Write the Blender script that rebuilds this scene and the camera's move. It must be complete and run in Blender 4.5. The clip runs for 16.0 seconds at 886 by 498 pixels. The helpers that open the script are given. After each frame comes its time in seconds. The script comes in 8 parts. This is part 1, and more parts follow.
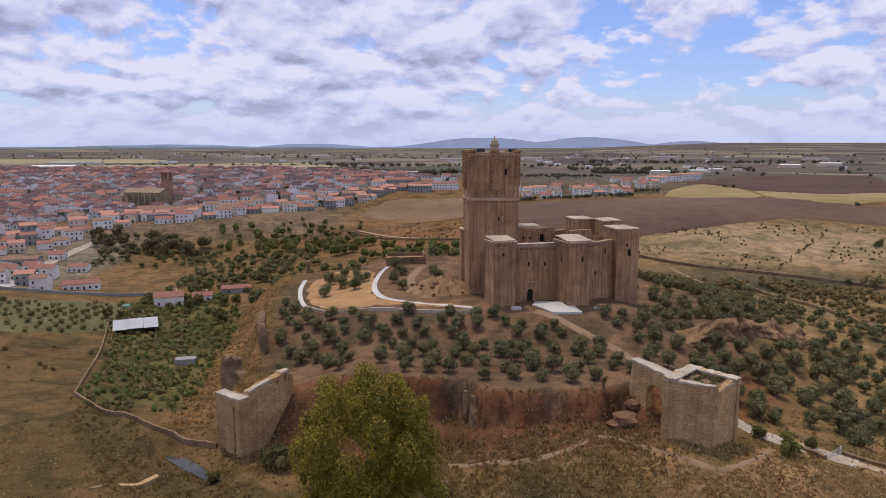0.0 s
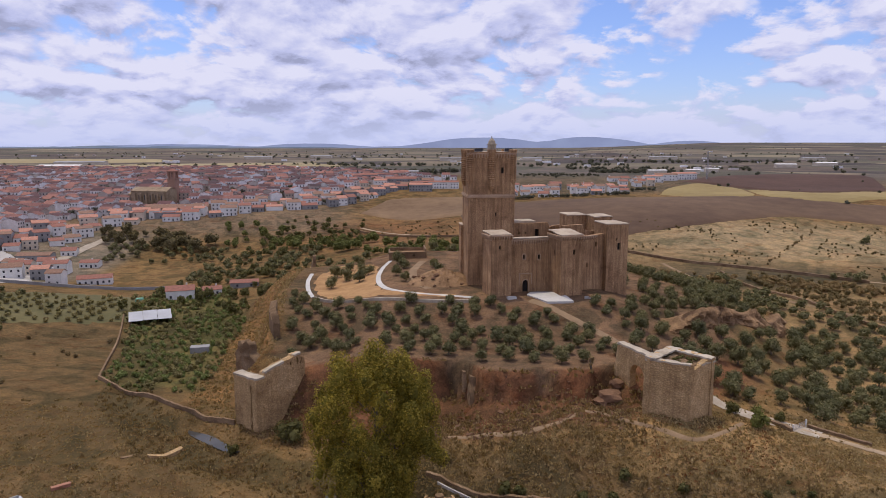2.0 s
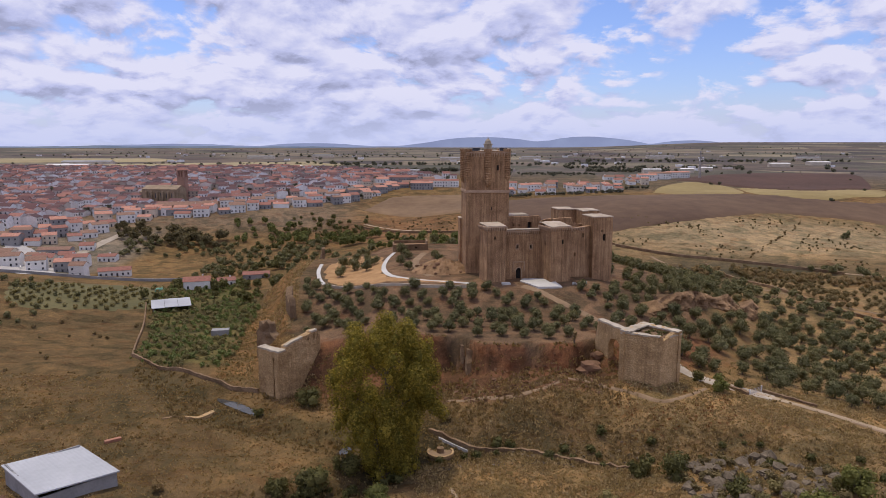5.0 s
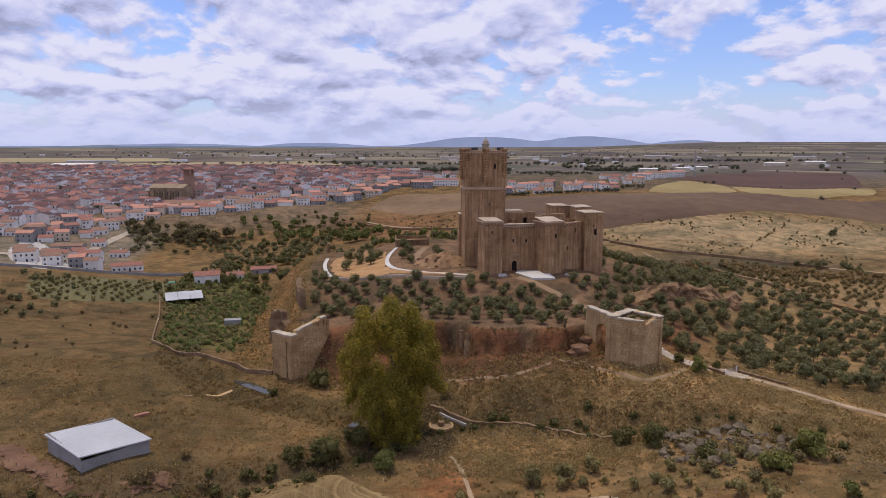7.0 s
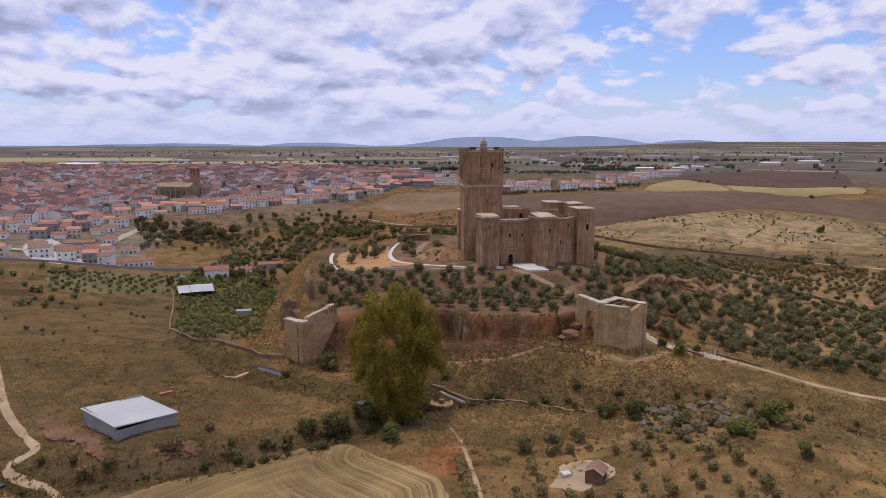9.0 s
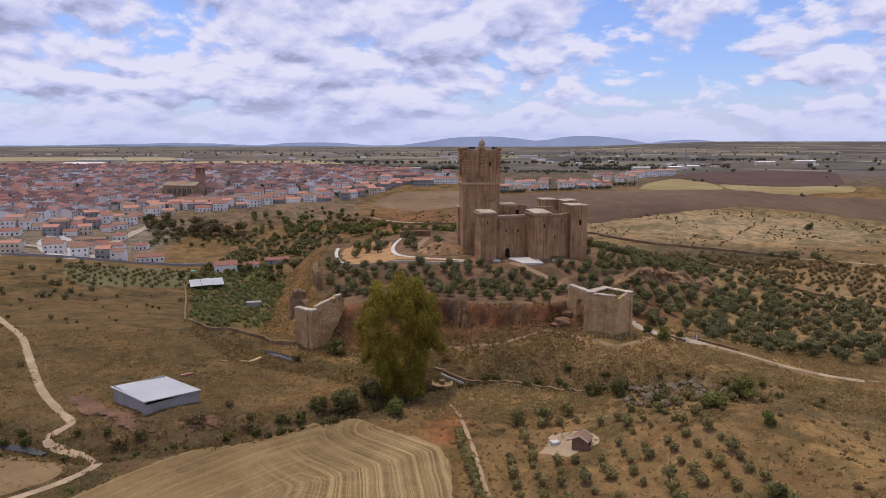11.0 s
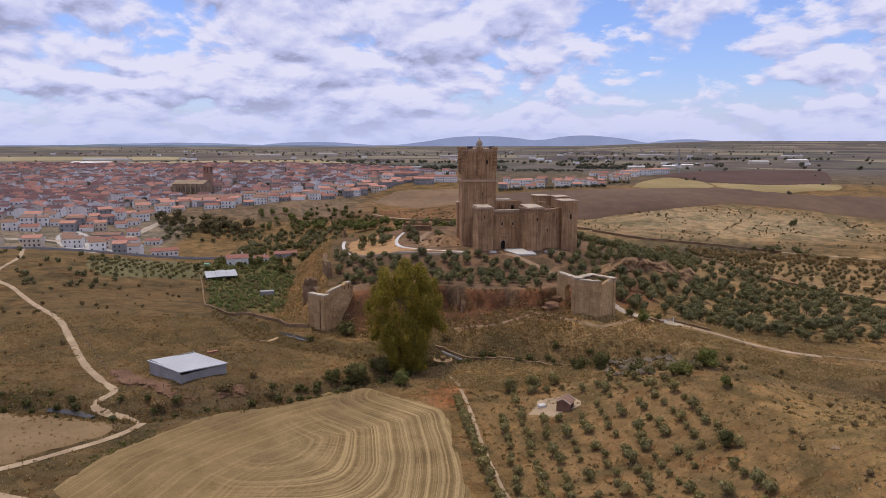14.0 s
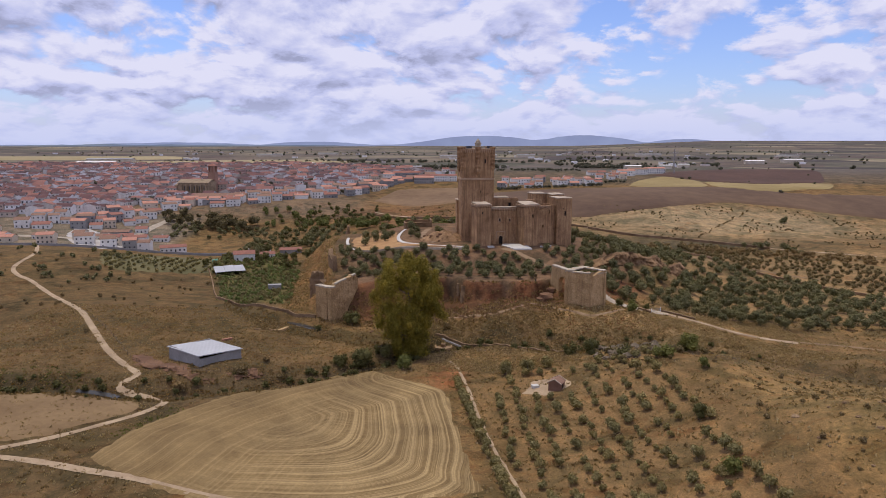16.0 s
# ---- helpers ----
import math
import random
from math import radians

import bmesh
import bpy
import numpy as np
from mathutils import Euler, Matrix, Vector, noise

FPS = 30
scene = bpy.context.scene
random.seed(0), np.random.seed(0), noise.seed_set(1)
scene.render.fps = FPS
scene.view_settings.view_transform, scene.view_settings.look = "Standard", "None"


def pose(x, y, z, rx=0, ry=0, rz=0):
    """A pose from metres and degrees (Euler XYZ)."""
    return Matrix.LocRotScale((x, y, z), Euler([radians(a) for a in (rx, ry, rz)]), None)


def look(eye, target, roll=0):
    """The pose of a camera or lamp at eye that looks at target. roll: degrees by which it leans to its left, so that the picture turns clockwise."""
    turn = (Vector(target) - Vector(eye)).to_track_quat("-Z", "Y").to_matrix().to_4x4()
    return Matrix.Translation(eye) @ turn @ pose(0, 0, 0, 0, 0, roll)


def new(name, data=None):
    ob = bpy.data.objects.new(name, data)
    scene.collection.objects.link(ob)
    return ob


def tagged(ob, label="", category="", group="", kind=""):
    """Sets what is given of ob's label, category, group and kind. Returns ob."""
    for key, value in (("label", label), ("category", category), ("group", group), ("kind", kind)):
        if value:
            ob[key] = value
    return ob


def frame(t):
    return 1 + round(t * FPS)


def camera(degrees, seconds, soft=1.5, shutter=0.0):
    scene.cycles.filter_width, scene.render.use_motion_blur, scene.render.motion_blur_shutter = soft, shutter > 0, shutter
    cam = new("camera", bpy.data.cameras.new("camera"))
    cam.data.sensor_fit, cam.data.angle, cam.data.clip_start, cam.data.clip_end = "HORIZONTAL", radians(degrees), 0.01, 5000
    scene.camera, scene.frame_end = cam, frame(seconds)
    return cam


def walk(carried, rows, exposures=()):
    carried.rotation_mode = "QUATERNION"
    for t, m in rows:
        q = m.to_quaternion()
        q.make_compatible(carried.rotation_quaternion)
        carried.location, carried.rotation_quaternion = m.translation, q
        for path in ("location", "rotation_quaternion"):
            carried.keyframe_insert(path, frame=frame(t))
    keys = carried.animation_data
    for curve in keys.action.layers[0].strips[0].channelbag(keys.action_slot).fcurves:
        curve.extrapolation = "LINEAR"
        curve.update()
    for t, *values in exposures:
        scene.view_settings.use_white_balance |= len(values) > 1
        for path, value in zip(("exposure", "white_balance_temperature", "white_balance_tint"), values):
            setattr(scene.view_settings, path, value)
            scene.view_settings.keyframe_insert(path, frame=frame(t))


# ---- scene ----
cam = camera(66, 16.0, soft=0.6)
walk(cam, [
    (0, pose(-8.39, -217.61, 45.13, 81.472, 0, -0.000)),
    (1, pose(-8.39, -224.24, 45.13, 81.462, 0, 0.009)),
    (2, pose(-8.41, -231.16, 45.12, 81.452, 0, 0.017)),
    (3, pose(-8.43, -238.31, 45.12, 81.441, 0, 0.023)),
    (4, pose(-8.46, -245.66, 45.12, 81.430, 0, 0.027)),
    (5, pose(-8.50, -253.15, 45.12, 81.420, 0, 0.030)),
    (6, pose(-8.55, -260.76, 45.12, 81.409, 0, 0.031)),
    (7, pose(-8.61, -268.45, 45.13, 81.398, 0, 0.030)),
    (8, pose(-8.68, -276.19, 45.13, 81.387, 0, 0.028)),
    (9, pose(-8.75, -283.96, 45.14, 81.376, 0, 0.024)),
    (10, pose(-8.83, -291.72, 45.15, 81.365, 0, 0.018)),
    (11, pose(-8.92, -299.46, 45.16, 81.354, 0, 0.011)),
    (12, pose(-9.02, -307.17, 45.18, 81.343, 0, 0.002)),
    (13, pose(-9.13, -314.82, 45.19, 81.331, 0, -0.008)),
    (14, pose(-9.25, -322.41, 45.21, 81.320, 0, -0.021)),
    (15, pose(-9.38, -329.93, 45.23, 81.309, 0, -0.035)),
    (16, pose(-9.51, -337.37, 45.25, 81.297, 0, -0.050)),
])

# ---- world, sun ----
SUN_TO = Vector((-0.15, 0.22, 0.96)).normalized()


def make_world():
    world = bpy.data.worlds.new("summer_sky")
    scene.world = world
    world.use_nodes = True
    nt = world.node_tree
    nt.nodes.clear()
    n, link = nt.nodes.new, nt.links.new
    out, bg = n("ShaderNodeOutputWorld"), n("ShaderNodeBackground")
    sky = n("ShaderNodeTexSky")
    sky.sky_type, sky.sun_disc = "NISHITA", False
    sky.sun_elevation = math.asin(SUN_TO.z)
    sky.sun_rotation = math.atan2(SUN_TO.x, SUN_TO.y)
    sky.air_density, sky.dust_density, sky.ozone_density = 1.0, 0.6, 2.0
    dim = n("ShaderNodeMix")
    dim.data_type, dim.blend_type = "RGBA", "MULTIPLY"
    dim.inputs[0].default_value = 1.0
    dim.inputs[7].default_value = (0.100, 0.105, 0.150, 1)
    link(sky.outputs[0], dim.inputs[6])
    # a cloud deck seen in perspective: directions are laid out on a flat layer
    tc = n("ShaderNodeTexCoord")
    sep = n("ShaderNodeSeparateXYZ")
    link(tc.outputs["Generated"], sep.inputs[0])
    up = n("ShaderNodeMath"); up.operation = "MAXIMUM"; up.inputs[1].default_value = 0.0
    link(sep.outputs[2], up.inputs[0])
    off = n("ShaderNodeMath"); off.operation = "ADD"; off.inputs[1].default_value = 0.36
    link(up.outputs[0], off.inputs[0])
    far = n("ShaderNodeMath"); far.operation = "DIVIDE"; far.inputs[0].default_value = 0.53
    link(off.outputs[0], far.inputs[1])
    flat = n("ShaderNodeVectorMath"); flat.operation = "MULTIPLY"; flat.inputs[1].default_value = (1, 1, 0)
    link(tc.outputs["Generated"], flat.inputs[0])
    deck = n("ShaderNodeVectorMath"); deck.operation = "SCALE"
    link(flat.outputs[0], deck.inputs[0]); link(far.outputs[0], deck.inputs["Scale"])

    def density(lift):
        """Heaped clouds: broad drifts broken up by rounder and finer billows."""
        at = n("ShaderNodeMapping")
        at.inputs["Scale"].default_value, at.inputs["Location"].default_value = (1 - lift * 0.3, 1 - lift, 1), CLOUD_SHIFT
        link(deck.outputs[0], at.inputs[0])
        big, puff, cell = n("ShaderNodeTexNoise"), n("ShaderNodeTexNoise"), n("ShaderNodeTexVoronoi")
        for node, scale, detail, rough, dist in ((big, 2.6, 2.0, 0.5, 0.0), (puff, 6.5, 9.0, 0.60, 0.25)):
            node.inputs["Scale"].default_value, node.inputs["Detail"].default_value = scale, detail
            node.inputs["Roughness"].default_value, node.inputs["Distortion"].default_value = rough, dist
            link(at.outputs[0], node.inputs["Vector"])
        warp = n("ShaderNodeMix"); warp.data_type = "RGBA"; warp.blend_type = "LINEAR_LIGHT"; warp.inputs[0].default_value = 0.06
        link(at.outputs[0], warp.inputs[6]); link(puff.outputs["Color"], warp.inputs[7])
        cell.feature = "SMOOTH_F1"
        cell.inputs["Scale"].default_value, cell.inputs["Smoothness"].default_value = 9.0, 0.3
        cell.inputs["Detail"].default_value, cell.inputs["Roughness"].default_value = 2.5, 0.55
        link(warp.outputs[2], cell.inputs["Vector"])
        a = n("ShaderNodeMath"); a.operation = "MULTIPLY_ADD"; a.inputs[1].default_value = 0.55
        link(big.outputs[0], a.inputs[0]); link(puff.outputs[0], a.inputs[2])
        c = n("ShaderNodeMath"); c.operation = "MULTIPLY_ADD"; c.inputs[1].default_value = -0.34
        link(cell.outputs["Distance"], c.inputs[0]); link(a.outputs[0], c.inputs[2])
        return c.outputs[0]

    here, above = density(0.0), density(0.035)
    # the deck is broken in one quarter of the sky
    gap = n("ShaderNodeVectorMath"); gap.operation = "DISTANCE"; gap.inputs[1].default_value = (0.30, 0.93, 0.17)
    link(tc.outputs["Generated"], gap.inputs[0])
    thin = n("ShaderNodeMapRange"); thin.interpolation_type = "SMOOTHSTEP"
    for key, val in (("From Min", 0.06), ("From Max", 0.34), ("To Min", CLOUD_GAP), ("To Max", 0.0)):
        thin.inputs[key].default_value = val
    link(gap.outputs["Value"], thin.inputs[0])
    full = n("ShaderNodeMath"); full.operation = "SUBTRACT"
    link(here, full.inputs[0]); link(thin.outputs[0], full.inputs[1])
    cover = n("ShaderNodeMapRange"); cover.interpolation_type = "SMOOTHSTEP"
    cover.inputs["From Min"].default_value, cover.inputs["From Max"].default_value = CLOUD_EDGE
    link(full.outputs[0], cover.inputs[0])
    lit = n("ShaderNodeMath"); lit.operation = "SUBTRACT"
    link(here, lit.inputs[0]); link(above, lit.inputs[1])
    tone = n("ShaderNodeMapRange"); tone.inputs["From Min"].default_value, tone.inputs["From Max"].default_value = -0.20, 0.17
    link(lit.outputs[0], tone.inputs[0])
    thick = n("ShaderNodeMapRange"); thick.interpolation_type = "SMOOTHSTEP"
    for key, val in (("From Min", 0.45), ("From Max", 0.68), ("To Min", 0.12), ("To Max", -0.20)):
        thick.inputs[key].default_value = val
    link(full.outputs[0], thick.inputs[0])
    heap = n("ShaderNodeMath"); heap.operation = "ADD"
    link(tone.outputs[0], heap.inputs[0]); link(thick.outputs[0], heap.inputs[1])
    shade = n("ShaderNodeValToRGB")
    el = shade.color_ramp.elements
    el[0].position, el[0].color = 0.08, (0.33, 0.35, 0.53, 1)
    el[1].position, el[1].color = 0.85, (0.74, 0.74, 0.93, 1)
    el.new(0.45).color = (0.52, 0.55, 0.83, 1)
    link(heap.outputs[0], shade.inputs[0])
    mix = n("ShaderNodeMix"); mix.data_type = "RGBA"
    link(cover.outputs[0], mix.inputs[0]); link(dim.outputs[2], mix.inputs[6]); link(shade.outputs[0], mix.inputs[7])
    # the far deck fades into a pale lavender band over the land
    hz = n("ShaderNodeMapRange"); hz.interpolation_type = "SMOOTHSTEP"
    hz.inputs["From Min"].default_value, hz.inputs["From Max"].default_value = 0.0, 0.085
    hz.inputs["To Min"].default_value, hz.inputs["To Max"].default_value = 0.75, 0.0
    link(sep.outputs[2], hz.inputs[0])
    band = n("ShaderNodeMix"); band.data_type = "RGBA"
    band.inputs[7].default_value = (0.55, 0.60, 0.88, 1)
    link(hz.outputs[0], band.inputs[0]); link(mix.outputs[2], band.inputs[6])
    link(band.outputs[2], bg.inputs[0])
    bg.inputs[1].default_value = 1.0
    link(bg.outputs[0], out.inputs[0])


CLOUD_SHIFT, CLOUD_GAP, CLOUD_EDGE = (2.3, 4.1, 0.9), 0.15, (0.20, 0.34)
make_world()
sun_data = bpy.data.lights.new("sun", "SUN")
sun_data.energy, sun_data.angle, sun_data.color = 2.05, radians(1.5), (1.0, 0.90, 0.74)
sun = new("sun", sun_data)
sun.matrix_world = look(SUN_TO * 500, (0, 0, 0))
scene.view_settings.exposure = 0.0

# ---- materials ----
def nodes_of(name, rough):
    m = bpy.data.materials.new(name)
    m.use_nodes = True
    nt = m.node_tree
    b = nt.nodes["Principled BSDF"]
    b.inputs["Roughness"].default_value = rough
    b.inputs["Specular IOR Level"].default_value = 0.25
    return m, nt, b


def noise_node(nt, vec, scale, detail=6.0, rough=0.55, dist=0.0):
    nd = nt.nodes.new("ShaderNodeTexNoise")
    nd.inputs["Scale"].default_value, nd.inputs["Detail"].default_value = scale, detail
    nd.inputs["Roughness"].default_value, nd.inputs["Distortion"].default_value = rough, dist
    nt.links.new(vec, nd.inputs["Vector"])
    return nd.outputs[0]


def ramp(nt, fac, stops):
    r = nt.nodes.new("ShaderNodeValToRGB")
    el = r.color_ramp.elements
    while len(el) < len(stops):
        el.new(0.5)
    for e, (p, c) in zip(el, stops):
        e.position, e.color = p, (*c, 1)
    nt.links.new(fac, r.inputs[0])
    return r.outputs[0]


def blend(nt, fac, a, b, kind="MIX"):
    mx = nt.nodes.new("ShaderNodeMix")
    mx.data_type, mx.blend_type = "RGBA", kind
    for sock, v in ((mx.inputs[0], fac), (mx.inputs[6], a), (mx.inputs[7], b)):
        if isinstance(v, (int, float)):
            sock.default_value = v
        elif isinstance(v, tuple):
            sock.default_value = (*v, 1)
        else:
            nt.links.new(v, sock)
    return mx.outputs[2]


def stretch(nt, vec, sx, sy, sz, rz=0.0):
    mp = nt.nodes.new("ShaderNodeMapping")
    mp.inputs["Scale"].default_value = (sx, sy, sz)
    mp.inputs["Rotation"].default_value = (0, 0, radians(rz))
    nt.links.new(vec, mp.inputs[0])
    return mp.outputs[0]


def bumped(nt, b, height_out, strength, dist):
    bp = nt.nodes.new("ShaderNodeBump")
    bp.inputs["Strength"].default_value, bp.inputs["Distance"].default_value = strength, dist
    nt.links.new(height_out, bp.inputs["Height"])
    nt.links.new(bp.outputs[0], b.inputs["Normal"])


def world_at(nt):
    return nt.nodes.new("ShaderNodeNewGeometry").outputs["Position"]


def plain(name, c1, c2, scale=1.0, rough=0.85, bump=0.3, dist=0.05, metal=0.0, island=0.0):
    """A surface that varies at two scales between two colours."""
    m, nt, b = nodes_of(name, rough)
    at = world_at(nt)
    wide, fine = noise_node(nt, at, scale * 0.25, 4), noise_node(nt, at, scale * 2.5, 8, 0.65)
    both = nt.nodes.new("ShaderNodeMath"); both.operation = "MULTIPLY_ADD"; both.inputs[1].default_value = 0.6
    nt.links.new(wide, both.inputs[0])
    half = nt.nodes.new("ShaderNodeMath"); half.operation = "MULTIPLY"; half.inputs[1].default_value = 0.4
    nt.links.new(fine, half.inputs[0]); nt.links.new(half.outputs[0], both.inputs[2])
    col = ramp(nt, both.outputs[0], [(0.36, c1), (0.64, c2)])
    if island:
        rnd = nt.nodes.new("ShaderNodeNewGeometry").outputs["Random Per Island"]
        col = blend(nt, island, col, ramp(nt, rnd, [(0.0, (0.35, 0.35, 0.35)), (1.0, (1.5, 1.5, 1.5))]), "MULTIPLY")
    nt.links.new(col, b.inputs["Base Color"])
    b.inputs["Metallic"].default_value = metal
    if bump:
        bumped(nt, b, fine, bump, dist)
    return m


def masonry(name, dark, mid, light, streak=0.5, course=0.45):
    """Old rubble stone: blotches, vertical weather streaks and courses of small stones."""
    m, nt, b = nodes_of(name, 0.92)
    at = world_at(nt)
    blot = noise_node(nt, at, 0.16, 6, 0.6, 0.4)
    col = ramp(nt, blot, [(0.30, dark), (0.50, mid), (0.72, light)])
    run = noise_node(nt, stretch(nt, at, 1.1, 1.1, 0.07), 1.0, 5, 0.6)
    col = blend(nt, streak, col, ramp(nt, run, [(0.36, (0.52, 0.48, 0.45)), (0.58, (1.15, 1.12, 1.1))]), "MULTIPLY")
    stones = nt.nodes.new("ShaderNodeTexVoronoi")
    stones.inputs["Scale"].default_value = 1.0
    nt.links.new(stretch(nt, at, 1.6 / course, 1.6 / course, 2.2 / course), stones.inputs["Vector"])
    tint = ramp(nt, stones.outputs["Distance"], [(0.05, (1.25, 1.22, 1.16)), (0.62, (0.62, 0.59, 0.56))])
    col = blend(nt, 0.6, col, tint, "MULTIPLY")
    grit = noise_node(nt, at, 5.0, 8, 0.7)
    col = blend(nt, 0.75, col, ramp(nt, grit, [(0.32, (0.65, 0.62, 0.6)), (0.66, (1.25, 1.22, 1.2))]), "MULTIPLY")
    nt.links.new(col, b.inputs["Base Color"])
    mixh = nt.nodes.new("ShaderNodeMath"); mixh.operation = "SUBTRACT"
    nt.links.new(grit, mixh.inputs[0]); nt.links.new(stones.outputs["Distance"], mixh.inputs[1])
    bumped(nt, b, mixh.outputs[0], 0.7, 0.16)
    return m


def leafy(name, c1, c2, c3, rough=0.7, through_light=0.3):
    """Foliage: each leaf clump takes its own tone, each plant too."""
    m, nt, b = nodes_of(name, rough)
    rnd = nt.nodes.new("ShaderNodeNewGeometry").outputs["Random Per Island"]
    col = ramp(nt, rnd, [(0.0, c1), (0.55, c2), (1.0, c3)])
    own = nt.nodes.new("ShaderNodeObjectInfo").outputs["Random"]
    col = blend(nt, 0.7, col, ramp(nt, own, [(0.0, (0.75, 0.8, 0.8)), (1.0, (1.25, 1.2, 1.1))]), "MULTIPLY")
    nt.links.new(col, b.inputs["Base Color"])
    b.inputs["Specular IOR Level"].default_value = 0.15
    thin = nt.nodes.new("ShaderNodeBsdfTranslucent")
    nt.links.new(blend(nt, 1.0, col, (1.25, 1.15, 0.7), "MULTIPLY"), thin.inputs[0])
    both = nt.nodes.new("ShaderNodeMixShader")
    both.inputs[0].default_value = through_light
    nt.links.new(b.outputs[0], both.inputs[1])
    nt.links.new(thin.outputs[0], both.inputs[2])
    nt.links.new(both.outputs[0], nt.nodes["Material Output"].inputs[0])
    return m


def ground_material():
    """Dry land: straw grass over red-brown earth, with a tint layer for each kind of ground."""
    m, nt, b = nodes_of("dry_land", 0.95)
    at = world_at(nt)
    zone = nt.nodes.new("ShaderNodeAttribute"); zone.attribute_name = "ground_kind"
    col = zone.outputs["Color"]
    wide = noise_node(nt, at, 0.035, 5, 0.6, 0.5)
    mid = noise_node(nt, at, 0.22, 7, 0.65, 0.3)
    fine = noise_node(nt, at, 1.6, 9, 0.72)
    col = blend(nt, 0.75, col, ramp(nt, wide, [(0.30, (0.70, 0.72, 0.70)), (0.52, (1.0, 0.98, 0.95)), (0.70, (1.28, 1.2, 1.08))]), "MULTIPLY")
    col = blend(nt, 0.75, col, ramp(nt, mid, [(0.32, (0.62, 0.64, 0.58)), (0.50, (1.0, 1.0, 1.0)), (0.68, (1.35, 1.28, 1.15))]), "MULTIPLY")
    # patches of green-brown weeds and darker trodden soil
    patchy = noise_node(nt, at, 0.075, 7, 0.62, 0.8)
    col = blend(nt, ramp(nt, patchy, [(0.47, (0.0, 0.0, 0.0)), (0.60, (0.85, 0.85, 0.85))]), col, blend(nt, 1.0, col, (0.52, 0.60, 0.60), "MULTIPLY"))
    soil = noise_node(nt, stretch(nt, at, 0.5, 1.0, 1.0, 25), 0.13, 6, 0.65, 1.2)
    col = blend(nt, ramp(nt, soil, [(0.52, (0.0, 0.0, 0.0)), (0.66, (0.75, 0.75, 0.75))]), col, blend(nt, 1.0, col, (0.66, 0.50, 0.42), "MULTIPLY"))
    grain = noise_node(nt, at, 5.5, 4, 0.75)
    col = blend(nt, 0.7, col, ramp(nt, grain, [(0.34, (0.5, 0.5, 0.46)), (0.50, (1.0, 1.0, 1.0)), (0.66, (1.5, 1.45, 1.35))]), "MULTIPLY")
    col = blend(nt, 0.8, col, ramp(nt, fine, [(0.30, (0.55, 0.56, 0.52)), (0.50, (1.0, 1.0, 1.0)), (0.70, (1.45, 1.38, 1.25))]), "MULTIPLY")
    # the far plain is a patchwork of plots, distance haze put into their colours
    cells = nt.nodes.new("ShaderNodeTexVoronoi")
    cells.inputs["Scale"].default_value, cells.inputs["Randomness"].default_value = 1.0, 0.9
    nt.links.new(stretch(nt, at, 1 / 210, 1 / 150, 0, 18), cells.inputs["Vector"])
    sep = nt.nodes.new("ShaderNodeSeparateColor")
    nt.links.new(cells.outputs["Color"], sep.inputs[0])
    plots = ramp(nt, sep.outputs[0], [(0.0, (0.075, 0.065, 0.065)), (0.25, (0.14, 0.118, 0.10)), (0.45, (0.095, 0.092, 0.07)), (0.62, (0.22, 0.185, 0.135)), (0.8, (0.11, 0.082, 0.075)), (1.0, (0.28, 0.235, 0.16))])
    plots = blend(nt, 0.8, plots, ramp(nt, noise_node(nt, at, 0.02, 8, 0.7), [(0.35, (0.55, 0.6, 0.6)), (0.65, (1.2, 1.15, 1.1))]), "MULTIPLY")
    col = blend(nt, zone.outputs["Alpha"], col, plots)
    nt.links.new(col, b.inputs["Base Color"])
    b.inputs["Specular IOR Level"].default_value = 0.05
    bumped(nt, b, fine, 0.9, 0.35)
    return m


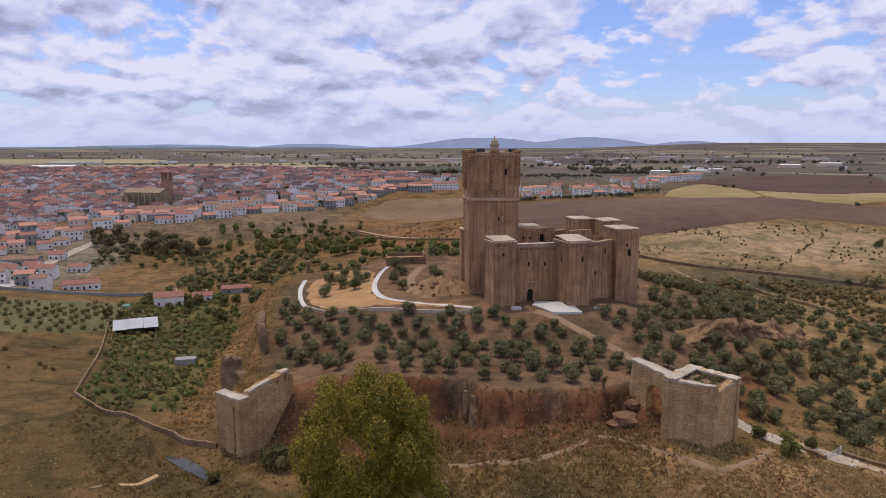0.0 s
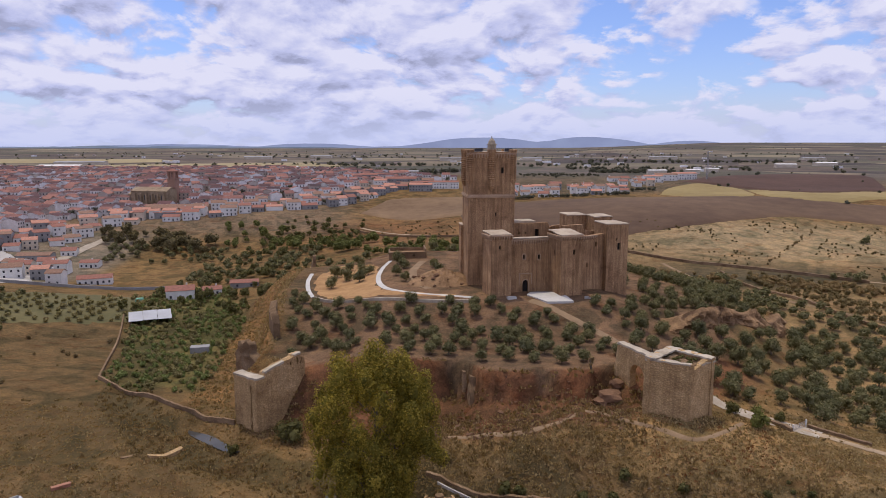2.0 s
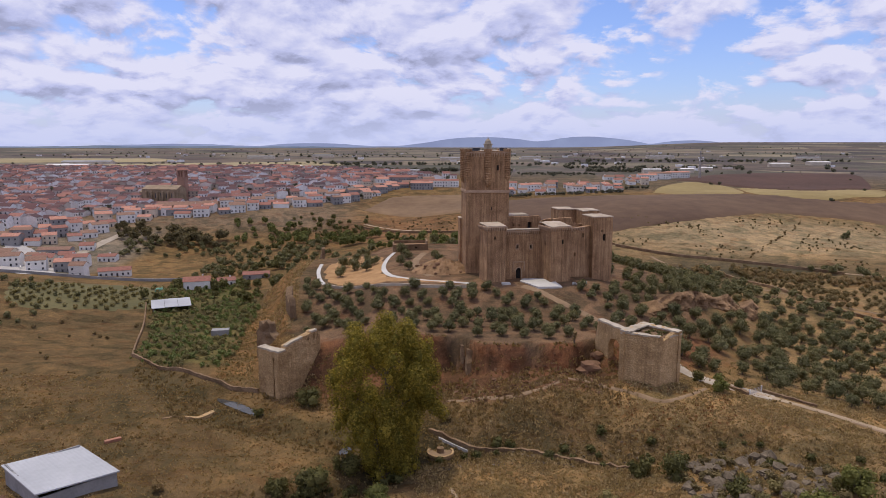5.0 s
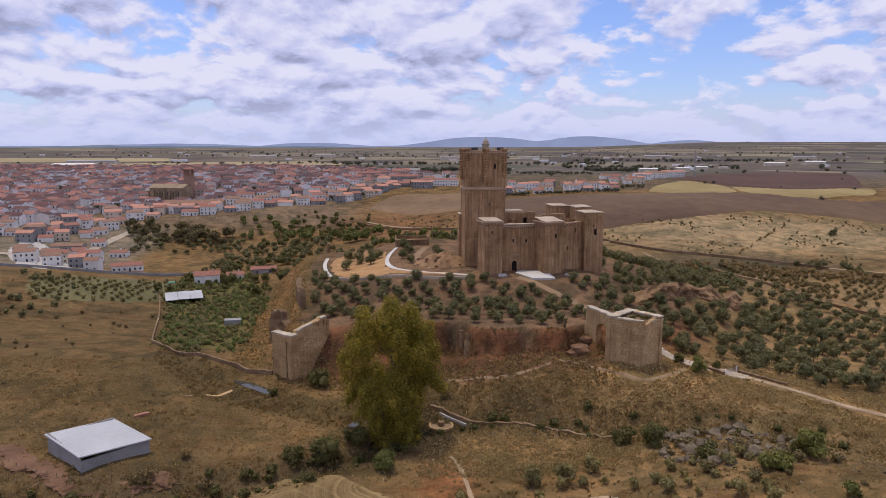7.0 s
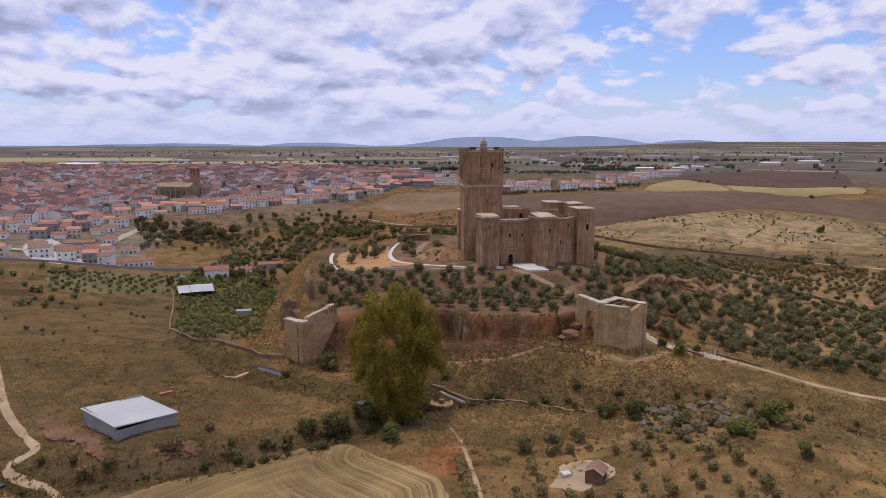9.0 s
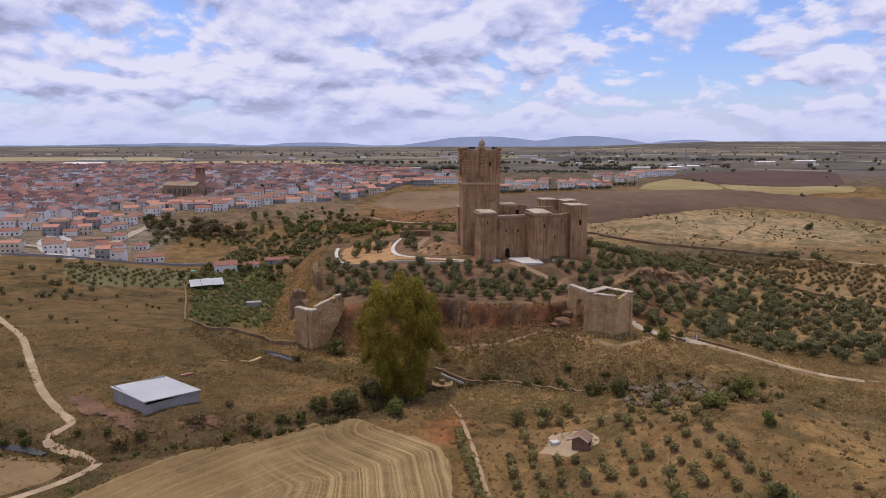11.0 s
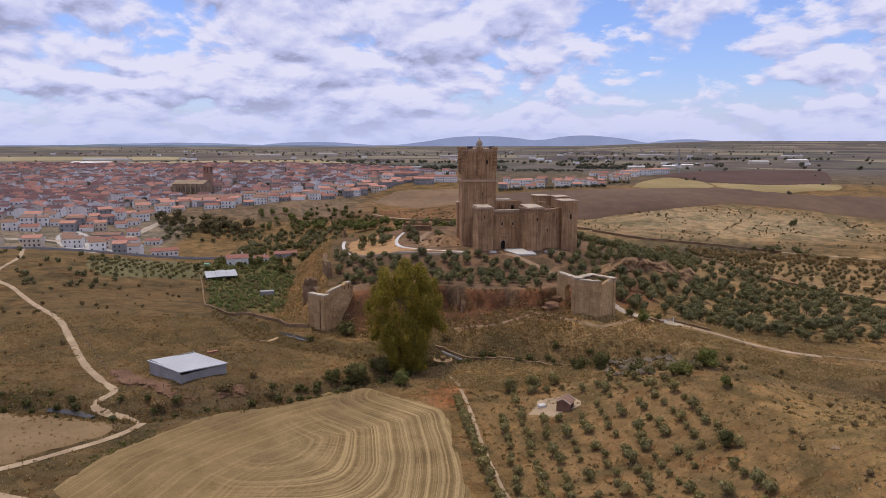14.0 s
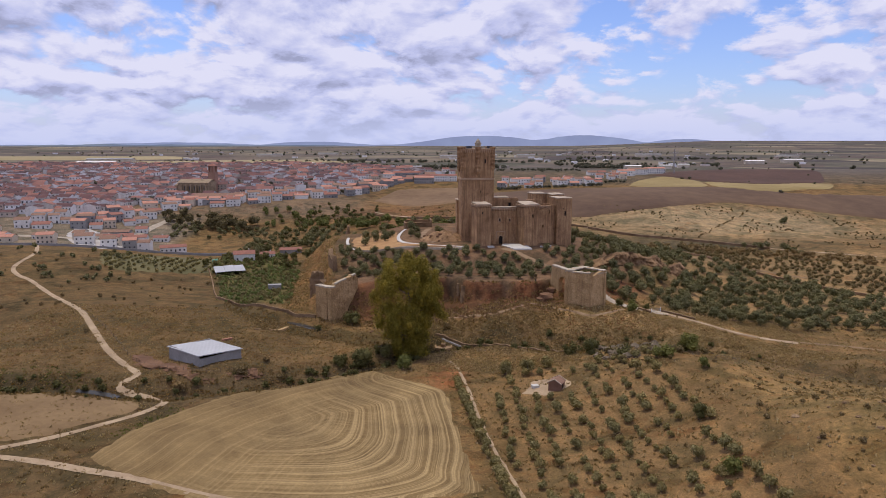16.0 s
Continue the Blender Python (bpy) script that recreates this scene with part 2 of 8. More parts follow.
def stubble_material():
    m, nt, b = nodes_of("harvested_stubble", 0.95)
    at = world_at(nt)
    wob = noise_node(nt, at, 0.05, 4)
    col = ramp(nt, noise_node(nt, at, 0.09, 6, 0.6, 0.5), [(0.36, (0.145, 0.094, 0.038)), (0.66, (0.22, 0.15, 0.066))])
    # two families of wheel lines that cross: along the curved headland and along the right side
    for name, scale, lo, hi in (("swath_left", 0.75, 0.49, 0.62), ("swath_right", 0.70, 0.47, 0.55)):
        run = nt.nodes.new("ShaderNodeAttribute"); run.attribute_name = name
        sep = nt.nodes.new("ShaderNodeSeparateXYZ"); nt.links.new(run.outputs["Vector"], sep.inputs[0])
        rows = nt.nodes.new("ShaderNodeMath"); rows.operation = "MULTIPLY_ADD"; rows.inputs[1].default_value = 1.6
        nt.links.new(wob, rows.inputs[0]); nt.links.new(sep.outputs[0], rows.inputs[2])
        comb = nt.nodes.new("ShaderNodeCombineXYZ"); nt.links.new(rows.outputs[0], comb.inputs[0])
        lines = ramp(nt, noise_node(nt, comb.outputs[0], scale, 7, 0.78), [(lo, (0.0, 0.0, 0.0)), (hi, (1.0, 1.0, 1.0))])
        amount = nt.nodes.new("ShaderNodeMath"); amount.operation = "MULTIPLY"
        nt.links.new(lines, amount.inputs[0]); nt.links.new(sep.outputs[1], amount.inputs[1])
        col = blend(nt, amount.outputs[0], col, (0.37, 0.268, 0.13))
    fine = noise_node(nt, at, 2.0, 9, 0.7)
    col = blend(nt, 0.6, col, ramp(nt, fine, [(0.32, (0.6, 0.6, 0.58)), (0.68, (1.3, 1.26, 1.2))]), "MULTIPLY")
    col = blend(nt, 0.6, col, ramp(nt, noise_node(nt, at, 0.06, 5, 0.6), [(0.35, (0.72, 0.7, 0.66)), (0.62, (1.2, 1.18, 1.12))]), "MULTIPLY")
    nt.links.new(col, b.inputs["Base Color"])
    bumped(nt, b, fine, 0.6, 0.15)
    return m


def tiled_roof(name, c1, c2, c3):
    m, nt, b = nodes_of(name, 0.9)
    rnd = nt.nodes.new("ShaderNodeNewGeometry").outputs["Random Per Island"]
    col = ramp(nt, rnd, [(0.0, c1), (0.5, c2), (1.0, c3)])
    at = world_at(nt)
    col = blend(nt, 0.6, col, ramp(nt, noise_node(nt, at, 0.9, 8, 0.65), [(0.34, (0.6, 0.58, 0.56)), (0.66, (1.3, 1.25, 1.2))]), "MULTIPLY")
    nt.links.new(col, b.inputs["Base Color"])
    bumped(nt, b, noise_node(nt, at, 5.0, 3), 0.5, 0.1)
    return m


def island_paint(name, stops, rough=0.85):
    m, nt, b = nodes_of(name, rough)
    rnd = nt.nodes.new("ShaderNodeNewGeometry").outputs["Random Per Island"]
    at = world_at(nt)
    col = ramp(nt, rnd, stops)
    col = blend(nt, 0.5, col, ramp(nt, noise_node(nt, at, 0.5, 6, 0.6), [(0.35, (0.72, 0.70, 0.68)), (0.62, (1.1, 1.1, 1.1))]), "MULTIPLY")
    nt.links.new(col, b.inputs["Base Color"])
    return m


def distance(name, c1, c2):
    """Far hills as a flat glow: the haze in front of them is put into the emission."""
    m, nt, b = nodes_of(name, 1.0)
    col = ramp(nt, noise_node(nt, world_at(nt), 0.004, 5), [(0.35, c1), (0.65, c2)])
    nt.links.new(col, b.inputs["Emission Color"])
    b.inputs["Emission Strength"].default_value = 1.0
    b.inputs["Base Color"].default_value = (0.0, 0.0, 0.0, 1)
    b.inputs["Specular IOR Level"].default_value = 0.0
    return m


M = {
    "hills": distance("haze_glow_hills", (0.24, 0.275, 0.46), (0.28, 0.325, 0.52)),
    "hills_near": distance("haze_glow_plain", (0.15, 0.185, 0.27), (0.20, 0.235, 0.32)),
    "land": ground_material(),
    "stubble": stubble_material(),
    "castle": masonry("castle_stone", (0.27, 0.165, 0.09), (0.415, 0.264, 0.146), (0.56, 0.38, 0.215), 0.68, 0.7),
    "gate": masonry("gate_stone", (0.33, 0.215, 0.105), (0.50, 0.345, 0.175), (0.68, 0.50, 0.28), 0.3, 0.8),
    "rubble": masonry("rubble_stone", (0.17, 0.112, 0.062), (0.27, 0.182, 0.105), (0.39, 0.28, 0.17), 0.25, 0.35),
    "cap": plain("lime_capping", (0.30, 0.245, 0.175), (0.54, 0.46, 0.355), 0.8),
    "roof_lime": plain("weathered_roof_lime", (0.34, 0.265, 0.19), (0.50, 0.41, 0.31), 0.7),
    # near-black for dark doors and for shade painted inside openings
    "dark": plain("hollow_shade_and_doors", (0.015, 0.012, 0.01), (0.03, 0.024, 0.02), 1.0),
    "trim": plain("carved_stone", (0.33, 0.215, 0.135), (0.50, 0.35, 0.23), 1.2),
    "white_slab": plain("white_concrete", (0.44, 0.42, 0.385), (0.60, 0.575, 0.53), 0.6, 0.8, 0.1),
    "dirt": plain("pale_track_dirt", (0.27, 0.19, 0.115), (0.46, 0.345, 0.22), 0.8, 0.95, 0.4, 0.08),
    "gravel": plain("grey_gravel_road", (0.31, 0.255, 0.19), (0.48, 0.405, 0.315), 0.9, 0.95, 0.4, 0.06),
    "path": plain("worn_path", (0.20, 0.13, 0.075), (0.30, 0.205, 0.12), 0.8, 0.95, 0.4, 0.06),
    "beige": plain("stubble_field", (0.15, 0.092, 0.042), (0.24, 0.158, 0.076), 0.25, 0.95, 0.6, 0.2),
    "yellow": plain("ripe_field", (0.22, 0.16, 0.06), (0.31, 0.235, 0.10), 0.06, 0.95, 0.4, 0.2),
    "plough": plain("ploughed_field", (0.06, 0.032, 0.022), (0.105, 0.056, 0.038), 0.08, 0.95, 0.6, 0.2),
    # fallow soil colour, darkened part-way to hold a passing cloud's shadow
    "brown": plain("fallow_cloud_shaded", (0.078, 0.045, 0.028), (0.16, 0.100, 0.057), 0.03, 0.95, 0.6, 0.3),
    "warm_fallow": plain("warm_fallow_slope", (0.125, 0.075, 0.04), (0.235, 0.15, 0.08), 0.05, 0.95, 0.6, 0.3),
    "paving": plain("pale_paving", (0.36, 0.33, 0.30), (0.52, 0.49, 0.45), 0.25, 0.9, 0.2, 0.05),
    "grass_plot": plain("weedy_plot", (0.085, 0.08, 0.032), (0.155, 0.132, 0.056), 0.15, 0.95, 0.6, 0.2),
    "pale_meadow": plain("pale_meadow", (0.25, 0.20, 0.10), (0.36, 0.29, 0.16), 0.01, 0.95, 0.3, 0.2),
    "orange": plain("orange_earth", (0.26, 0.14, 0.055), (0.46, 0.27, 0.12), 0.6, 0.95, 0.4, 0.1),
    "mound": plain("rubble_earth", (0.15, 0.085, 0.042), (0.36, 0.22, 0.115), 0.9, 0.95, 0.9, 0.25),
    "olive": leafy("olive_leaf", (0.082, 0.080, 0.034), (0.148, 0.140, 0.064), (0.245, 0.228, 0.122)),
    "young_olive": leafy("young_olive_leaf", (0.14, 0.118, 0.046), (0.235, 0.197, 0.083), (0.34, 0.288, 0.138)),
    "gum": leafy("gum_leaf", (0.105, 0.10, 0.02), (0.22, 0.185, 0.034), (0.40, 0.31, 0.055), 0.7, 0.40),
    "shrub": leafy("shrub_leaf", (0.065, 0.062, 0.022), (0.115, 0.105, 0.036), (0.19, 0.175, 0.065)),
    "dusty": leafy("dusty_leaf", (0.085, 0.068, 0.032), (0.15, 0.118, 0.055), (0.24, 0.19, 0.095)),
    "dark_brick": plain("old_brown_brick", (0.13, 0.068, 0.045), (0.22, 0.12, 0.08), 2.0),
    "lush": leafy("lush_leaf", (0.085, 0.092, 0.024), (0.15, 0.153, 0.043), (0.24, 0.236, 0.078)),
    "garden": leafy("garden_leaf", (0.115, 0.14, 0.04), (0.205, 0.235, 0.075), (0.32, 0.34, 0.13)),
    "far_leaf": leafy("far_tree_leaf", (0.072, 0.073, 0.052), (0.115, 0.112, 0.08), (0.165, 0.158, 0.112)),
    "straw": leafy("straw_tuft", (0.27, 0.19, 0.088), (0.42, 0.305, 0.15), (0.56, 0.43, 0.24)),
    "scrub": leafy("brown_scrub", (0.15, 0.105, 0.05), (0.23, 0.16, 0.075), (0.33, 0.24, 0.115)),
    "dead_grass": leafy("dead_grass", (0.20, 0.132, 0.064), (0.31, 0.212, 0.104), (0.42, 0.305, 0.158)),
    "rust_weed": leafy("rust_weed", (0.15, 0.065, 0.03), (0.24, 0.11, 0.05), (0.33, 0.18, 0.09)),
    "bark": plain("grey_bark", (0.09, 0.07, 0.05), (0.19, 0.15, 0.11), 3.0, 0.95, 0.6, 0.03),
    "rock": plain("lichen_rock", (0.055, 0.042, 0.028), (0.20, 0.155, 0.105), 1.0, 0.95, 0.8, 0.12, 0.0, 0.6),
    "red_rock": plain("red_earth_scarp", (0.10, 0.052, 0.03), (0.23, 0.128, 0.072), 0.5, 0.95, 0.9, 0.2),
    "metal_roof": plain("white_sheet_metal", (0.36, 0.365, 0.375), (0.46, 0.465, 0.475), 0.3, 0.6, 0.05, 0.02),
    "grey_wall": plain("grey_render", (0.20, 0.195, 0.19), (0.32, 0.31, 0.30), 0.7, 0.9, 0.2, 0.02),
    "white_wall": plain("whitewash", (0.60, 0.58, 0.54), (0.80, 0.78, 0.74), 0.5, 0.9, 0.15, 0.02),
    "tile": tiled_roof("clay_tiles", (0.22, 0.10, 0.075), (0.33, 0.155, 0.115), (0.42, 0.24, 0.185)),
    # tiles of the far roofs turned mauve: distance haze put into the base colour
    "tile_haze": tiled_roof("clay_tiles_haze_tinted", (0.075, 0.05, 0.055), (0.145, 0.072, 0.068), (0.34, 0.165, 0.125)),
    "paint": island_paint("house_walls", [(0.0, (0.40, 0.32, 0.26)), (0.3, (0.58, 0.52, 0.46)), (0.55, (0.78, 0.76, 0.74)), (1.0, (0.84, 0.83, 0.82))]),
    "cream_wall": plain("cream_render", (0.50, 0.42, 0.32), (0.66, 0.58, 0.47), 0.5, 0.9, 0.15, 0.02),
    "tile_b": tiled_roof("clay_tiles_pink", (0.42, 0.20, 0.14), (0.48, 0.25, 0.18), (0.52, 0.30, 0.22)),
    "tile_c": tiled_roof("clay_tiles_brown", (0.22, 0.13, 0.09), (0.28, 0.17, 0.12), (0.33, 0.21, 0.15)),
    "belfry": plain("belfry_brick", (0.26, 0.15, 0.11), (0.36, 0.22, 0.16), 0.6),
    "window": plain("window_dark", (0.03, 0.03, 0.035), (0.06, 0.06, 0.07), 2.0, 0.3, 0.0),
    "water": plain("still_water", (0.04, 0.038, 0.034), (0.07, 0.066, 0.06), 0.8, 0.06, 0.05, 0.02),
    "brick": plain("red_brick", (0.30, 0.13, 0.08), (0.40, 0.20, 0.13), 2.0),
    "church": masonry("church_stone", (0.26, 0.20, 0.13), (0.36, 0.28, 0.19), (0.44, 0.36, 0.25), 0.2),
    "dull_roof": plain("dull_sheet_roof", (0.22, 0.21, 0.21), (0.36, 0.35, 0.34), 0.1, 0.7, 0.05, 0.02),
    "bank_earth": plain("ochre_earth_bank", (0.11, 0.062, 0.032), (0.36, 0.22, 0.11), 0.7, 0.95, 0.9, 0.25),
    "steel": plain("galvanised_steel", (0.30, 0.28, 0.27), (0.42, 0.40, 0.38), 2.0, 0.6, 0.0, 0.0, 0.4),
    "green_cloth": plain("green_shade_net", (0.16, 0.36, 0.24), (0.24, 0.46, 0.33), 1.0),
    "panel": plain("dark_panel", (0.03, 0.03, 0.035), (0.05, 0.05, 0.055), 1.0, 0.4, 0.0),
}

# ---- mesh helpers ----
def mesh_of(name, bm, material, smooth=False):
    me = bpy.data.meshes.new(name)
    bmesh.ops.recalc_face_normals(bm, faces=bm.faces)
    if smooth:
        for f in bm.faces:
            f.smooth = True
    bm.to_mesh(me)
    bm.free()
    me.materials.append(material)
    return me


def thing(name, label, category, at=(0, 0, 0), rz=0.0, group="", kind=""):
    ob = new(name)
    ob.empty_display_size = 0.5
    ob.matrix_basis = pose(at[0], at[1], at[2], 0, 0, rz)
    return tagged(ob, label, category, group, kind)


def part(name, bm, material, parent, label="", smooth=False):
    ob = new(name, mesh_of(name, bm, material, smooth))
    ob.parent = parent
    return tagged(ob, label)


def solid(name, bm, material, label, category, at=(0, 0, 0), rz=0.0, kind="", group="", smooth=False):
    ob = new(name, mesh_of(name, bm, material, smooth))
    ob.matrix_basis = pose(at[0], at[1], at[2], 0, 0, rz)
    return tagged(ob, label, category, group, kind)


def raw(name, verts, faces, material, parent=None, label="", category="", kind="", smooth=False):
    me = bpy.data.meshes.new(name)
    me.from_pydata(verts, [], faces)
    me.materials.append(material)
    if smooth:
        me.polygons.foreach_set("use_smooth", [True] * len(me.polygons))
    ob = new(name, me)
    ob.parent = parent
    return tagged(ob, label, category, "", kind)


def box(bm, x0, x1, y0, y1, z0, z1):
    v = [bm.verts.new(p) for p in ((x0, y0, z0), (x1, y0, z0), (x1, y1, z0), (x0, y1, z0), (x0, y0, z1), (x1, y0, z1), (x1, y1, z1), (x0, y1, z1))]
    for q in ((0, 3, 2, 1), (4, 5, 6, 7), (0, 1, 5, 4), (1, 2, 6, 5), (2, 3, 7, 6), (3, 0, 4, 7)):
        bm.faces.new([v[i] for i in q])
    return v


def prism(bm, ring, z0, z1, taper=1.0, mid=None):
    """An upright block over a ring of plan points; taper draws its top in."""
    cx, cy = mid or (sum(p[0] for p in ring) / len(ring), sum(p[1] for p in ring) / len(ring))
    lo = [bm.verts.new((x, y, z0)) for x, y in ring]
    hi = [bm.verts.new((cx + (x - cx) * taper, cy + (y - cy) * taper, z1)) for x, y in ring]
    n = len(ring)
    for i in range(n):
        bm.faces.new((lo[i], lo[(i + 1) % n], hi[(i + 1) % n], hi[i]))
    bm.faces.new(hi)
    bm.faces.new(lo[::-1])
    return lo, hi


def circle(r, n=12, cx=0.0, cy=0.0, turn=0.0):
    return [(cx + r * math.cos(turn + 2 * math.pi * i / n), cy + r * math.sin(turn + 2 * math.pi * i / n)) for i in range(n)]


def rough_up(bm, amount, seed=0, grid=1.0):
    for v in bm.verts:
        d = noise.noise_vector(v.co * grid + Vector((seed, seed * 0.7, 3.1)))
        v.co += d * amount


def cut_fine(bm, size):
    """Split long edges so that worn outlines can be shaped."""
    for _ in range(5):
        edges = [e for e in bm.edges if e.calc_length() > size]
        if not edges:
            break
        bmesh.ops.subdivide_edges(bm, edges=edges, cuts=1, use_grid_fill=True)


def tube(bm, a, b, ra, rb, n=6):
    a, b = Vector(a), Vector(b)
    q = (b - a).to_track_quat("Z", "Y")
    lo = [bm.verts.new(a + q @ Vector((ra * math.cos(2 * math.pi * i / n), ra * math.sin(2 * math.pi * i / n), 0))) for i in range(n)]
    hi = [bm.verts.new(b + q @ Vector((rb * math.cos(2 * math.pi * i / n), rb * math.sin(2 * math.pi * i / n), 0))) for i in range(n)]
    for i in range(n):
        bm.faces.new((lo[i], lo[(i + 1) % n], hi[(i + 1) % n], hi[i]))
    bm.faces.new(hi)
    bm.faces.new(lo[::-1])



# ---- lie of the land ----

def sstep(a, b, v):
    u = np.clip((v - a) / (b - a), 0.0, 1.0)
    return u * u * (3 - 2 * u)

def along(x, y, line):
    """Distance to a line of points, and how far along it the nearest place is."""
    best, where, run = np.full(np.shape(x), 1e9), np.zeros(np.shape(x)), 0.0
    for (ax, ay), (bx, by) in zip(line, line[1:]):
        ux, uy = bx - ax, by - ay
        ln = math.hypot(ux, uy)
        s = np.clip(((x - ax) * ux + (y - ay) * uy) / (ln * ln), 0, 1)
        d = np.hypot(x - ax - s * ux, y - ay - s * uy)
        where = np.where(d < best, run + s * ln, where)
        best = np.minimum(best, d)
        run += ln
    return best, where

def inside(x, y, ring):
    """Signed distance to a closed ring: positive inside."""
    d, _ = along(x, y, ring + ring[:1])
    hit = np.zeros(np.shape(x), bool)
    for (ax, ay), (bx, by) in zip(ring, ring[1:] + ring[:1]):
        if ay != by:
            hit ^= ((ay > y) != (by > y)) & (x < (bx - ax) * (y - ay) / (by - ay) + ax)
    return np.where(hit, d, -d)

HILLTOP = [(-58, -46), (-46, -56.5), (-30, -60), (-14, -64.5), (-4, -68), (3, -73.5), (12, -74), (22, -73), (30, -71), (40, -66), (60, -52),
           (75, -20), (80, 20), (60, 60), (20, 78), (-40, 80), (-70, 60), (-68, 20), (-60, -20)]
STREAM = [(-330, -180), (-190, -152), (-120, -141), (-88, -146), (-60, -136), (-30, -118), (-14, -103), (10, -98), (32, -106), (52, -110), (75, -118), (110, -140), (150, -190)]
POOL = [(-71.5, -68.6), (-65.5, -73), (-57.5, -79)]
BROOK = [(-120, 60), (-112, 0), (-95, -55), (-72, -82), (-52, -90), (-30, -100), (-20, -106)]

def broad(x, y):
    """The land at large: valley, town slope, upland and far plain."""
    z = -25.0 + 24 * sstep(110, 330, y - 0.12 * x) + 13 * sstep(330, 560, y) + 6 * sstep(600, 1500, y) + 18 * sstep(1200, 4600, y)
    z = z + 34 * sstep(1300, 3400, y) * sstep(0.16, 0.42, x / np.maximum(y + 300, 1.0))
    return z

def bumps(x, y):
    z = np.zeros(np.shape(x))
    for cx, cy, r, h in SWELLS:
        z = z + h * np.exp(-((x - cx) ** 2 + (y - cy) ** 2) / (r * r))
    return z

def height(x, y):
    x, y = np.asarray(x, float), np.asarray(y, float)
    low = broad(x, y) + bumps(x, y)
    d = inside(x, y, HILLTOP)
    top = -2.4 - 5.8 * (1 - sstep(-45, -16, y)) - 5 * sstep(38, 66, x) - 5 * (1 - sstep(-52, -22, x))
    width = 13 + 30 * sstep(35, 80, x) + 20 * sstep(30, 70, y)
    soft = sstep(-1, 0, d / width)
    # along the front the hill is bitten off: a sheer earth face over a slope of fallen soil
    front = (1 - sstep(-54, -46, y)) * sstep(-44, -32, x) * (1 - sstep(30, 38, x))
    e = d - 3.2 * np.abs(np.cos(0.158 * x + 0.75)) ** 3 + 0.7 * np.sin(0.55 * x + 1.0) + 0.35 * np.sin(1.1 * x + 0.6 * y) + 1.2
    sheer = 0.46 * np.clip((e + 15) / 14, 0, 1) ** 1.2 + 0.54 * sstep(-1.9, 0.1, e)
    z = low + (top - low) * (soft + (sheer - soft) * front)
    s, _ = along(x, y, STREAM)
    b, _ = along(x, y, BROOK)
    p, _ = along(x, y, POOL)
    flat = np.exp(-(p / 5.5) ** 4)
    z = z + (-26.25 - z) * flat
    z = z - 3.2 * np.exp(-(s / 5.5) ** 2) - 2.0 * np.exp(-(b / 4.5) ** 2) * (1 - sstep(-30, 20, y)) * (1 - flat)
    return z

SWELLS = [
    (-150, -70, 60, 4.9), (-250, 60, 90, 11.1), (-130, 20, 60, -4.9), (-150, 110, 70, -3.7), (-230, 180, 80, -12.1),
    (-250, 300, 90, -6.6), (-60, 280, 90, -10.9), (60, -150, 28, 9.2), (80, -212, 38, 17.6), (160, -150, 70, 4.2),
    (30, -180, 40, -0.6), (-30, -150, 60, -0.8), (-90, -135, 40, -1.1), (110, -80, 45, 0.4), (160, 0, 80, 0.8),
    (220, 130, 80, 1.3), (150, 240, 90, 7.1), (320, 300, 140, 6.9), (0, 150, 80, 7.3), (-60, -230, 70, -1.3),
    (300, 450, 150, -1.3), (-400, 350, 150, -3.8), (-80, -60, 35, 1.0), (70, -90, 25, 7.0), (-20, 400, 120, -1.1),
    (41, -79, 15, 8.2), (19, -87, 11, 3.6), (48, -91, 14, 1.5), (14, -83, 16, 5.1), (-8, -84, 13, 4.7), (125, 40, 40, 6.2),
    (-160, 230, 60, -8.3), (-105, -136, 22, -1.3), (-84, -130, 16, 3.5),
]


# heights on an even two-metre raster, for standing things on the land
RX, RY, RS = -620, -420, 2.0
RASTER = height(*np.meshgrid(np.arange(RX, 622, RS), np.arange(RY, 700, RS))).tolist()


def zat(x, y):
    i, j = (x - RX) / RS, (y - RY) / RS
    a, b = int(i), int(j)
    if i < 0 or j < 0 or b >= len(RASTER) - 1 or a >= len(RASTER[0]) - 1:
        return float(height(x, y))
    i, j = i - a, j - b
    lo, hi = RASTER[b], RASTER[b + 1]
    return (lo[a] * (1 - i) + lo[a + 1] * i) * (1 - j) + (hi[a] * (1 - i) + hi[a + 1] * i) * j

# ---- the land ----
def spread(a, b, step):
    return list(np.arange(a, b, step))


def growing(a, far, step, rate):
    out, v = [], a
    while v < far:
        out.append(v)
        v += step
        step *= rate
    return out + [far]


def pick(col, mask, shade):
    m = np.clip(mask, 0, 1)[..., None]
    return col * (1 - m) + np.array(shade) * m


PATH_LINES = [
    [(-14, -84), (-6.5, -85.5), (0, -86.2), (6, -86.8), (12, -87), (18, -85.6), (24.5, -82), (29.8, -82), (35, -85.4), (40, -89), (46, -92.4), (53, -90), (59, -85)],
    [(40, -50), (47, -58), (54, -67), (58, -73), (64, -80), (70, -86.5), (77, -92), (94, -99), (110, -112), (130, -128), (160, -150)],
    [(-175, -49), (-154, -72), (-138, -94), (-123, -114), (-112, -125), (-105, -132), (-108, -138), (-101, -142), (-95, -145), (-88, -153), (-90, -161), (-97, -170), (-108, -181)],
    [(-150, -184), (-110, -190), (-75, -199), (-20, -217)],
    [(-4, -128), (0, -165), (6, -203)],
]
GARDEN = [(-112, -40), (-120, -5), (-140, 39), (-160, 122), (-117, 116), (-91, 57), (-84, 0), (-74, -50)]


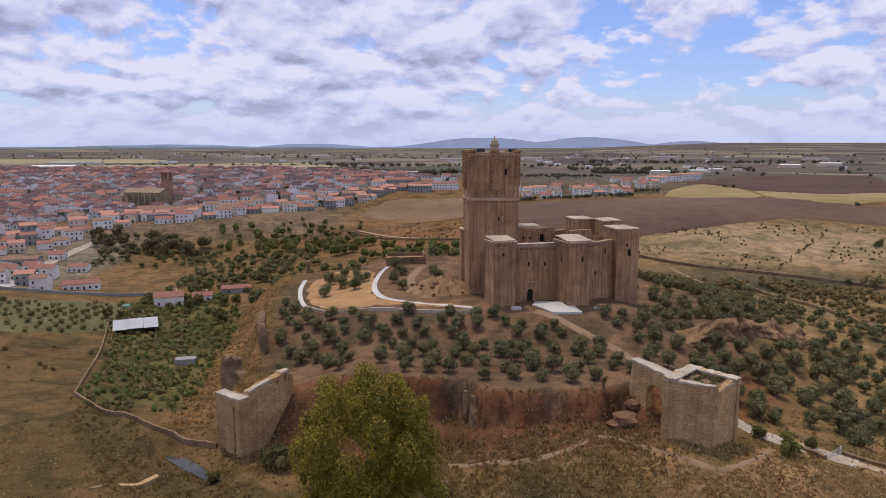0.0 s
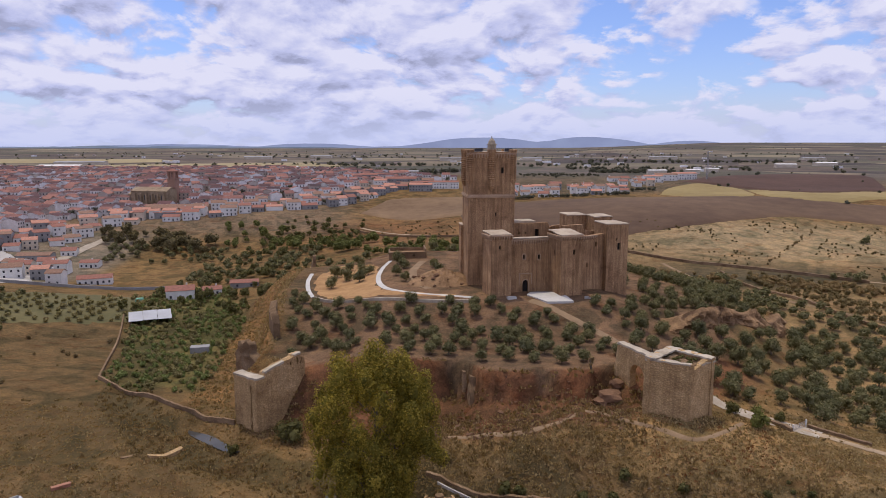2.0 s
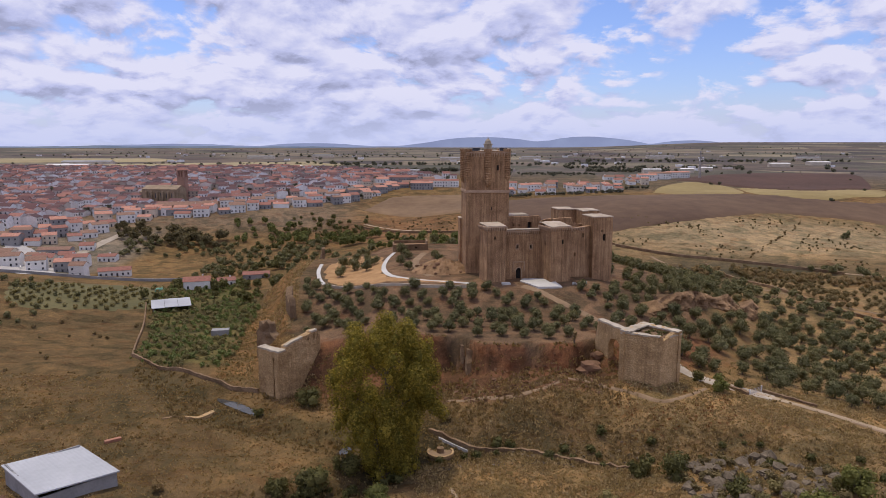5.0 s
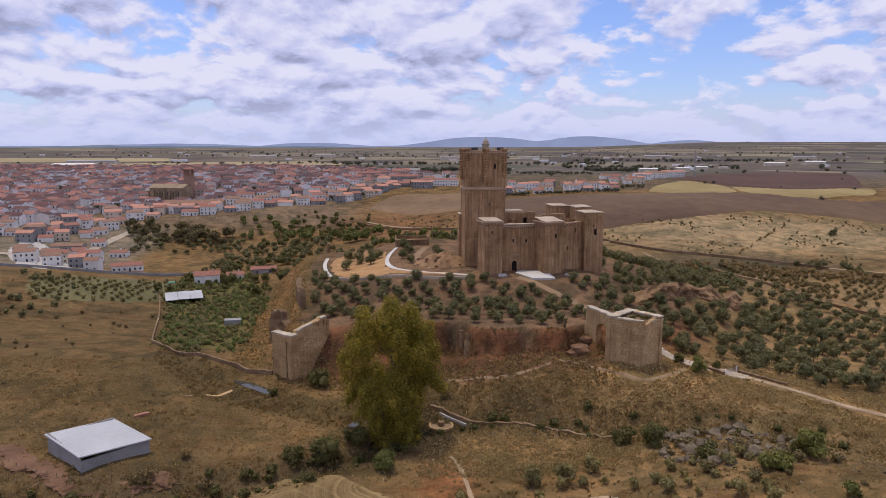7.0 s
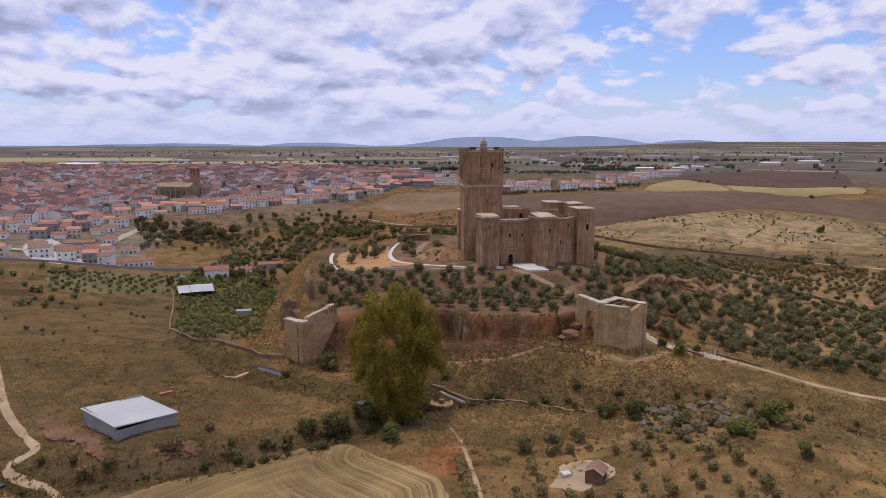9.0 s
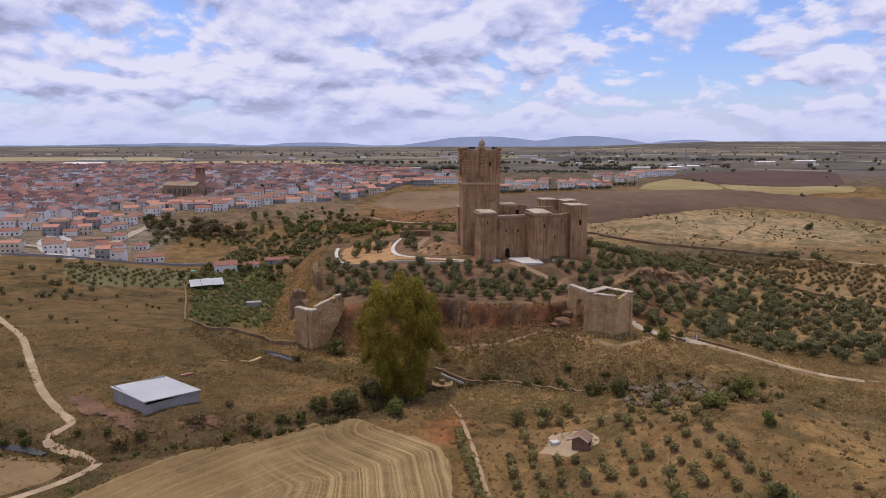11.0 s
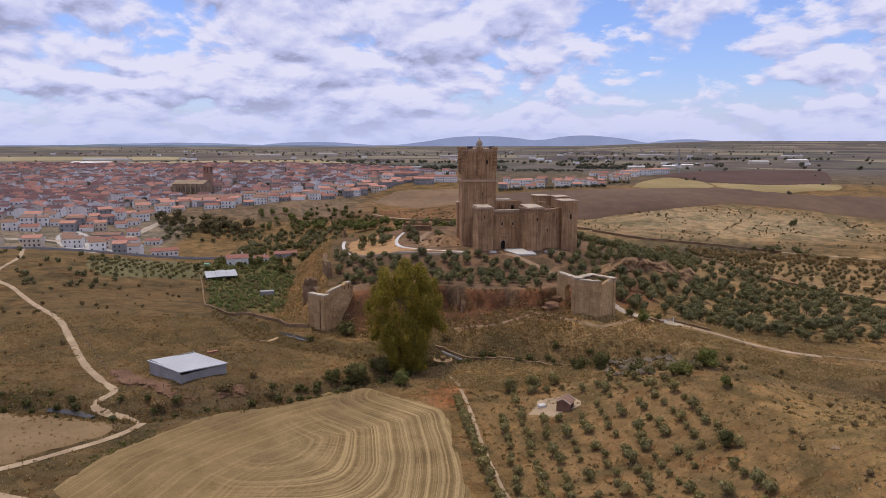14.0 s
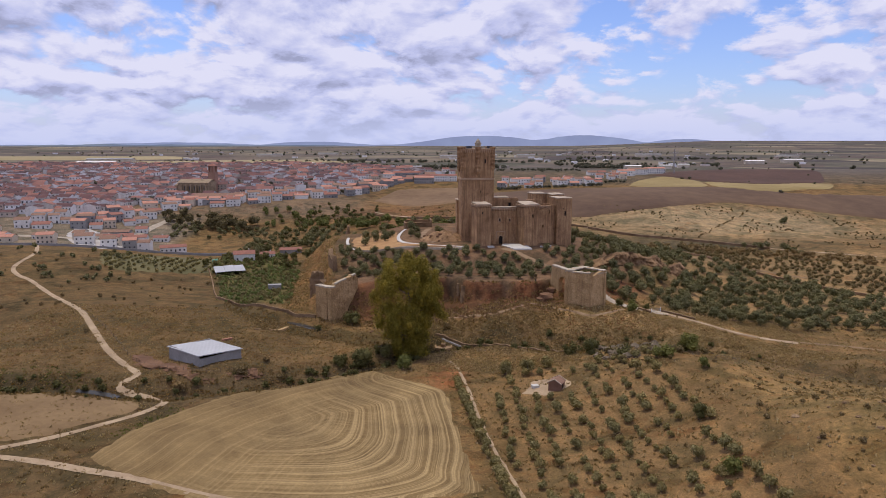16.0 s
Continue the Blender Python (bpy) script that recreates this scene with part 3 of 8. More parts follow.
def build_ground():
    xs = np.array([-v for v in growing(500, 4800, 7, 1.14)][::-1] + spread(-495, -170, 5) + spread(-170, -44, 2) + spread(-44, 44, 1) + spread(44, 170, 2) + spread(170, 500, 5) + growing(500, 4800, 7, 1.14))
    ys = np.array(spread(-900, -240, 12) + spread(-240, -96, 2) + spread(-96, -60, 1) + spread(-60, 120, 2) + spread(120, 560, 4) + growing(560, 4800, 5, 1.07))
    gx, gy = np.meshgrid(xs, ys)
    gz = height(gx, gy)
    d = inside(gx, gy, HILLTOP)
    s, _ = along(gx, gy, STREAM)
    b, _ = along(gx, gy, BROOK)
    # broken ground on the scarp and along the stream
    rough = np.clip(sstep(-22, -4, d) * (1 - sstep(-3, 3, d)) * (1 - sstep(-40, -15, gy)), 0, 1) * 0.9
    rough = rough + 0.8 * np.exp(-((gx - 55) ** 2 + (gy + 135) ** 2) / 26 ** 2) + 0.35 * np.exp(-(s / 10) ** 2) + 0.12
    for ln in PATH_LINES:
        rough = rough * (0.08 + 0.92 * sstep(2.0, 6.0, along(gx, gy, ln)[0]))
    near = (np.abs(gx) < 300) & (gy < 300) & (gy > -240)
    jit = np.zeros(gx.shape)
    for i, j in np.argwhere(near):
        p = Vector((gx[i, j], gy[i, j], 0))
        jit[i, j] = noise.noise(p * 0.16) * 1.0 + noise.noise(p * 0.42) * 0.6 + noise.noise(p * 0.95) * 0.45
    gz = gz + jit * rough
    # kinds of ground as base colours
    col = np.zeros(gx.shape + (3,)) + np.array((0.25, 0.172, 0.088))
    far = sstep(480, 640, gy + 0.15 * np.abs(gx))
    col = pick(col, sstep(-14, -4, d), (0.235, 0.160, 0.112))                      # olive hill, bare earth
    col = pick(col, sstep(-20, -10, d) * (1 - sstep(-0.5, 1.5, d)) * (1 - sstep(-55, -35, gy)), (0.235, 0.122, 0.074))  # scarp
    slope = sstep(-12, 2, gx) * (1 - sstep(92, 112, gx)) * sstep(-128, -116, gy) * (1 - sstep(-86, -80, gy)) * (1 - sstep(-17, -13, d))
    col = pick(col, slope, (0.385, 0.262, 0.130))  # golden slope below the foot path
    orange = sstep(-24, -16, d) * (1 - sstep(-2, 1, d)) * (1 - sstep(-56, -48, gx)) * sstep(-62, -50, gy)
    col = pick(col, orange, (0.335, 0.205, 0.10))
    col = pick(col, 0.9 * (1 - sstep(-75, -45, gx)) * (1 - sstep(40, 120, gy)), (0.180, 0.131, 0.073))   # western fields
    col = pick(col, 0.75 * (1 - sstep(-75, -45, gx)) * sstep(-112, -85, gy) * (1 - sstep(-20, 20, gy)), (0.185, 0.132, 0.070))   # straw on the near slope
    col = pick(col, orange, (0.335, 0.205, 0.10))
    col = pick(col, sstep(0, 8, inside(gx, gy, GARDEN)), (0.185, 0.172, 0.075))
    col = pick(col, 0.75 * np.exp(-(s / 11) ** 2), (0.115, 0.095, 0.062))
    col = pick(col, 0.7 * np.exp(-(b / 8) ** 2), (0.105, 0.09, 0.05))
    grove = sstep(4, 14, gx) * (1 - sstep(48, 58, gx)) * sstep(-330, -300, gy) * (1 - sstep(-135, -125, gy))
    col = pick(col, grove, (0.30, 0.205, 0.108))
    strip = sstep(-12, -4, gx + 5) * (1 - sstep(-5, 0, gx)) * (1 - sstep(-130, -120, gy)) * sstep(-150, -140, gy)
    col = pick(col, strip, (0.33, 0.165, 0.085))
    beige = np.exp(-(((gx - 210) / 110) ** 2 + ((gy - 195) / 45) ** 2))
    col = pick(col, np.clip(1.5 * beige, 0, 1), (0.40, 0.32, 0.21))
    col = pick(col, np.clip(1.4 * np.exp(-(((gx + 45) / 60) ** 2 + ((gy - 250) / 55) ** 2)), 0, 1), (0.26, 0.155, 0.085))
    col = pick(col, np.clip(1.4 * np.exp(-(((gx + 200) / 70) ** 2 + ((gy - 235) / 40) ** 2)), 0, 1) * 0.8, (0.24, 0.165, 0.085))
    east = sstep(70, 110, gx) * sstep(-95, -70, gy) * (1 - sstep(80, 120, gy))
    col = pick(col, east, (0.36, 0.26, 0.145))
    lane = np.exp(-(((gx - 150) / 70) ** 2 + ((gy - 118) / 26) ** 2))
    col = pick(col, np.clip(1.4 * lane, 0, 1), (0.14, 0.12, 0.08))
    col = pick(col, 0.7 * np.exp(-((gx - 66) ** 2 + (gy + 113) ** 2) / 30 ** 2), (0.33, 0.24, 0.135))
    town = sstep(230, 280, gy) * (1 - far) * (1 - sstep(-110, -60, gx))
    col = pick(col, town * 0.8, (0.24, 0.19, 0.15))
    col = pick(col, sstep(370, 420, gy) * sstep(10, 50, gx), (0.19, 0.155, 0.115))   # upland round the village
    col = pick(col, sstep(58, 72, gx) * (1 - sstep(-165, -148, gy)), (0.34, 0.24, 0.118))   # golden slope east of the young grove
    col = pick(col, 0.85 * (1 - sstep(-222, -206, gx)) * sstep(112, 122, gy) * (1 - sstep(240, 270, gy)), (0.30, 0.27, 0.235))   # trodden yards of the lower town
    verts = np.stack([gx, gy, gz], -1).reshape(-1, 3)
    ny, nx = gx.shape
    idx = np.arange(ny * nx).reshape(ny, nx)
    quads = np.stack([idx[:-1, :-1], idx[:-1, 1:], idx[1:, 1:], idx[1:, :-1]], -1).reshape(-1, 4)
    me = bpy.data.meshes.new("ground")
    me.from_pydata(verts.tolist(), [], quads.tolist())
    attr = me.color_attributes.new("ground_kind", "FLOAT_COLOR", "POINT")
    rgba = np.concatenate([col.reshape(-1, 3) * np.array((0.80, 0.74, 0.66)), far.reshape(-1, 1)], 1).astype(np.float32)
    attr.data.foreach_set("color", rgba.ravel())
    me.materials.append(M["land"])
    me.polygons.foreach_set("use_smooth", [True] * len(me.polygons))
    ob = new("ground", me)
    return tagged(ob, "dry rolling farmland with straw grass and red-brown earth", "ground", "", "structure")


build_ground()


def smooth_line(pts, step=2.0):
    """A Catmull-Rom line through plan points at even steps."""
    p = [Vector((x, y, 0)) for x, y in pts]
    p = [p[0] * 2 - p[1]] + p + [p[-1] * 2 - p[-2]]
    out = []
    for a, b, c, e in zip(p, p[1:], p[2:], p[3:]):
        n = max(2, int((c - b).length / step))
        for i in range(n):
            t = i / n
            out.append(0.5 * ((2 * b) + (c - a) * t + (2 * a - 5 * b + 4 * c - e) * t * t + (3 * b - a - 3 * c + e) * t ** 3))
    return out + [p[-2]]


def ribbon(name, pts, wide, material, label, category="path", lift=0.1, step=1.5, kind="structure", parent=None, wander=0.25):
    line = smooth_line(pts, step)
    verts, faces = [], []
    for i, p in enumerate(line):
        t = (line[min(i + 1, len(line) - 1)] - line[max(i - 1, 0)]).normalized()
        side = Vector((-t.y, t.x, 0))
        w = wide * (1 + wander * noise.noise(p * 0.25))
        for k in (-0.5, -0.17, 0.17, 0.5):
            q = p + side * (w * k)
            verts.append((q.x, q.y, zat(q.x, q.y) + lift - (0.12 if abs(k) > 0.4 else 0.0)))
        if i:
            o = 4 * i
            for k in range(3):
                faces.append((o - 4 + k, o - 3 + k, o + 1 + k, o + k))
    return raw(name, verts, faces, material, parent, label, category, kind, True)


def patch(name, ring, material, label, category="field", lift=0.15, cell=4.0, ragged=0.0, kind="structure"):
    """A sheet laid over the land inside an outline."""
    from mathutils.geometry import delaunay_2d_cdt
    ring2 = [p.xy for p in smooth_line(ring + ring[:1], cell)][:-1]
    if ragged:
        ring2 = [p + Vector((noise.noise(p.to_3d() * 0.2), noise.noise(p.to_3d() * 0.2 + Vector((9, 4, 0))))) * ragged for p in ring2]
    xs, ys = [p.x for p in ring2], [p.y for p in ring2]
    gx, gy = np.meshgrid(np.arange(min(xs), max(xs), cell), np.arange(min(ys), max(ys), cell))
    keep = inside(gx, gy, [tuple(p) for p in ring2]) > cell * 0.4
    pts = ring2 + [Vector(p) for p in zip(gx[keep], gy[keep])]
    n = len(ring2)
    co, _, tris, *_ = delaunay_2d_cdt(pts, [(i, (i + 1) % n) for i in range(n)], [list(range(n))], 1, 1e-4)
    zs = height([p.x for p in co], [p.y for p in co])
    edge = along(np.array([p.x for p in co]), np.array([p.y for p in co]), [tuple(p) for p in ring2] + [tuple(ring2[0])])[0]
    return raw(name, [(p.x, p.y, float(z) + (lift if e > 0.2 else -0.25)) for p, z, e in zip(co, zs, edge)], tris, material, None, label, category, kind, True)


HARVEST = [(-92, -190), (-88, -172), (-78, -156), (-62, -138), (-48, -127), (-38, -122), (-24, -134), (-9, -146), (-5, -173), (-2, -199), (-2, -206), (-30, -210), (-60, -208)]


def build_fields():
    f = patch("harvested_field", HARVEST, M["stubble"], "harvested straw-gold field with curving swath lines", lift=0.22, cell=2.0)
    me = f.data
    rim = lambda x, y, ln: float(along(x, y, ln)[0])
    rows_l, rows_r = [], []
    for v in me.vertices:
        x, y = v.co.x, v.co.y
        left, right, foot = rim(x, y, HARVEST[:7]), rim(x, y, HARVEST[6:11]), rim(x, y, HARVEST[9:] + HARVEST[:1])
        k = 7.0
        turn = -k * math.log(math.exp(-right / k) + math.exp(-(foot + 3) / k))
        # the lines of the right side fade out towards the left edge, those along the left edge towards the right
        rows_l += [left, 0.55 * min(1.0, max(0.0, (-14 - x) / 26)), 0]
        rows_r += [turn, 0.95 * min(1.0, max(0.0, (x + 60 - 0.35 * (y + 170)) / 34)) * (1.0 if turn < 36 else max(0.25, 1 - (turn - 36) / 16)), 0]
    for nm, vals in (("swath_left", rows_l), ("swath_right", rows_r)):
        me.attributes.new(nm, "FLOAT_VECTOR", "POINT").data.foreach_set("vector", vals)
    patch("stubble_field", [(-150, -144), (-128, -142), (-112, -143), (-101, -146), (-92, -158), (-101, -173), (-116, -183), (-170, -196), (-190, -165)], M["beige"], "small fallow field of beige stubble", lift=0.2)
    patch("ripe_field", [(185, 381), (205, 425), (230, 455), (252, 468), (268, 440), (272, 405), (258, 352), (225, 342), (203, 346)], M["yellow"], "ripe yellow cereal field on the upland", lift=1.0, cell=6)
    patch("ripe_field", [(276, 412), (300, 385), (325, 366), (376, 388), (400, 380), (372, 335), (341, 324), (300, 303), (275, 318), (264, 350)], M["yellow"], "ripe yellow cereal field on the upland", lift=1.0, cell=6)
    patch("ploughed_field", [(236, 482), (301, 545), (395, 590), (470, 560), (440, 470), (400, 400), (376, 394), (325, 372), (300, 390), (280, 420), (258, 470)], M["plough"], "dark red ploughed field behind yellow crops", lift=1.0, cell=6)
    # cloud shadow is partly put into this field's brown
    patch("fallow_field", [(30, 345), (110, 352), (180, 345), (255, 340), (325, 300), (420, 300), (430, 205), (321, 228), (295, 242), (265, 251), (235, 255), (193, 237), (157, 221), (121, 209), (100, 202), (56, 220), (22, 262), (4, 300)], M["brown"], "broad fallow field behind the castle, brown deepened for cloud shadow", lift=0.8, cell=5)
    patch("fallow_field", [(-78, 330), (-64, 372), (-51, 392), (5, 395), (40, 380), (25, 310), (-10, 298), (-40, 300)], M["warm_fallow"], "brown fallow slope beside the town", lift=0.8, cell=5)
    patch("castle_terrace", [(-54, 6), (-60, 30), (-60, 48), (-52, 72), (-37, 58), (-32, 30), (-30, 6), (-24, -6), (-2, -14), (2, -18), (-16, -18), (-32, -13), (-46, -3)], M["orange"], "bare orange earth terrace below the castle", "ground", lift=0.12, cell=2.5, ragged=1.0)
    patch("hut_yard", [(12.5, -151), (14.5, -144.5), (19, -140.5), (26, -142), (28, -150), (20.5, -155)], M["dirt"], "pale trodden yard around the brick hut", "ground", lift=0.1, cell=1.5, ragged=1.2)
    patch("town_square", [(-298, 196), (-282, 193), (-262, 178), (-247, 165), (-231, 136), (-224, 112), (-233, 100), (-262, 128), (-290, 165)], M["paving"], "pale paved square at the foot of the town", "pavement", lift=0.25, cell=3.0)
    patch("olive_plot", [(-215, 62), (-198, 84), (-172, 94), (-146, 90), (-132, 60), (-134, 50), (-160, 37), (-192, 26)], M["grass_plot"], "weedy green olive plot below the garden wall", "ground", lift=0.12, cell=4.0, ragged=3.0)
    patch("meadow", [(-760, 760), (-440, 745), (-225, 740), (-150, 780), (-250, 1010), (-520, 930)], M["pale_meadow"], "pale yellow-green meadow beyond the town", lift=2.5, cell=40)
    patch("meadow", [(-1250, 960), (-860, 1010), (-560, 1080), (-640, 1240), (-1200, 1180)], M["pale_meadow"], "pale yellow-green meadow beyond the town", lift=3.0, cell=40)
    ribbon("dirt_track", [(-300, 150), (-272, 100), (-250, 63), (-239, 41), (-232, 12), (-222, -2), (-207, -14), (-175, -49), (-154, -72), (-138, -94), (-123, -114), (-112, -125), (-105, -132), (-108, -138), (-101, -142), (-95, -145), (-88, -153), (-90, -161), (-97, -170), (-108, -181), (-130, -194), (-170, -212)], 2.2, M["dirt"], "winding pale dirt track through dry fields", lift=0.22)
    ribbon("dirt_track", [(-150, -184), (-125, -188), (-110, -190), (-100, -192), (-90, -195), (-75, -199), (-54, -207), (-20, -217), (20, -224)], 2.4, M["dirt"], "pale dirt track along the stubble field", lift=0.24)
    ribbon("grove_path", [(-7, -120), (-4.6, -127), (-3.2, -136), (-1.6, -148), (0, -165), (3, -187), (6, -203), (9, -220)], 1.0, M["dirt"], "narrow pale path through young olive trees", lift=0.14, wander=0.6)
    ribbon("foot_path", [(-14, -84), (-6.5, -85.5), (0, -86.2), (6, -86.8), (12, -87), (18, -85.6), (24.5, -82), (29.8, -82), (35, -85.4), (40, -89), (46, -92.4), (53, -90), (59, -85)], 1.1, M["path"], "worn foot path below the broken scarp", lift=0.16)
    ribbon("gravel_road", [(40, -50), (47, -58), (54, -67), (58, -73), (64, -80), (70, -86.5), (74, -90)], 4.8, M["gravel"], "pale gravel road past the gate tower", lift=0.22)
    ribbon("dirt_road", [(71, -87.5), (75, -90.5), (80, -93.5), (88, -96.5), (100, -103), (113, -110)], 2.5, M["dirt"], "pale earth road below the olive grove", lift=0.24)
    ribbon("farm_lane", [(88, -97), (96, -102), (112, -108), (134, -120), (165, -145)], 1.5, M["path"], "faint earthen lane below the olive grove", lift=0.2)
    ribbon("approach_road", [(19, -21), (24, -25), (29, -31), (34, -37), (38, -44), (40, -52)], 2.8, M["path"], "rough approach road up to the castle door", lift=0.16)
    ribbon("white_path", [(-31, 58), (-33, 42), (-33, 22), (-30, 4), (-25, -7), (-16, -13), (-7, -16), (1, -18.5)], 1.9, M["white_slab"], "curving white concrete path to the castle", lift=0.22, wander=0.03)
    ribbon("white_path", [(-63, 48), (-61.5, 32), (-58, 15), (-54, 3)], 1.6, M["white_slab"], "short white concrete path on the terrace edge", lift=0.2, wander=0.03)
    ribbon("dirt_path", [(-17, 50), (-19, 38), (-20, 25), (-18, 8), (-13, -6)], 3.0, M["path"], "broad trodden path beside the castle", lift=0.18)
    ribbon("field_track", [(-70, 275), (-40, 245), (-10, 225), (30, 208), (80, 188), (105, 170), (128, 156), (173, 133), (205, 108), (260, 80)], 2.6, M["dirt"], "pale farm track along a retaining bank", lift=0.3, step=3)
    ribbon("field_track", [(116, 150), (124, 110), (129, 80), (131, 50), (156, 27), (190, 5)], 2.2, M["path"], "earthen farm track between olive groves", lift=0.25, step=3)
    for ring, z, lab in (([(-73.0, -67.0), (-66.4, -70.2), (-60.4, -75.4), (-56.4, -79.2), (-58.6, -80.0), (-65.0, -75.4), (-71.6, -69.8)], -26.02, "shallow pool of still brown water"),
                         ([(-38.6, -116), (-36, -115), (-33.4, -107.5), (-30.4, -99), (-32.4, -98.4), (-36.0, -107.5), (-38.4, -112)], -26.6, "shallow stream running below the tall tree")):
        line = smooth_line(ring + ring[:1], 1.0)[:-1]
        raw("stream_water", [(p.x, p.y, z) for p in line], [tuple(range(len(line)))], M["water"], None, lab, "water", "structure")
    ribbon("stream_water", [(-120, -140), (-112, -141), (-106, -143)], 1.8, M["water"], "shallow ditch water beside the track", "water", lift=0.5)


build_fields()

# ---- castle ----
def panel(bm, at, along_dir, in_dir, outline, holes, thick):
    """A wall face with real openings: outline and holes in metres along and up, given a thickness inwards."""
    from mathutils.geometry import delaunay_2d_cdt
    u, n, o = Vector((*along_dir, 0)), Vector((*in_dir, 0)), Vector(at)
    pts, edges, loops = [], [], []
    for ring in [outline] + holes:
        k = len(pts)
        pts += [Vector(p) for p in ring]
        edges += [(k + i, k + (i + 1) % len(ring)) for i in range(len(ring))]
        loops.append((k, len(ring)))
    co, _, tris, *_ = delaunay_2d_cdt(pts, edges, [list(range(len(outline)))], 1, 1e-5)
    front = [bm.verts.new(o + u * p.x + Vector((0, 0, p.y))) for p in co]
    back = [bm.verts.new(v.co + n * thick) for v in front]
    for t in tris:
        c = sum((co[i] for i in t), Vector((0, 0))) / 3
        if any(float(inside(c.x, c.y, [tuple(q) for q in h])) > 0 for h in holes):
            continue
        bm.faces.new([front[i] for i in t])
        bm.faces.new([back[i] for i in reversed(t)])
    near = lambda q: min(range(len(co)), key=lambda i: (co[i].x - q[0]) ** 2 + (co[i].y - q[1]) ** 2)
    for ring in [outline] + holes:
        ids = [near(p) for p in ring]
        for a, b in zip(ids, ids[1:] + ids[:1]):
            bm.faces.new((front[a], front[b], back[b], back[a]))


def opening(s, z, w, h):
    return [(s - w / 2, z), (s + w / 2, z), (s + w / 2, z + h), (s - w / 2, z + h)]


def arch(s, z, w, h, n=8):
    """A round-headed opening, standing on z."""
    r = w / 2
    return [(s - r, z), (s + r, z)] + [(s + r * math.cos(math.pi * i / n), z + h - r + r * math.sin(math.pi * i / n)) for i in range(n + 1)]


def worn_top(length, z, rag, step=1.2, seed=0):
    """Points of a worn wall top from its far end back to its near end."""
    n = max(2, int(length / step))
    return [(length * (1 - i / n), z + rag * noise.noise(Vector((i * 0.9, seed * 3.3, 0.4)))) for i in range(n + 1)]


def tower_walls(w, d, z0, z1, front=(), left=(), rag=0.12, thick=0.7, seed=0):
    """Four faces round a core; the near corner is the origin, x runs along the front and y inwards."""
    bm = bmesh.new()
    out = lambda ln, sd: [(0, z0), (ln, z0)] + worn_top(ln, z1, rag, 1.4, sd)
    panel(bm, (0, 0, 0), (1, 0), (0, 1), out(w, seed), list(front), thick)
    panel(bm, (0, d - thick, 0), (0, -1), (1, 0), out(d - 2 * thick, seed + 1), list(left), thick)
    panel(bm, (w, thick, 0), (0, 1), (-1, 0), out(d - 2 * thick, seed + 2), [], thick)
    panel(bm, (w, d, 0), (-1, 0), (0, -1), out(w, seed + 3), [], thick)
    return bm


def corbels(length, z, gap=0.8, reach=0.45, tall=1.3):
    """A row of stone brackets with a lip above, along x at y = 0, facing -y."""
    bm = bmesh.new()
    n = int(length / gap)
    for i in range(n + 1):
        x = i * length / n
        a = min(0.2, gap * 0.28)
        v = [bm.verts.new(p) for p in ((x - a, 0.05, z), (x + a, 0.05, z), (x + a, 0.05, z + tall), (x - a, 0.05, z + tall),
                                       (x - a, -reach, z + tall), (x + a, -reach, z + tall), (x + a, -reach, z + tall * 0.55), (x - a, -reach, z + tall * 0.55))]
        for q in ((0, 1, 6, 7), (7, 6, 5, 4), (0, 7, 4, 3), (1, 2, 5, 6), (3, 4, 5, 2)):
            bm.faces.new([v[j] for j in q])
    box(bm, -0.3, length + 0.3, -reach - 0.1, 0.06, z + tall, z + tall + 0.35)
    return bm


def roof_slab(w, d, z, thick=0.3, over=0.12, seed=1, rise=0.0):
    bm = bmesh.new()
    box(bm, -over, w + over, -over, d + over, z, z + thick)
    cut_fine(bm, 1.6)
    for v in bm.verts:
        v.co.z += 0.18 * noise.noise(v.co * 0.5 + Vector((seed * 5.0, 0, 0))) + rise * max(0, v.co.y) / d
    return bm


def window_fill(name, w, h, parent, at, rz=0.0):
    """A black box behind an opening; its colour stands for the unlit room."""
    bm = bmesh.new()
    v = box(bm, -w / 2 - 0.1, w / 2 + 0.1, 0.6, 1.2, -0.1, h + 0.1)
    ob = part(name, bm, M["dark"], parent)
    ob.matrix_basis = pose(*at, 0, 0, rz)
    return ob


def castle_tower(castle, name, at, rz, w, d, z0, z1, holes=(), left=(), label="", roof_rise=0.0, table=True, seed=0):
    ob = part(name, tower_walls(w, d, z0, z1, [opening(*h) for h in holes], [opening(*h) for h in left], seed=seed), M["castle"], castle, label)
    ob.matrix_basis = pose(at[0], at[1], at[2], 0, 0, rz)
    # solid black core: shade behind the openings is put into its colour
    core = bmesh.new()
    box(core, 0.72, w - 0.72, 0.72, d - 0.72, z0, z1 - 0.4)
    part("core", core, M["dark"], ob, "black box, shade behind the openings put into its colour")
    part("roof", roof_slab(w, d, z1 - 0.1, rise=roof_rise, seed=seed), M["roof_lime"], ob, "pale weathered flat roof")
    if table:
        for ln, x, y, turn in ((w, 0, 0, 0), (d, 0, d, -90), (d, w, 0, 90)):
            c = part("corbel_table", corbels(ln, z1 - 1.8), M["trim"], ob, "row of carved stone brackets")
            c.matrix_basis = pose(x, y, 0, 0, 0, turn)
    return ob


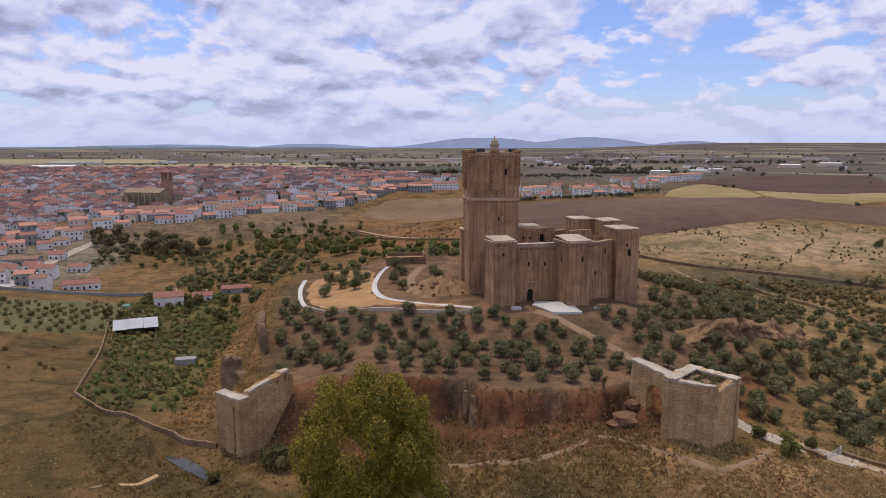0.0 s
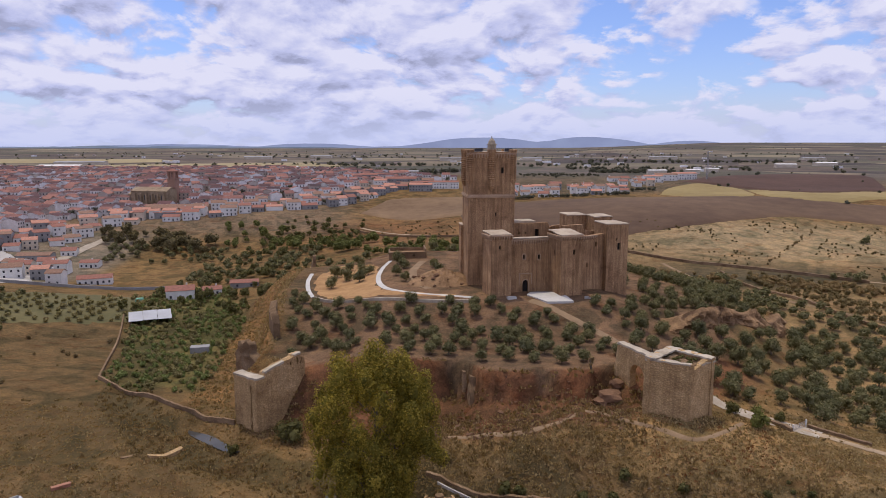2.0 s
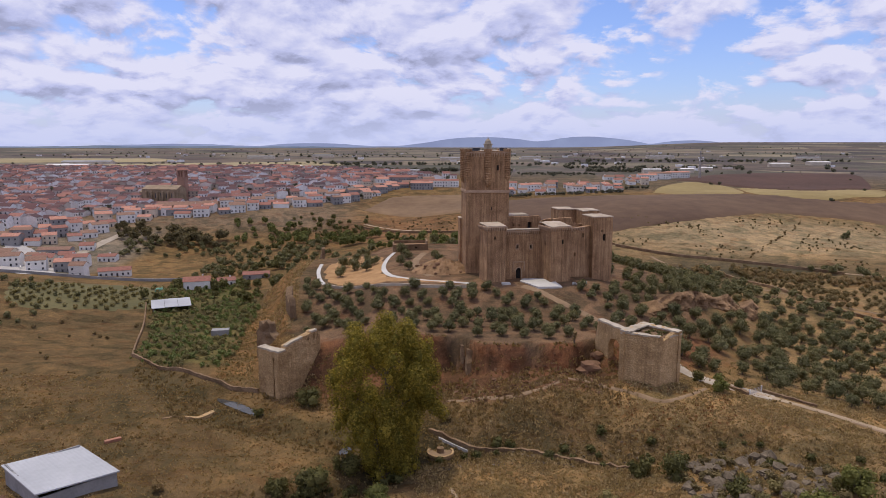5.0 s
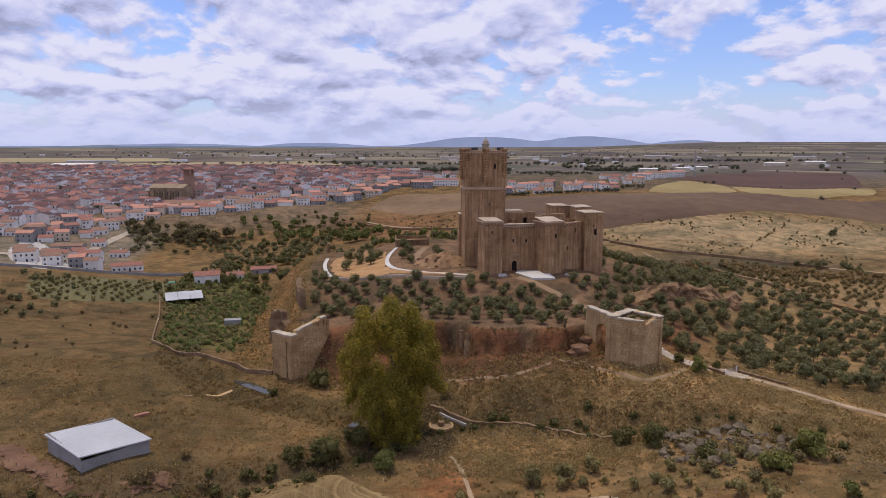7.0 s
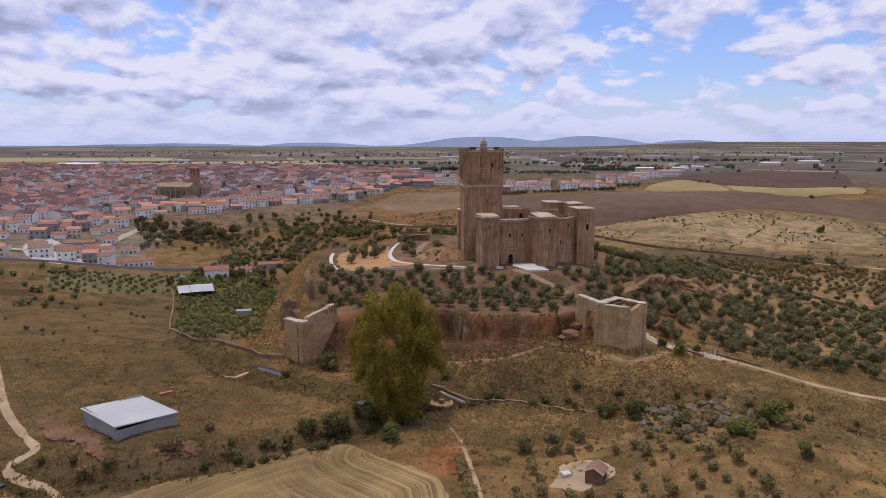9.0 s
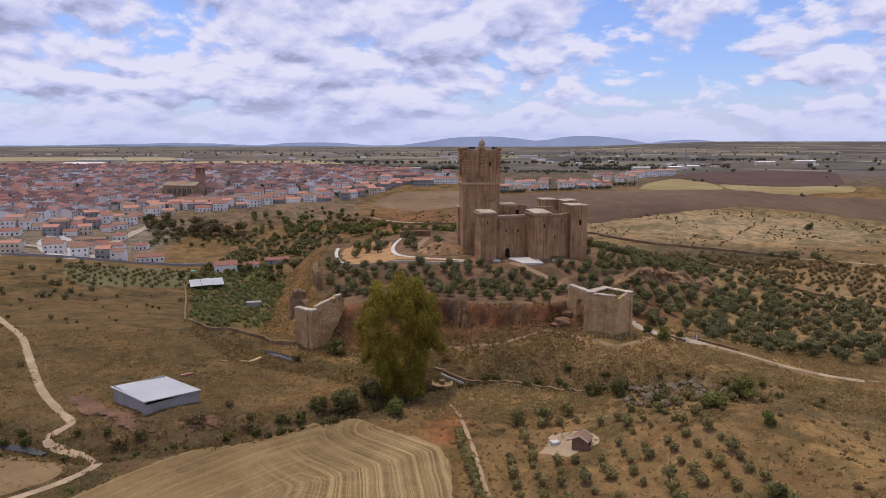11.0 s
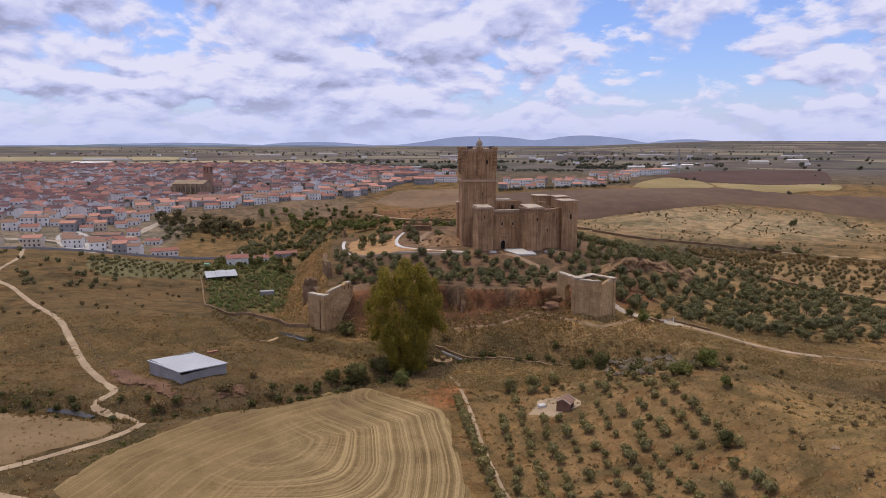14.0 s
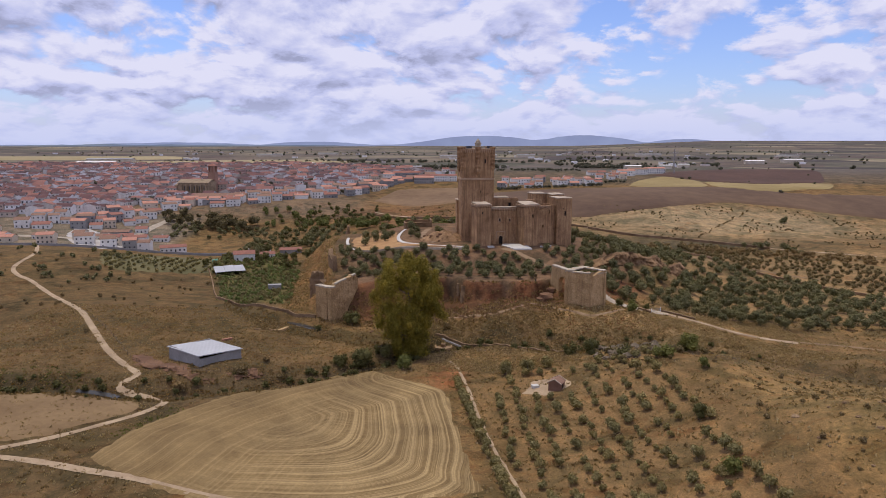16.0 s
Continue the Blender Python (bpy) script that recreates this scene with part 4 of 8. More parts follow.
def shell_strip(r, z0, z1, n=12):
    """A corner turret of stacked scalloped rings on a tapering foot."""
    bm = bmesh.new()
    rings = int((z1 - z0) / 0.62)
    prof = [(0.35 * r, z0 - 1.6), (0.8 * r, z0 - 0.5)]
    for i in range(rings):
        z = z0 + i * (z1 - z0) / rings
        prof += [(0.84 * r, z), (r, z + 0.12), (1.04 * r, z + 0.36), (0.86 * r, z + 0.52)]
    prof += [(1.1 * r, z1), (1.1 * r, z1 + 0.7), (0.85 * r, z1 + 0.75)]
    rows = [[bm.verts.new((rr * math.cos(2 * math.pi * k / n), rr * math.sin(2 * math.pi * k / n), zz)) for k in range(n)] for rr, zz in prof]
    for a, b in zip(rows, rows[1:]):
        for k in range(n):
            bm.faces.new((a[k], a[(k + 1) % n], b[(k + 1) % n], b[k]))
    bm.faces.new(rows[-1]); bm.faces.new(rows[0][::-1])
    return bm


def build_keep(castle):
    w, k = 16.0, 5.0
    keep = part("keep", tower_walls(w, w, -4, 28.2, [opening(9.6, 21.5, 0.5, 1.3)], [], seed=3), M["castle"], castle, "tall square keep of brown stone")
    keep.matrix_basis = pose(0, 0, 0, 0, 0, k)
    # black core again paints the shade inside the keep's openings
    bm = bmesh.new()
    box(bm, 0.75, w - 0.75, 0.75, w - 0.75, -4, 42.5)
    part("core", bm, M["dark"], keep)
    bm = bmesh.new()
    for z, o in ((27.9, 0.22), (28.3, 0.38), (28.65, 0.2)):
        box(bm, -o, w + o, -o, w + o, z, z + 0.34)
    part("string_course", bm, M["trim"], keep, "carved band round the keep")
    up = part("upper_storey", tower_walls(w, w, 28.9, 43.2, [opening(11.7, 36.2, 0.9, 1.9)], [], rag=0.2, seed=9), M["castle"], keep, "upper storey with scalloped corner turrets")
    c = 0.7
    for x, y, z0, r in ((c, c, 33.5, 1.15), (w - c, c, 33.5, 1.15), (c, w - c, 33.5, 1.15), (w - c, w - c, 33.5, 1.15), (w / 2, 0.1, 31.6, 1.2), (-0.1, w / 2, 33.0, 1.2), (w + 0.1, w / 2, 33.0, 1.2)):
        s = part("corner_turret" if x in (c, w - c) else "side_turret", shell_strip(r * 1.15, z0, 43.4), M["castle"], keep, "stacked scalloped stone rings")
        s.matrix_basis = pose(x, y, 0)
    t = part("corbel_table", corbels(w, 41.2, 0.9, 0.4, 1.3), M["trim"], keep, "row of carved stone brackets")
    part("roof", roof_slab(w, w, 43.0, 0.4, -0.1, 2), M["roof_lime"], keep, "pale flat roof")
    bm = bmesh.new()
    prism(bm, circle(1.5, 12), 43.4, 45.6, 0.95)
    prism(bm, circle(1.75, 12), 45.6, 45.9)
    prism(bm, circle(1.4, 12), 45.9, 47.0, 0.75)
    prism(bm, circle(1.05, 12), 47.0, 47.8, 0.35)
    prism(bm, circle(0.2, 8), 47.8, 48.6, 0.5)
    lan = part("lantern", bm, M["cap"], keep, "small domed stone lantern")
    lan.matrix_basis = pose(w / 2, 0.4, 0)
    for x in (2.4, 12.6):
        bm = bmesh.new()
        box(bm, 0, 2.6, 1.0, 2.4, 43.3, 44.5)
        hut = part("roof_hatch", bm, M["panel"], keep, "black roof hatch")
        hut.matrix_basis = pose(x, 0, 0)
    return keep


def curtain(castle, name, a, b, z0, z1, thick=2.0, holes=(), table=True, rag=0.12, seed=0, label="", low=None):
    """A curtain wall from plan point a to b, with its outer face on the line and its thickness to the left of it."""
    ln = math.hypot(b[0] - a[0], b[1] - a[1])
    bm = bmesh.new()
    panel(bm, (0, 0, 0), (1, 0), (0, 1), [(0, z0), (ln, z0)] + worn_top(ln, z1, rag, 1.3, seed), list(holes), thick)
    ob = part(name, bm, M["castle"], castle, label)
    ob.matrix_basis = pose(a[0], a[1], 0, 0, 0, math.degrees(math.atan2(b[1] - a[1], b[0] - a[0])))
    if table:
        part("corbel_table", corbels(ln, z1 - 1.9), M["trim"], ob, "row of carved stone brackets")
        cap = bmesh.new()
        box(cap, 0, ln, -0.35, thick, z1 - 0.05, z1 + 0.3)
        cut_fine(cap, 1.5)
        rough_up(cap, 0.12, seed + 2, 0.6)
        part("parapet_cap", cap, M["roof_lime"], ob, "pale parapet coping")
    return ob


def build_castle():
    K = 16.0
    castle = thing("castle", "ruined medieval castle of brown stone with tall square keep", "castle", (0, 0, 0))
    build_keep(castle)
    u = Vector((math.cos(radians(K)), math.sin(radians(K))))
    v = Vector((-u.y, u.x))
    castle_tower(castle, "turret", (6.8, -18, 0), K, 6.9, 8.2, -7, 17.4, [(2.9, 12.8, 0.7, 1.1)], (), "square corner turret", 0.5, seed=11)
    castle_tower(castle, "bastion", (29.0, -17.4, 0), K, 7.6, 9.6, -7, 17.2, [(4.6, 11.0, 0.8, 1.6)], [(4.2, 10.4, 0.8, 1.5)], "square bastion beside the door", 0.8, seed=23)
    castle_tower(castle, "corner_tower", (46.8, -3.4, 0), K, 8.0, 9.0, -9, 19.2, [(3.6, 13.6, 0.6, 0.8), (4.6, 10.4, 1.2, 2.4)], (), "square corner tower", 0.2, False, seed=37)
    a = Vector((12.3, -11.9))
    b = Vector((26.6, -8.2))
    ln = (b - a).length
    w1 = curtain(castle, "curtain_wall", a, b, -7, 15.4, 2.2, [arch(6.6, -2.6, 2.0, 4.2), opening(6.0, 8.6, 0.8, 1.5), opening(11.2, 8.4, 0.7, 1.4)], True, seed=3, label="front wall with the arched door")
    # door coloured almost black, which paints the shade under the arch
    door = bmesh.new()
    box(door, 5.4, 7.8, 0.9, 1.15, -2.7, 1.8)
    part("door", door, M["dark"], w1, "wooden door, the arch's shade put into its black colour")
    fr = bmesh.new()
    ring = arch(6.6, -2.6, 2.0, 4.2)
    for i in range(1, len(ring) - 1):
        p, q = Vector(ring[i]), Vector(ring[i + 1])
        c0 = Vector((6.6, 0.6))
        out = [c0 + (x - c0) * 1.32 for x in (p, q)] if p.y > 0.5 else [Vector((p.x + 0.35, p.y)), Vector((q.x + 0.35, q.y))]
        vs = [fr.verts.new((t.x, yy, t.y)) for yy in (-0.16, 0.1) for t in (p, q, out[1], out[0])]
        for f in ((0, 1, 2, 3), (7, 6, 5, 4), (0, 4, 5, 1), (2, 6, 7, 3), (1, 5, 6, 2), (3, 7, 4, 0)):
            fr.faces.new([vs[j] for j in f])
    for x0, x1, z0, z1 in ((4.3, 4.6, 0.2, 3.6), (8.6, 8.9, 0.2, 3.6), (4.3, 8.9, 3.6, 3.95)):
        box(fr, x0, x1, -0.18, 0.05, z0, z1)
    part("door_frame", fr, M["trim"], w1, "carved arch and square label moulding")
    for x, z, w, h in ((6.0, 8.6, 0.8, 1.5), (11.2, 8.4, 0.7, 1.4)):
        wf = bmesh.new()
        box(wf, x - w / 2 - 0.3, x - w / 2, -0.14, 0.3, z - 0.2, z + h + 0.2)
        box(wf, x + w / 2, x + w / 2 + 0.3, -0.14, 0.3, z - 0.2, z + h + 0.2)
        box(wf, x - w / 2, x + w / 2, -0.14, 0.3, z + h, z + h + 0.35)
        box(wf, x - w / 2, x + w / 2, -0.18, 0.3, z - 0.3, z)
        part("window_frame", wf, M["trim"], w1, "red carved stone surround")
        # black panel set in the opening to paint its inner shade
        wd = bmesh.new()
        box(wd, x - w / 2 - 0.05, x + w / 2 + 0.05, 0.9, 1.0, z - 0.05, z + h + 0.05)
        part("window", wd, M["dark"], w1)
    c, e = Vector((35.2, -9.6)), Vector((46.2, -1.6))
    w2 = curtain(castle, "curtain_wall", c, e, -8, 15.8, 2.0, [opening(5.4, 5.2, 0.9, 1.4), opening(9.6, 11.8, 0.7, 1.6)], False, 0.5, 8, "wall between bastion and corner tower")
    # two black panels paint the shade inside this wall's openings
    wd = bmesh.new()
    box(wd, 4.8, 6.0, 0.9, 1.0, 5.0, 6.8)
    part("window", wd, M["dark"], w2)
    wd = bmesh.new()
    box(wd, 9.1, 10.1, 0.9, 1.0, 11.6, 13.6)
    part("window", wd, M["dark"], w2)
    part("corbel_table", corbels((e - c).length * 0.7, 14.2), M["trim"], w2)
    # rear and side walls round the court
    back = [Vector((52.0, 5.5)), Vector((46.0, 38.0)), Vector((6.0, 42.0)), Vector((-1.5, 16.0))]
    curtain(castle, "curtain_wall", back[0], back[1], -9, 14.5, 2, (), False, 0.8, 5, "weathered side wall")
    curtain(castle, "curtain_wall", back[1], back[2], -6, 14.0, 2, (), False, 1.2, 6, "broken rear wall")
    curtain(castle, "curtain_wall", back[2], back[3], -6, 14.0, 2, (), False, 0.8, 7, "weathered side wall")
    castle_tower(castle, "rear_turret", (38.4, 24.0, 0), K, 7.6, 7.0, -6, 19.5, [(2.2, 13.5, 0.8, 1.4)], (), "rear corner turret", 0.3, False, seed=51)
    castle_tower(castle, "rear_turret", (47.5, 20.0, 0), K, 7.4, 7.0, -6, 19.3, [(2.8, 15.6, 0.9, 1.6)], (), "rear corner turret", 0.3, False, seed=57)
    castle_tower(castle, "side_turret", (-2.1, 12.5, 0), 5, 1.7, 6.0, -4, 17.2, (), (), "slim side turret", 0.0, False, seed=61)
    # lodging behind the front wall, broken at one end
    lb = bmesh.new()
    prof = [(0, -3), (12.5, -3), (12.4, 9.0), (13.4, 12.0), (12.9, 15.0), (14.0, 17.5), (13.2, 18.6), (9.0, 18.3), (0, 18.4)]
    panel(lb, (0, 0, 0), (1, 0), (0, 1), prof, [opening(9.4, 13.6, 1.6, 2.6), opening(3.0, 14.6, 0.6, 0.7), opening(5.2, 14.6, 0.6, 0.7)], 1.6)
    box(lb, 0, 1.0, 1.6, 9, -3, 17.5)
    box(lb, 0, 12.0, 8.0, 9.2, -3, 16.8)
    lod = part("lodging", lb, M["castle"], castle, "roofless inner lodging with a broken end")
    lod.matrix_basis = pose(15.5, 7.0, 0, 0, 0, 10)
    sl = bmesh.new()
    box(sl, 1.5, 9.2, 1.4, 8.4, 18.5, 19.0)
    part("roof", sl, M["cap"], lod, "pale concrete roof slab")
    # black panel paints the shade behind the lodging's opening
    wd = bmesh.new()
    box(wd, 8.4, 10.4, 1.3, 1.5, 13.4, 16.4)
    part("window", wd, M["dark"], lod)
    # inner wall of the bastion court, stepped
    st = bmesh.new()
    panel(st, (0, 0, 0), (1, 0), (0, 1), [(0, -4), (16, -4), (16, 15.6), (11, 15.8), (8.0, 16.6), (7.6, 18.2), (0, 18.0)], [], 1.4)
    inner = part("inner_wall", st, M["castle"], castle, "stepped inner wall")
    inner.matrix_basis = pose(33.0, 3.5, 0, 0, 0, K)
    return castle


build_castle()


def forecourt():
    bm = bmesh.new()
    prism(bm, [(18.6, -16.0), (24.0, -23.4), (32.4, -23.0), (31.0, -16.8), (27.0, -12.4), (20.0, -12.6)], -6.0, -1.85)
    for v in bm.verts:
        if v.co.z > -3:
            v.co.z -= max(0.0, -14 - v.co.y) * 0.085
    solid("forecourt_slab", bm, M["white_slab"], "white concrete forecourt before the castle door", "pavement", kind="structure")
    bm = bmesh.new()
    box(bm, 0, 3.0, 0, 1.6, -0.4, 0.9)
    box(bm, 0.3, 2.7, 0.2, 1.4, 0.9, 1.1)
    solid("site_bench", bm, M["white_slab"], "low white masonry bench beside the door", "bench", (12.0, -20.5, -3.0), 10)
    bm = bmesh.new()
    for s, h in ((0, 0.9), (4.5, 0.9)):
        box(bm, s, s + 1.2, 0, 0.4, -0.6, h)
    box(bm, 0, 5.7, 0, 0.35, -0.6, 0.35)
    solid("low_wall", bm, M["white_slab"], "low white wall at the bastion foot", "wall", (36.5, -20.0, zat(38, -20)), 18)


forecourt()


def rubble_mound():
    """The bank of earth and fallen stone beside the keep."""
    bm = bmesh.new()
    bmesh.ops.create_grid(bm, x_segments=34, y_segments=30, size=1.0)
    for v in bm.verts:
        x, y = v.co.x * 13, v.co.y * 11
        r = min(1.0, math.hypot(v.co.x * 0.95, v.co.y))
        p = Vector((x, y, 0))
        v.co = Vector((x, y, 4.8 * (1 - r * r) ** 1.2 - 0.6 + (1 - r) * (2.0 * noise.noise(p * 0.3) + 1.2 * noise.noise(p * 0.8))))
    solid("earth_mound", bm, M["mound"], "bank of orange earth and fallen stones beside the keep", "mound", (-9.0, 7.0, -2.6), 20, kind="structure")
    rng = random.Random(19)
    for n in range(26):
        x, y = -9 + rng.uniform(-12, 8), 4 + rng.uniform(-9, 10)
        boulder(x, y, rng.uniform(0.3, 0.9), M["red_rock"], "fallen stone block beside the keep", n + 200, max(0.0, 4.2 * (1 - ((x + 9) / 13) ** 2 - ((y - 7) / 11) ** 2)) - 0.2)

# ---- plants ----
def crown_data(rng, lumps, leaves, size, core=0.72):
    """Leaf clumps round a handful of lumps: each lump is (x, y, z, radius, squash)."""
    verts, faces = [], []
    tot = sum(l[3] ** 2 for l in lumps)
    for cx, cy, cz, r, sq in lumps:
        # a rough inner mass, so that the crown is not see-through
        bm = bmesh.new()
        bmesh.ops.create_icosphere(bm, subdivisions=1, radius=r * core)
        k = len(verts)
        for v in bm.verts:
            j = rng.uniform(0.75, 1.15)
            verts.append((cx + v.co.x * j, cy + v.co.y * j, cz + v.co.z * sq * j))
        faces += [tuple(k + v.index for v in f.verts) for f in bm.faces]
        bm.free()
        for _ in range(int(leaves * r * r / tot)):
            d = Vector((rng.gauss(0, 1), rng.gauss(0, 1), rng.gauss(0.15, 1))).normalized()
            p = Vector((cx, cy, cz)) + Vector((d.x, d.y, d.z * sq)) * r * rng.uniform(0.72, 1.12)
            nrm = (d + Vector((rng.uniform(-0.8, 0.8), rng.uniform(-0.8, 0.8), rng.uniform(-0.5, 0.8)))).normalized()
            t = nrm.orthogonal().normalized()
            t.rotate(Matrix.Rotation(rng.uniform(0, 6.28), 3, nrm))
            b = nrm.cross(t)
            s = size * rng.uniform(0.6, 1.35)
            k = len(verts)
            verts += [tuple(p - t * s), tuple(p - b * s * 0.55 + nrm * s * 0.2), tuple(p + t * s * 1.1), tuple(p + b * s * 0.55 - nrm * s * 0.12)]
            faces += [(k, k + 1, k + 2, k + 3)]
    return verts, faces


def crown_mesh(name, rng, lumps, leaves, size, material, core=0.72):
    verts, faces = crown_data(rng, lumps, leaves, size, core)
    me = bpy.data.meshes.new(name)
    me.from_pydata(verts, [], faces)
    me.materials.append(material)
    return me


def trunk_mesh(rng, tall, r, limbs, reach):
    bm = bmesh.new()
    lean = Vector((rng.uniform(-0.15, 0.15), rng.uniform(-0.15, 0.15), 1)) * tall
    tube(bm, (0, 0, -0.5), lean * 0.5, r, r * 0.75, 7)
    tube(bm, lean * 0.48, lean, r * 0.75, r * 0.5, 6)
    for i in range(limbs):
        a = 6.28 * i / limbs + rng.uniform(-0.4, 0.4)
        s = lean * rng.uniform(0.45, 0.95)
        tube(bm, s, s + Vector((math.cos(a) * reach, math.sin(a) * reach, reach * rng.uniform(0.5, 1.0))), r * 0.42, r * 0.14, 5)
    return mesh_of("trunk", bm, M["bark"])


def olive_lumps(rng, wide, tall, n=7):
    out = [(0, 0, tall * 0.53, wide * 0.41, 0.98)]
    for i in range(n):
        a = 6.28 * i / n + rng.uniform(-0.5, 0.5)
        q = wide * rng.uniform(0.18, 0.28)
        out.append((q * math.cos(a), q * math.sin(a), tall * rng.uniform(0.33, 0.76), wide * rng.uniform(0.19, 0.27), rng.uniform(0.8, 1.1)))
    return out


def tree_kinds(seed, count, wide, tall, leaves, size, material, trunk_h, trunk_r):
    rng = random.Random(seed)
    kinds = []
    for _ in range(count):
        w, h = wide * rng.uniform(0.85, 1.15), tall * rng.uniform(0.85, 1.15)
        kinds.append((trunk_mesh(rng, trunk_h, trunk_r, 4, wide * 0.22), crown_mesh("crown", rng, olive_lumps(rng, w, h), leaves, size, material)))
    return kinds


def plant_tree(name, kind, x, y, scale, turn, label, group="", category="tree", crown_label=""):
    ob = thing(name, label, category, (x, y, zat(x, y) - 0.12), turn, group)
    ob.scale = (scale, scale, scale * random.Random(int(x * 7 + y * 13)).uniform(0.88, 1.12))
    for nm, me in (("trunk", kind[0]), ("crown", kind[1])):
        p = new(nm, me)
        p.parent = ob
    return ob


def joined_trees(name, kinds, spots, label, material, category="tree", lift=-0.12):
    """A far grove as one mesh: spots are (x, y, scale)."""
    rng = random.Random(len(spots))
    vs, fs, base = [], [], 0
    cache = []
    for lumps, leaves, size in kinds:
        v, f = crown_data(rng, lumps, leaves, size)
        cache.append((np.array(v), f))
    for x, y, s in spots:
        v, f = rng.choice(cache)
        a = rng.uniform(0, 6.28)
        c, d = math.cos(a), math.sin(a)
        w = np.stack([(v[:, 0] * c - v[:, 1] * d) * s + x, (v[:, 0] * d + v[:, 1] * c) * s + y, v[:, 2] * s + zat(x, y) + lift], 1)
        vs.append(w)
        fs += [tuple(i + base for i in q) for q in f]
        base += len(v)
    return raw(name, np.concatenate(vs).tolist(), fs, material, None, label, category, "stuff")


LINES = {
    "road": [(40, -50), (47, -58), (54, -67), (58, -73), (64, -80), (70, -86.5), (77, -92), (94, -99), (110, -112), (130, -128), (160, -150)],
    "approach": [(19, -21), (24, -25), (29, -31), (34, -37), (38, -44), (40, -52)],
    "white": [(-31, 58), (-33, 42), (-33, 22), (-30, 4), (-25, -7), (-16, -13), (-7, -16), (1, -18.5)],
    "track": [(116, 150), (124, 110), (129, 80), (131, 50), (156, 27), (190, 5)],
    "bank": [(58, -31), (66, -28), (75, -26), (84, -20), (94, -13.5), (103, -6), (110, 2), (114, 10)],
    "grove": [(-4, -128), (-2, -146), (0, -165), (3, -187), (6, -203), (9, -220)],
}
TERRACE_LANE = [(142, 132), (169, 126), (205, 88), (222, 60), (260, 10), (330, -60), (300, -110), (200, -44), (175, -12), (161, 8), (147, 26), (142, 72)]
TERRACE = [(-58, 2), (-64, 30), (-64, 52), (-52, 76), (-37, 62), (-30, 30), (-8, 30), (-2, -16), (-16, -21), (-32, -17), (-46, -7)]
CASTLE_PLOT = [(-6, -6), (3, -22), (18, -27), (34, -25), (58, -8), (58, 10), (50, 46), (0, 50), (-8, 14)]
GATE_PLOT = [(24, -80), (34, -66), (60, -76), (58, -92), (44, -95)]


def clear_of(x, y, gap=3.0):
    ok = np.ones(np.shape(x), bool)
    for ln in LINES.values():
        ok &= along(x, y, ln)[0] > gap
    for r in (TERRACE, CASTLE_PLOT, GATE_PLOT):
        ok &= inside(x, y, r) < -1.5
    return ok


def rows_of(rng, x0, y0, nx, ny, dx, dy, jit, odd=0.0):
    """A planted grid with some irregularity."""
    p = [(x0 + i * dx + (j % 2) * odd + rng.uniform(-jit, jit), y0 + j * dy + rng.uniform(-jit, jit)) for i in range(nx) for j in range(ny)]
    return np.array([q[0] for q in p]), np.array([q[1] for q in p])


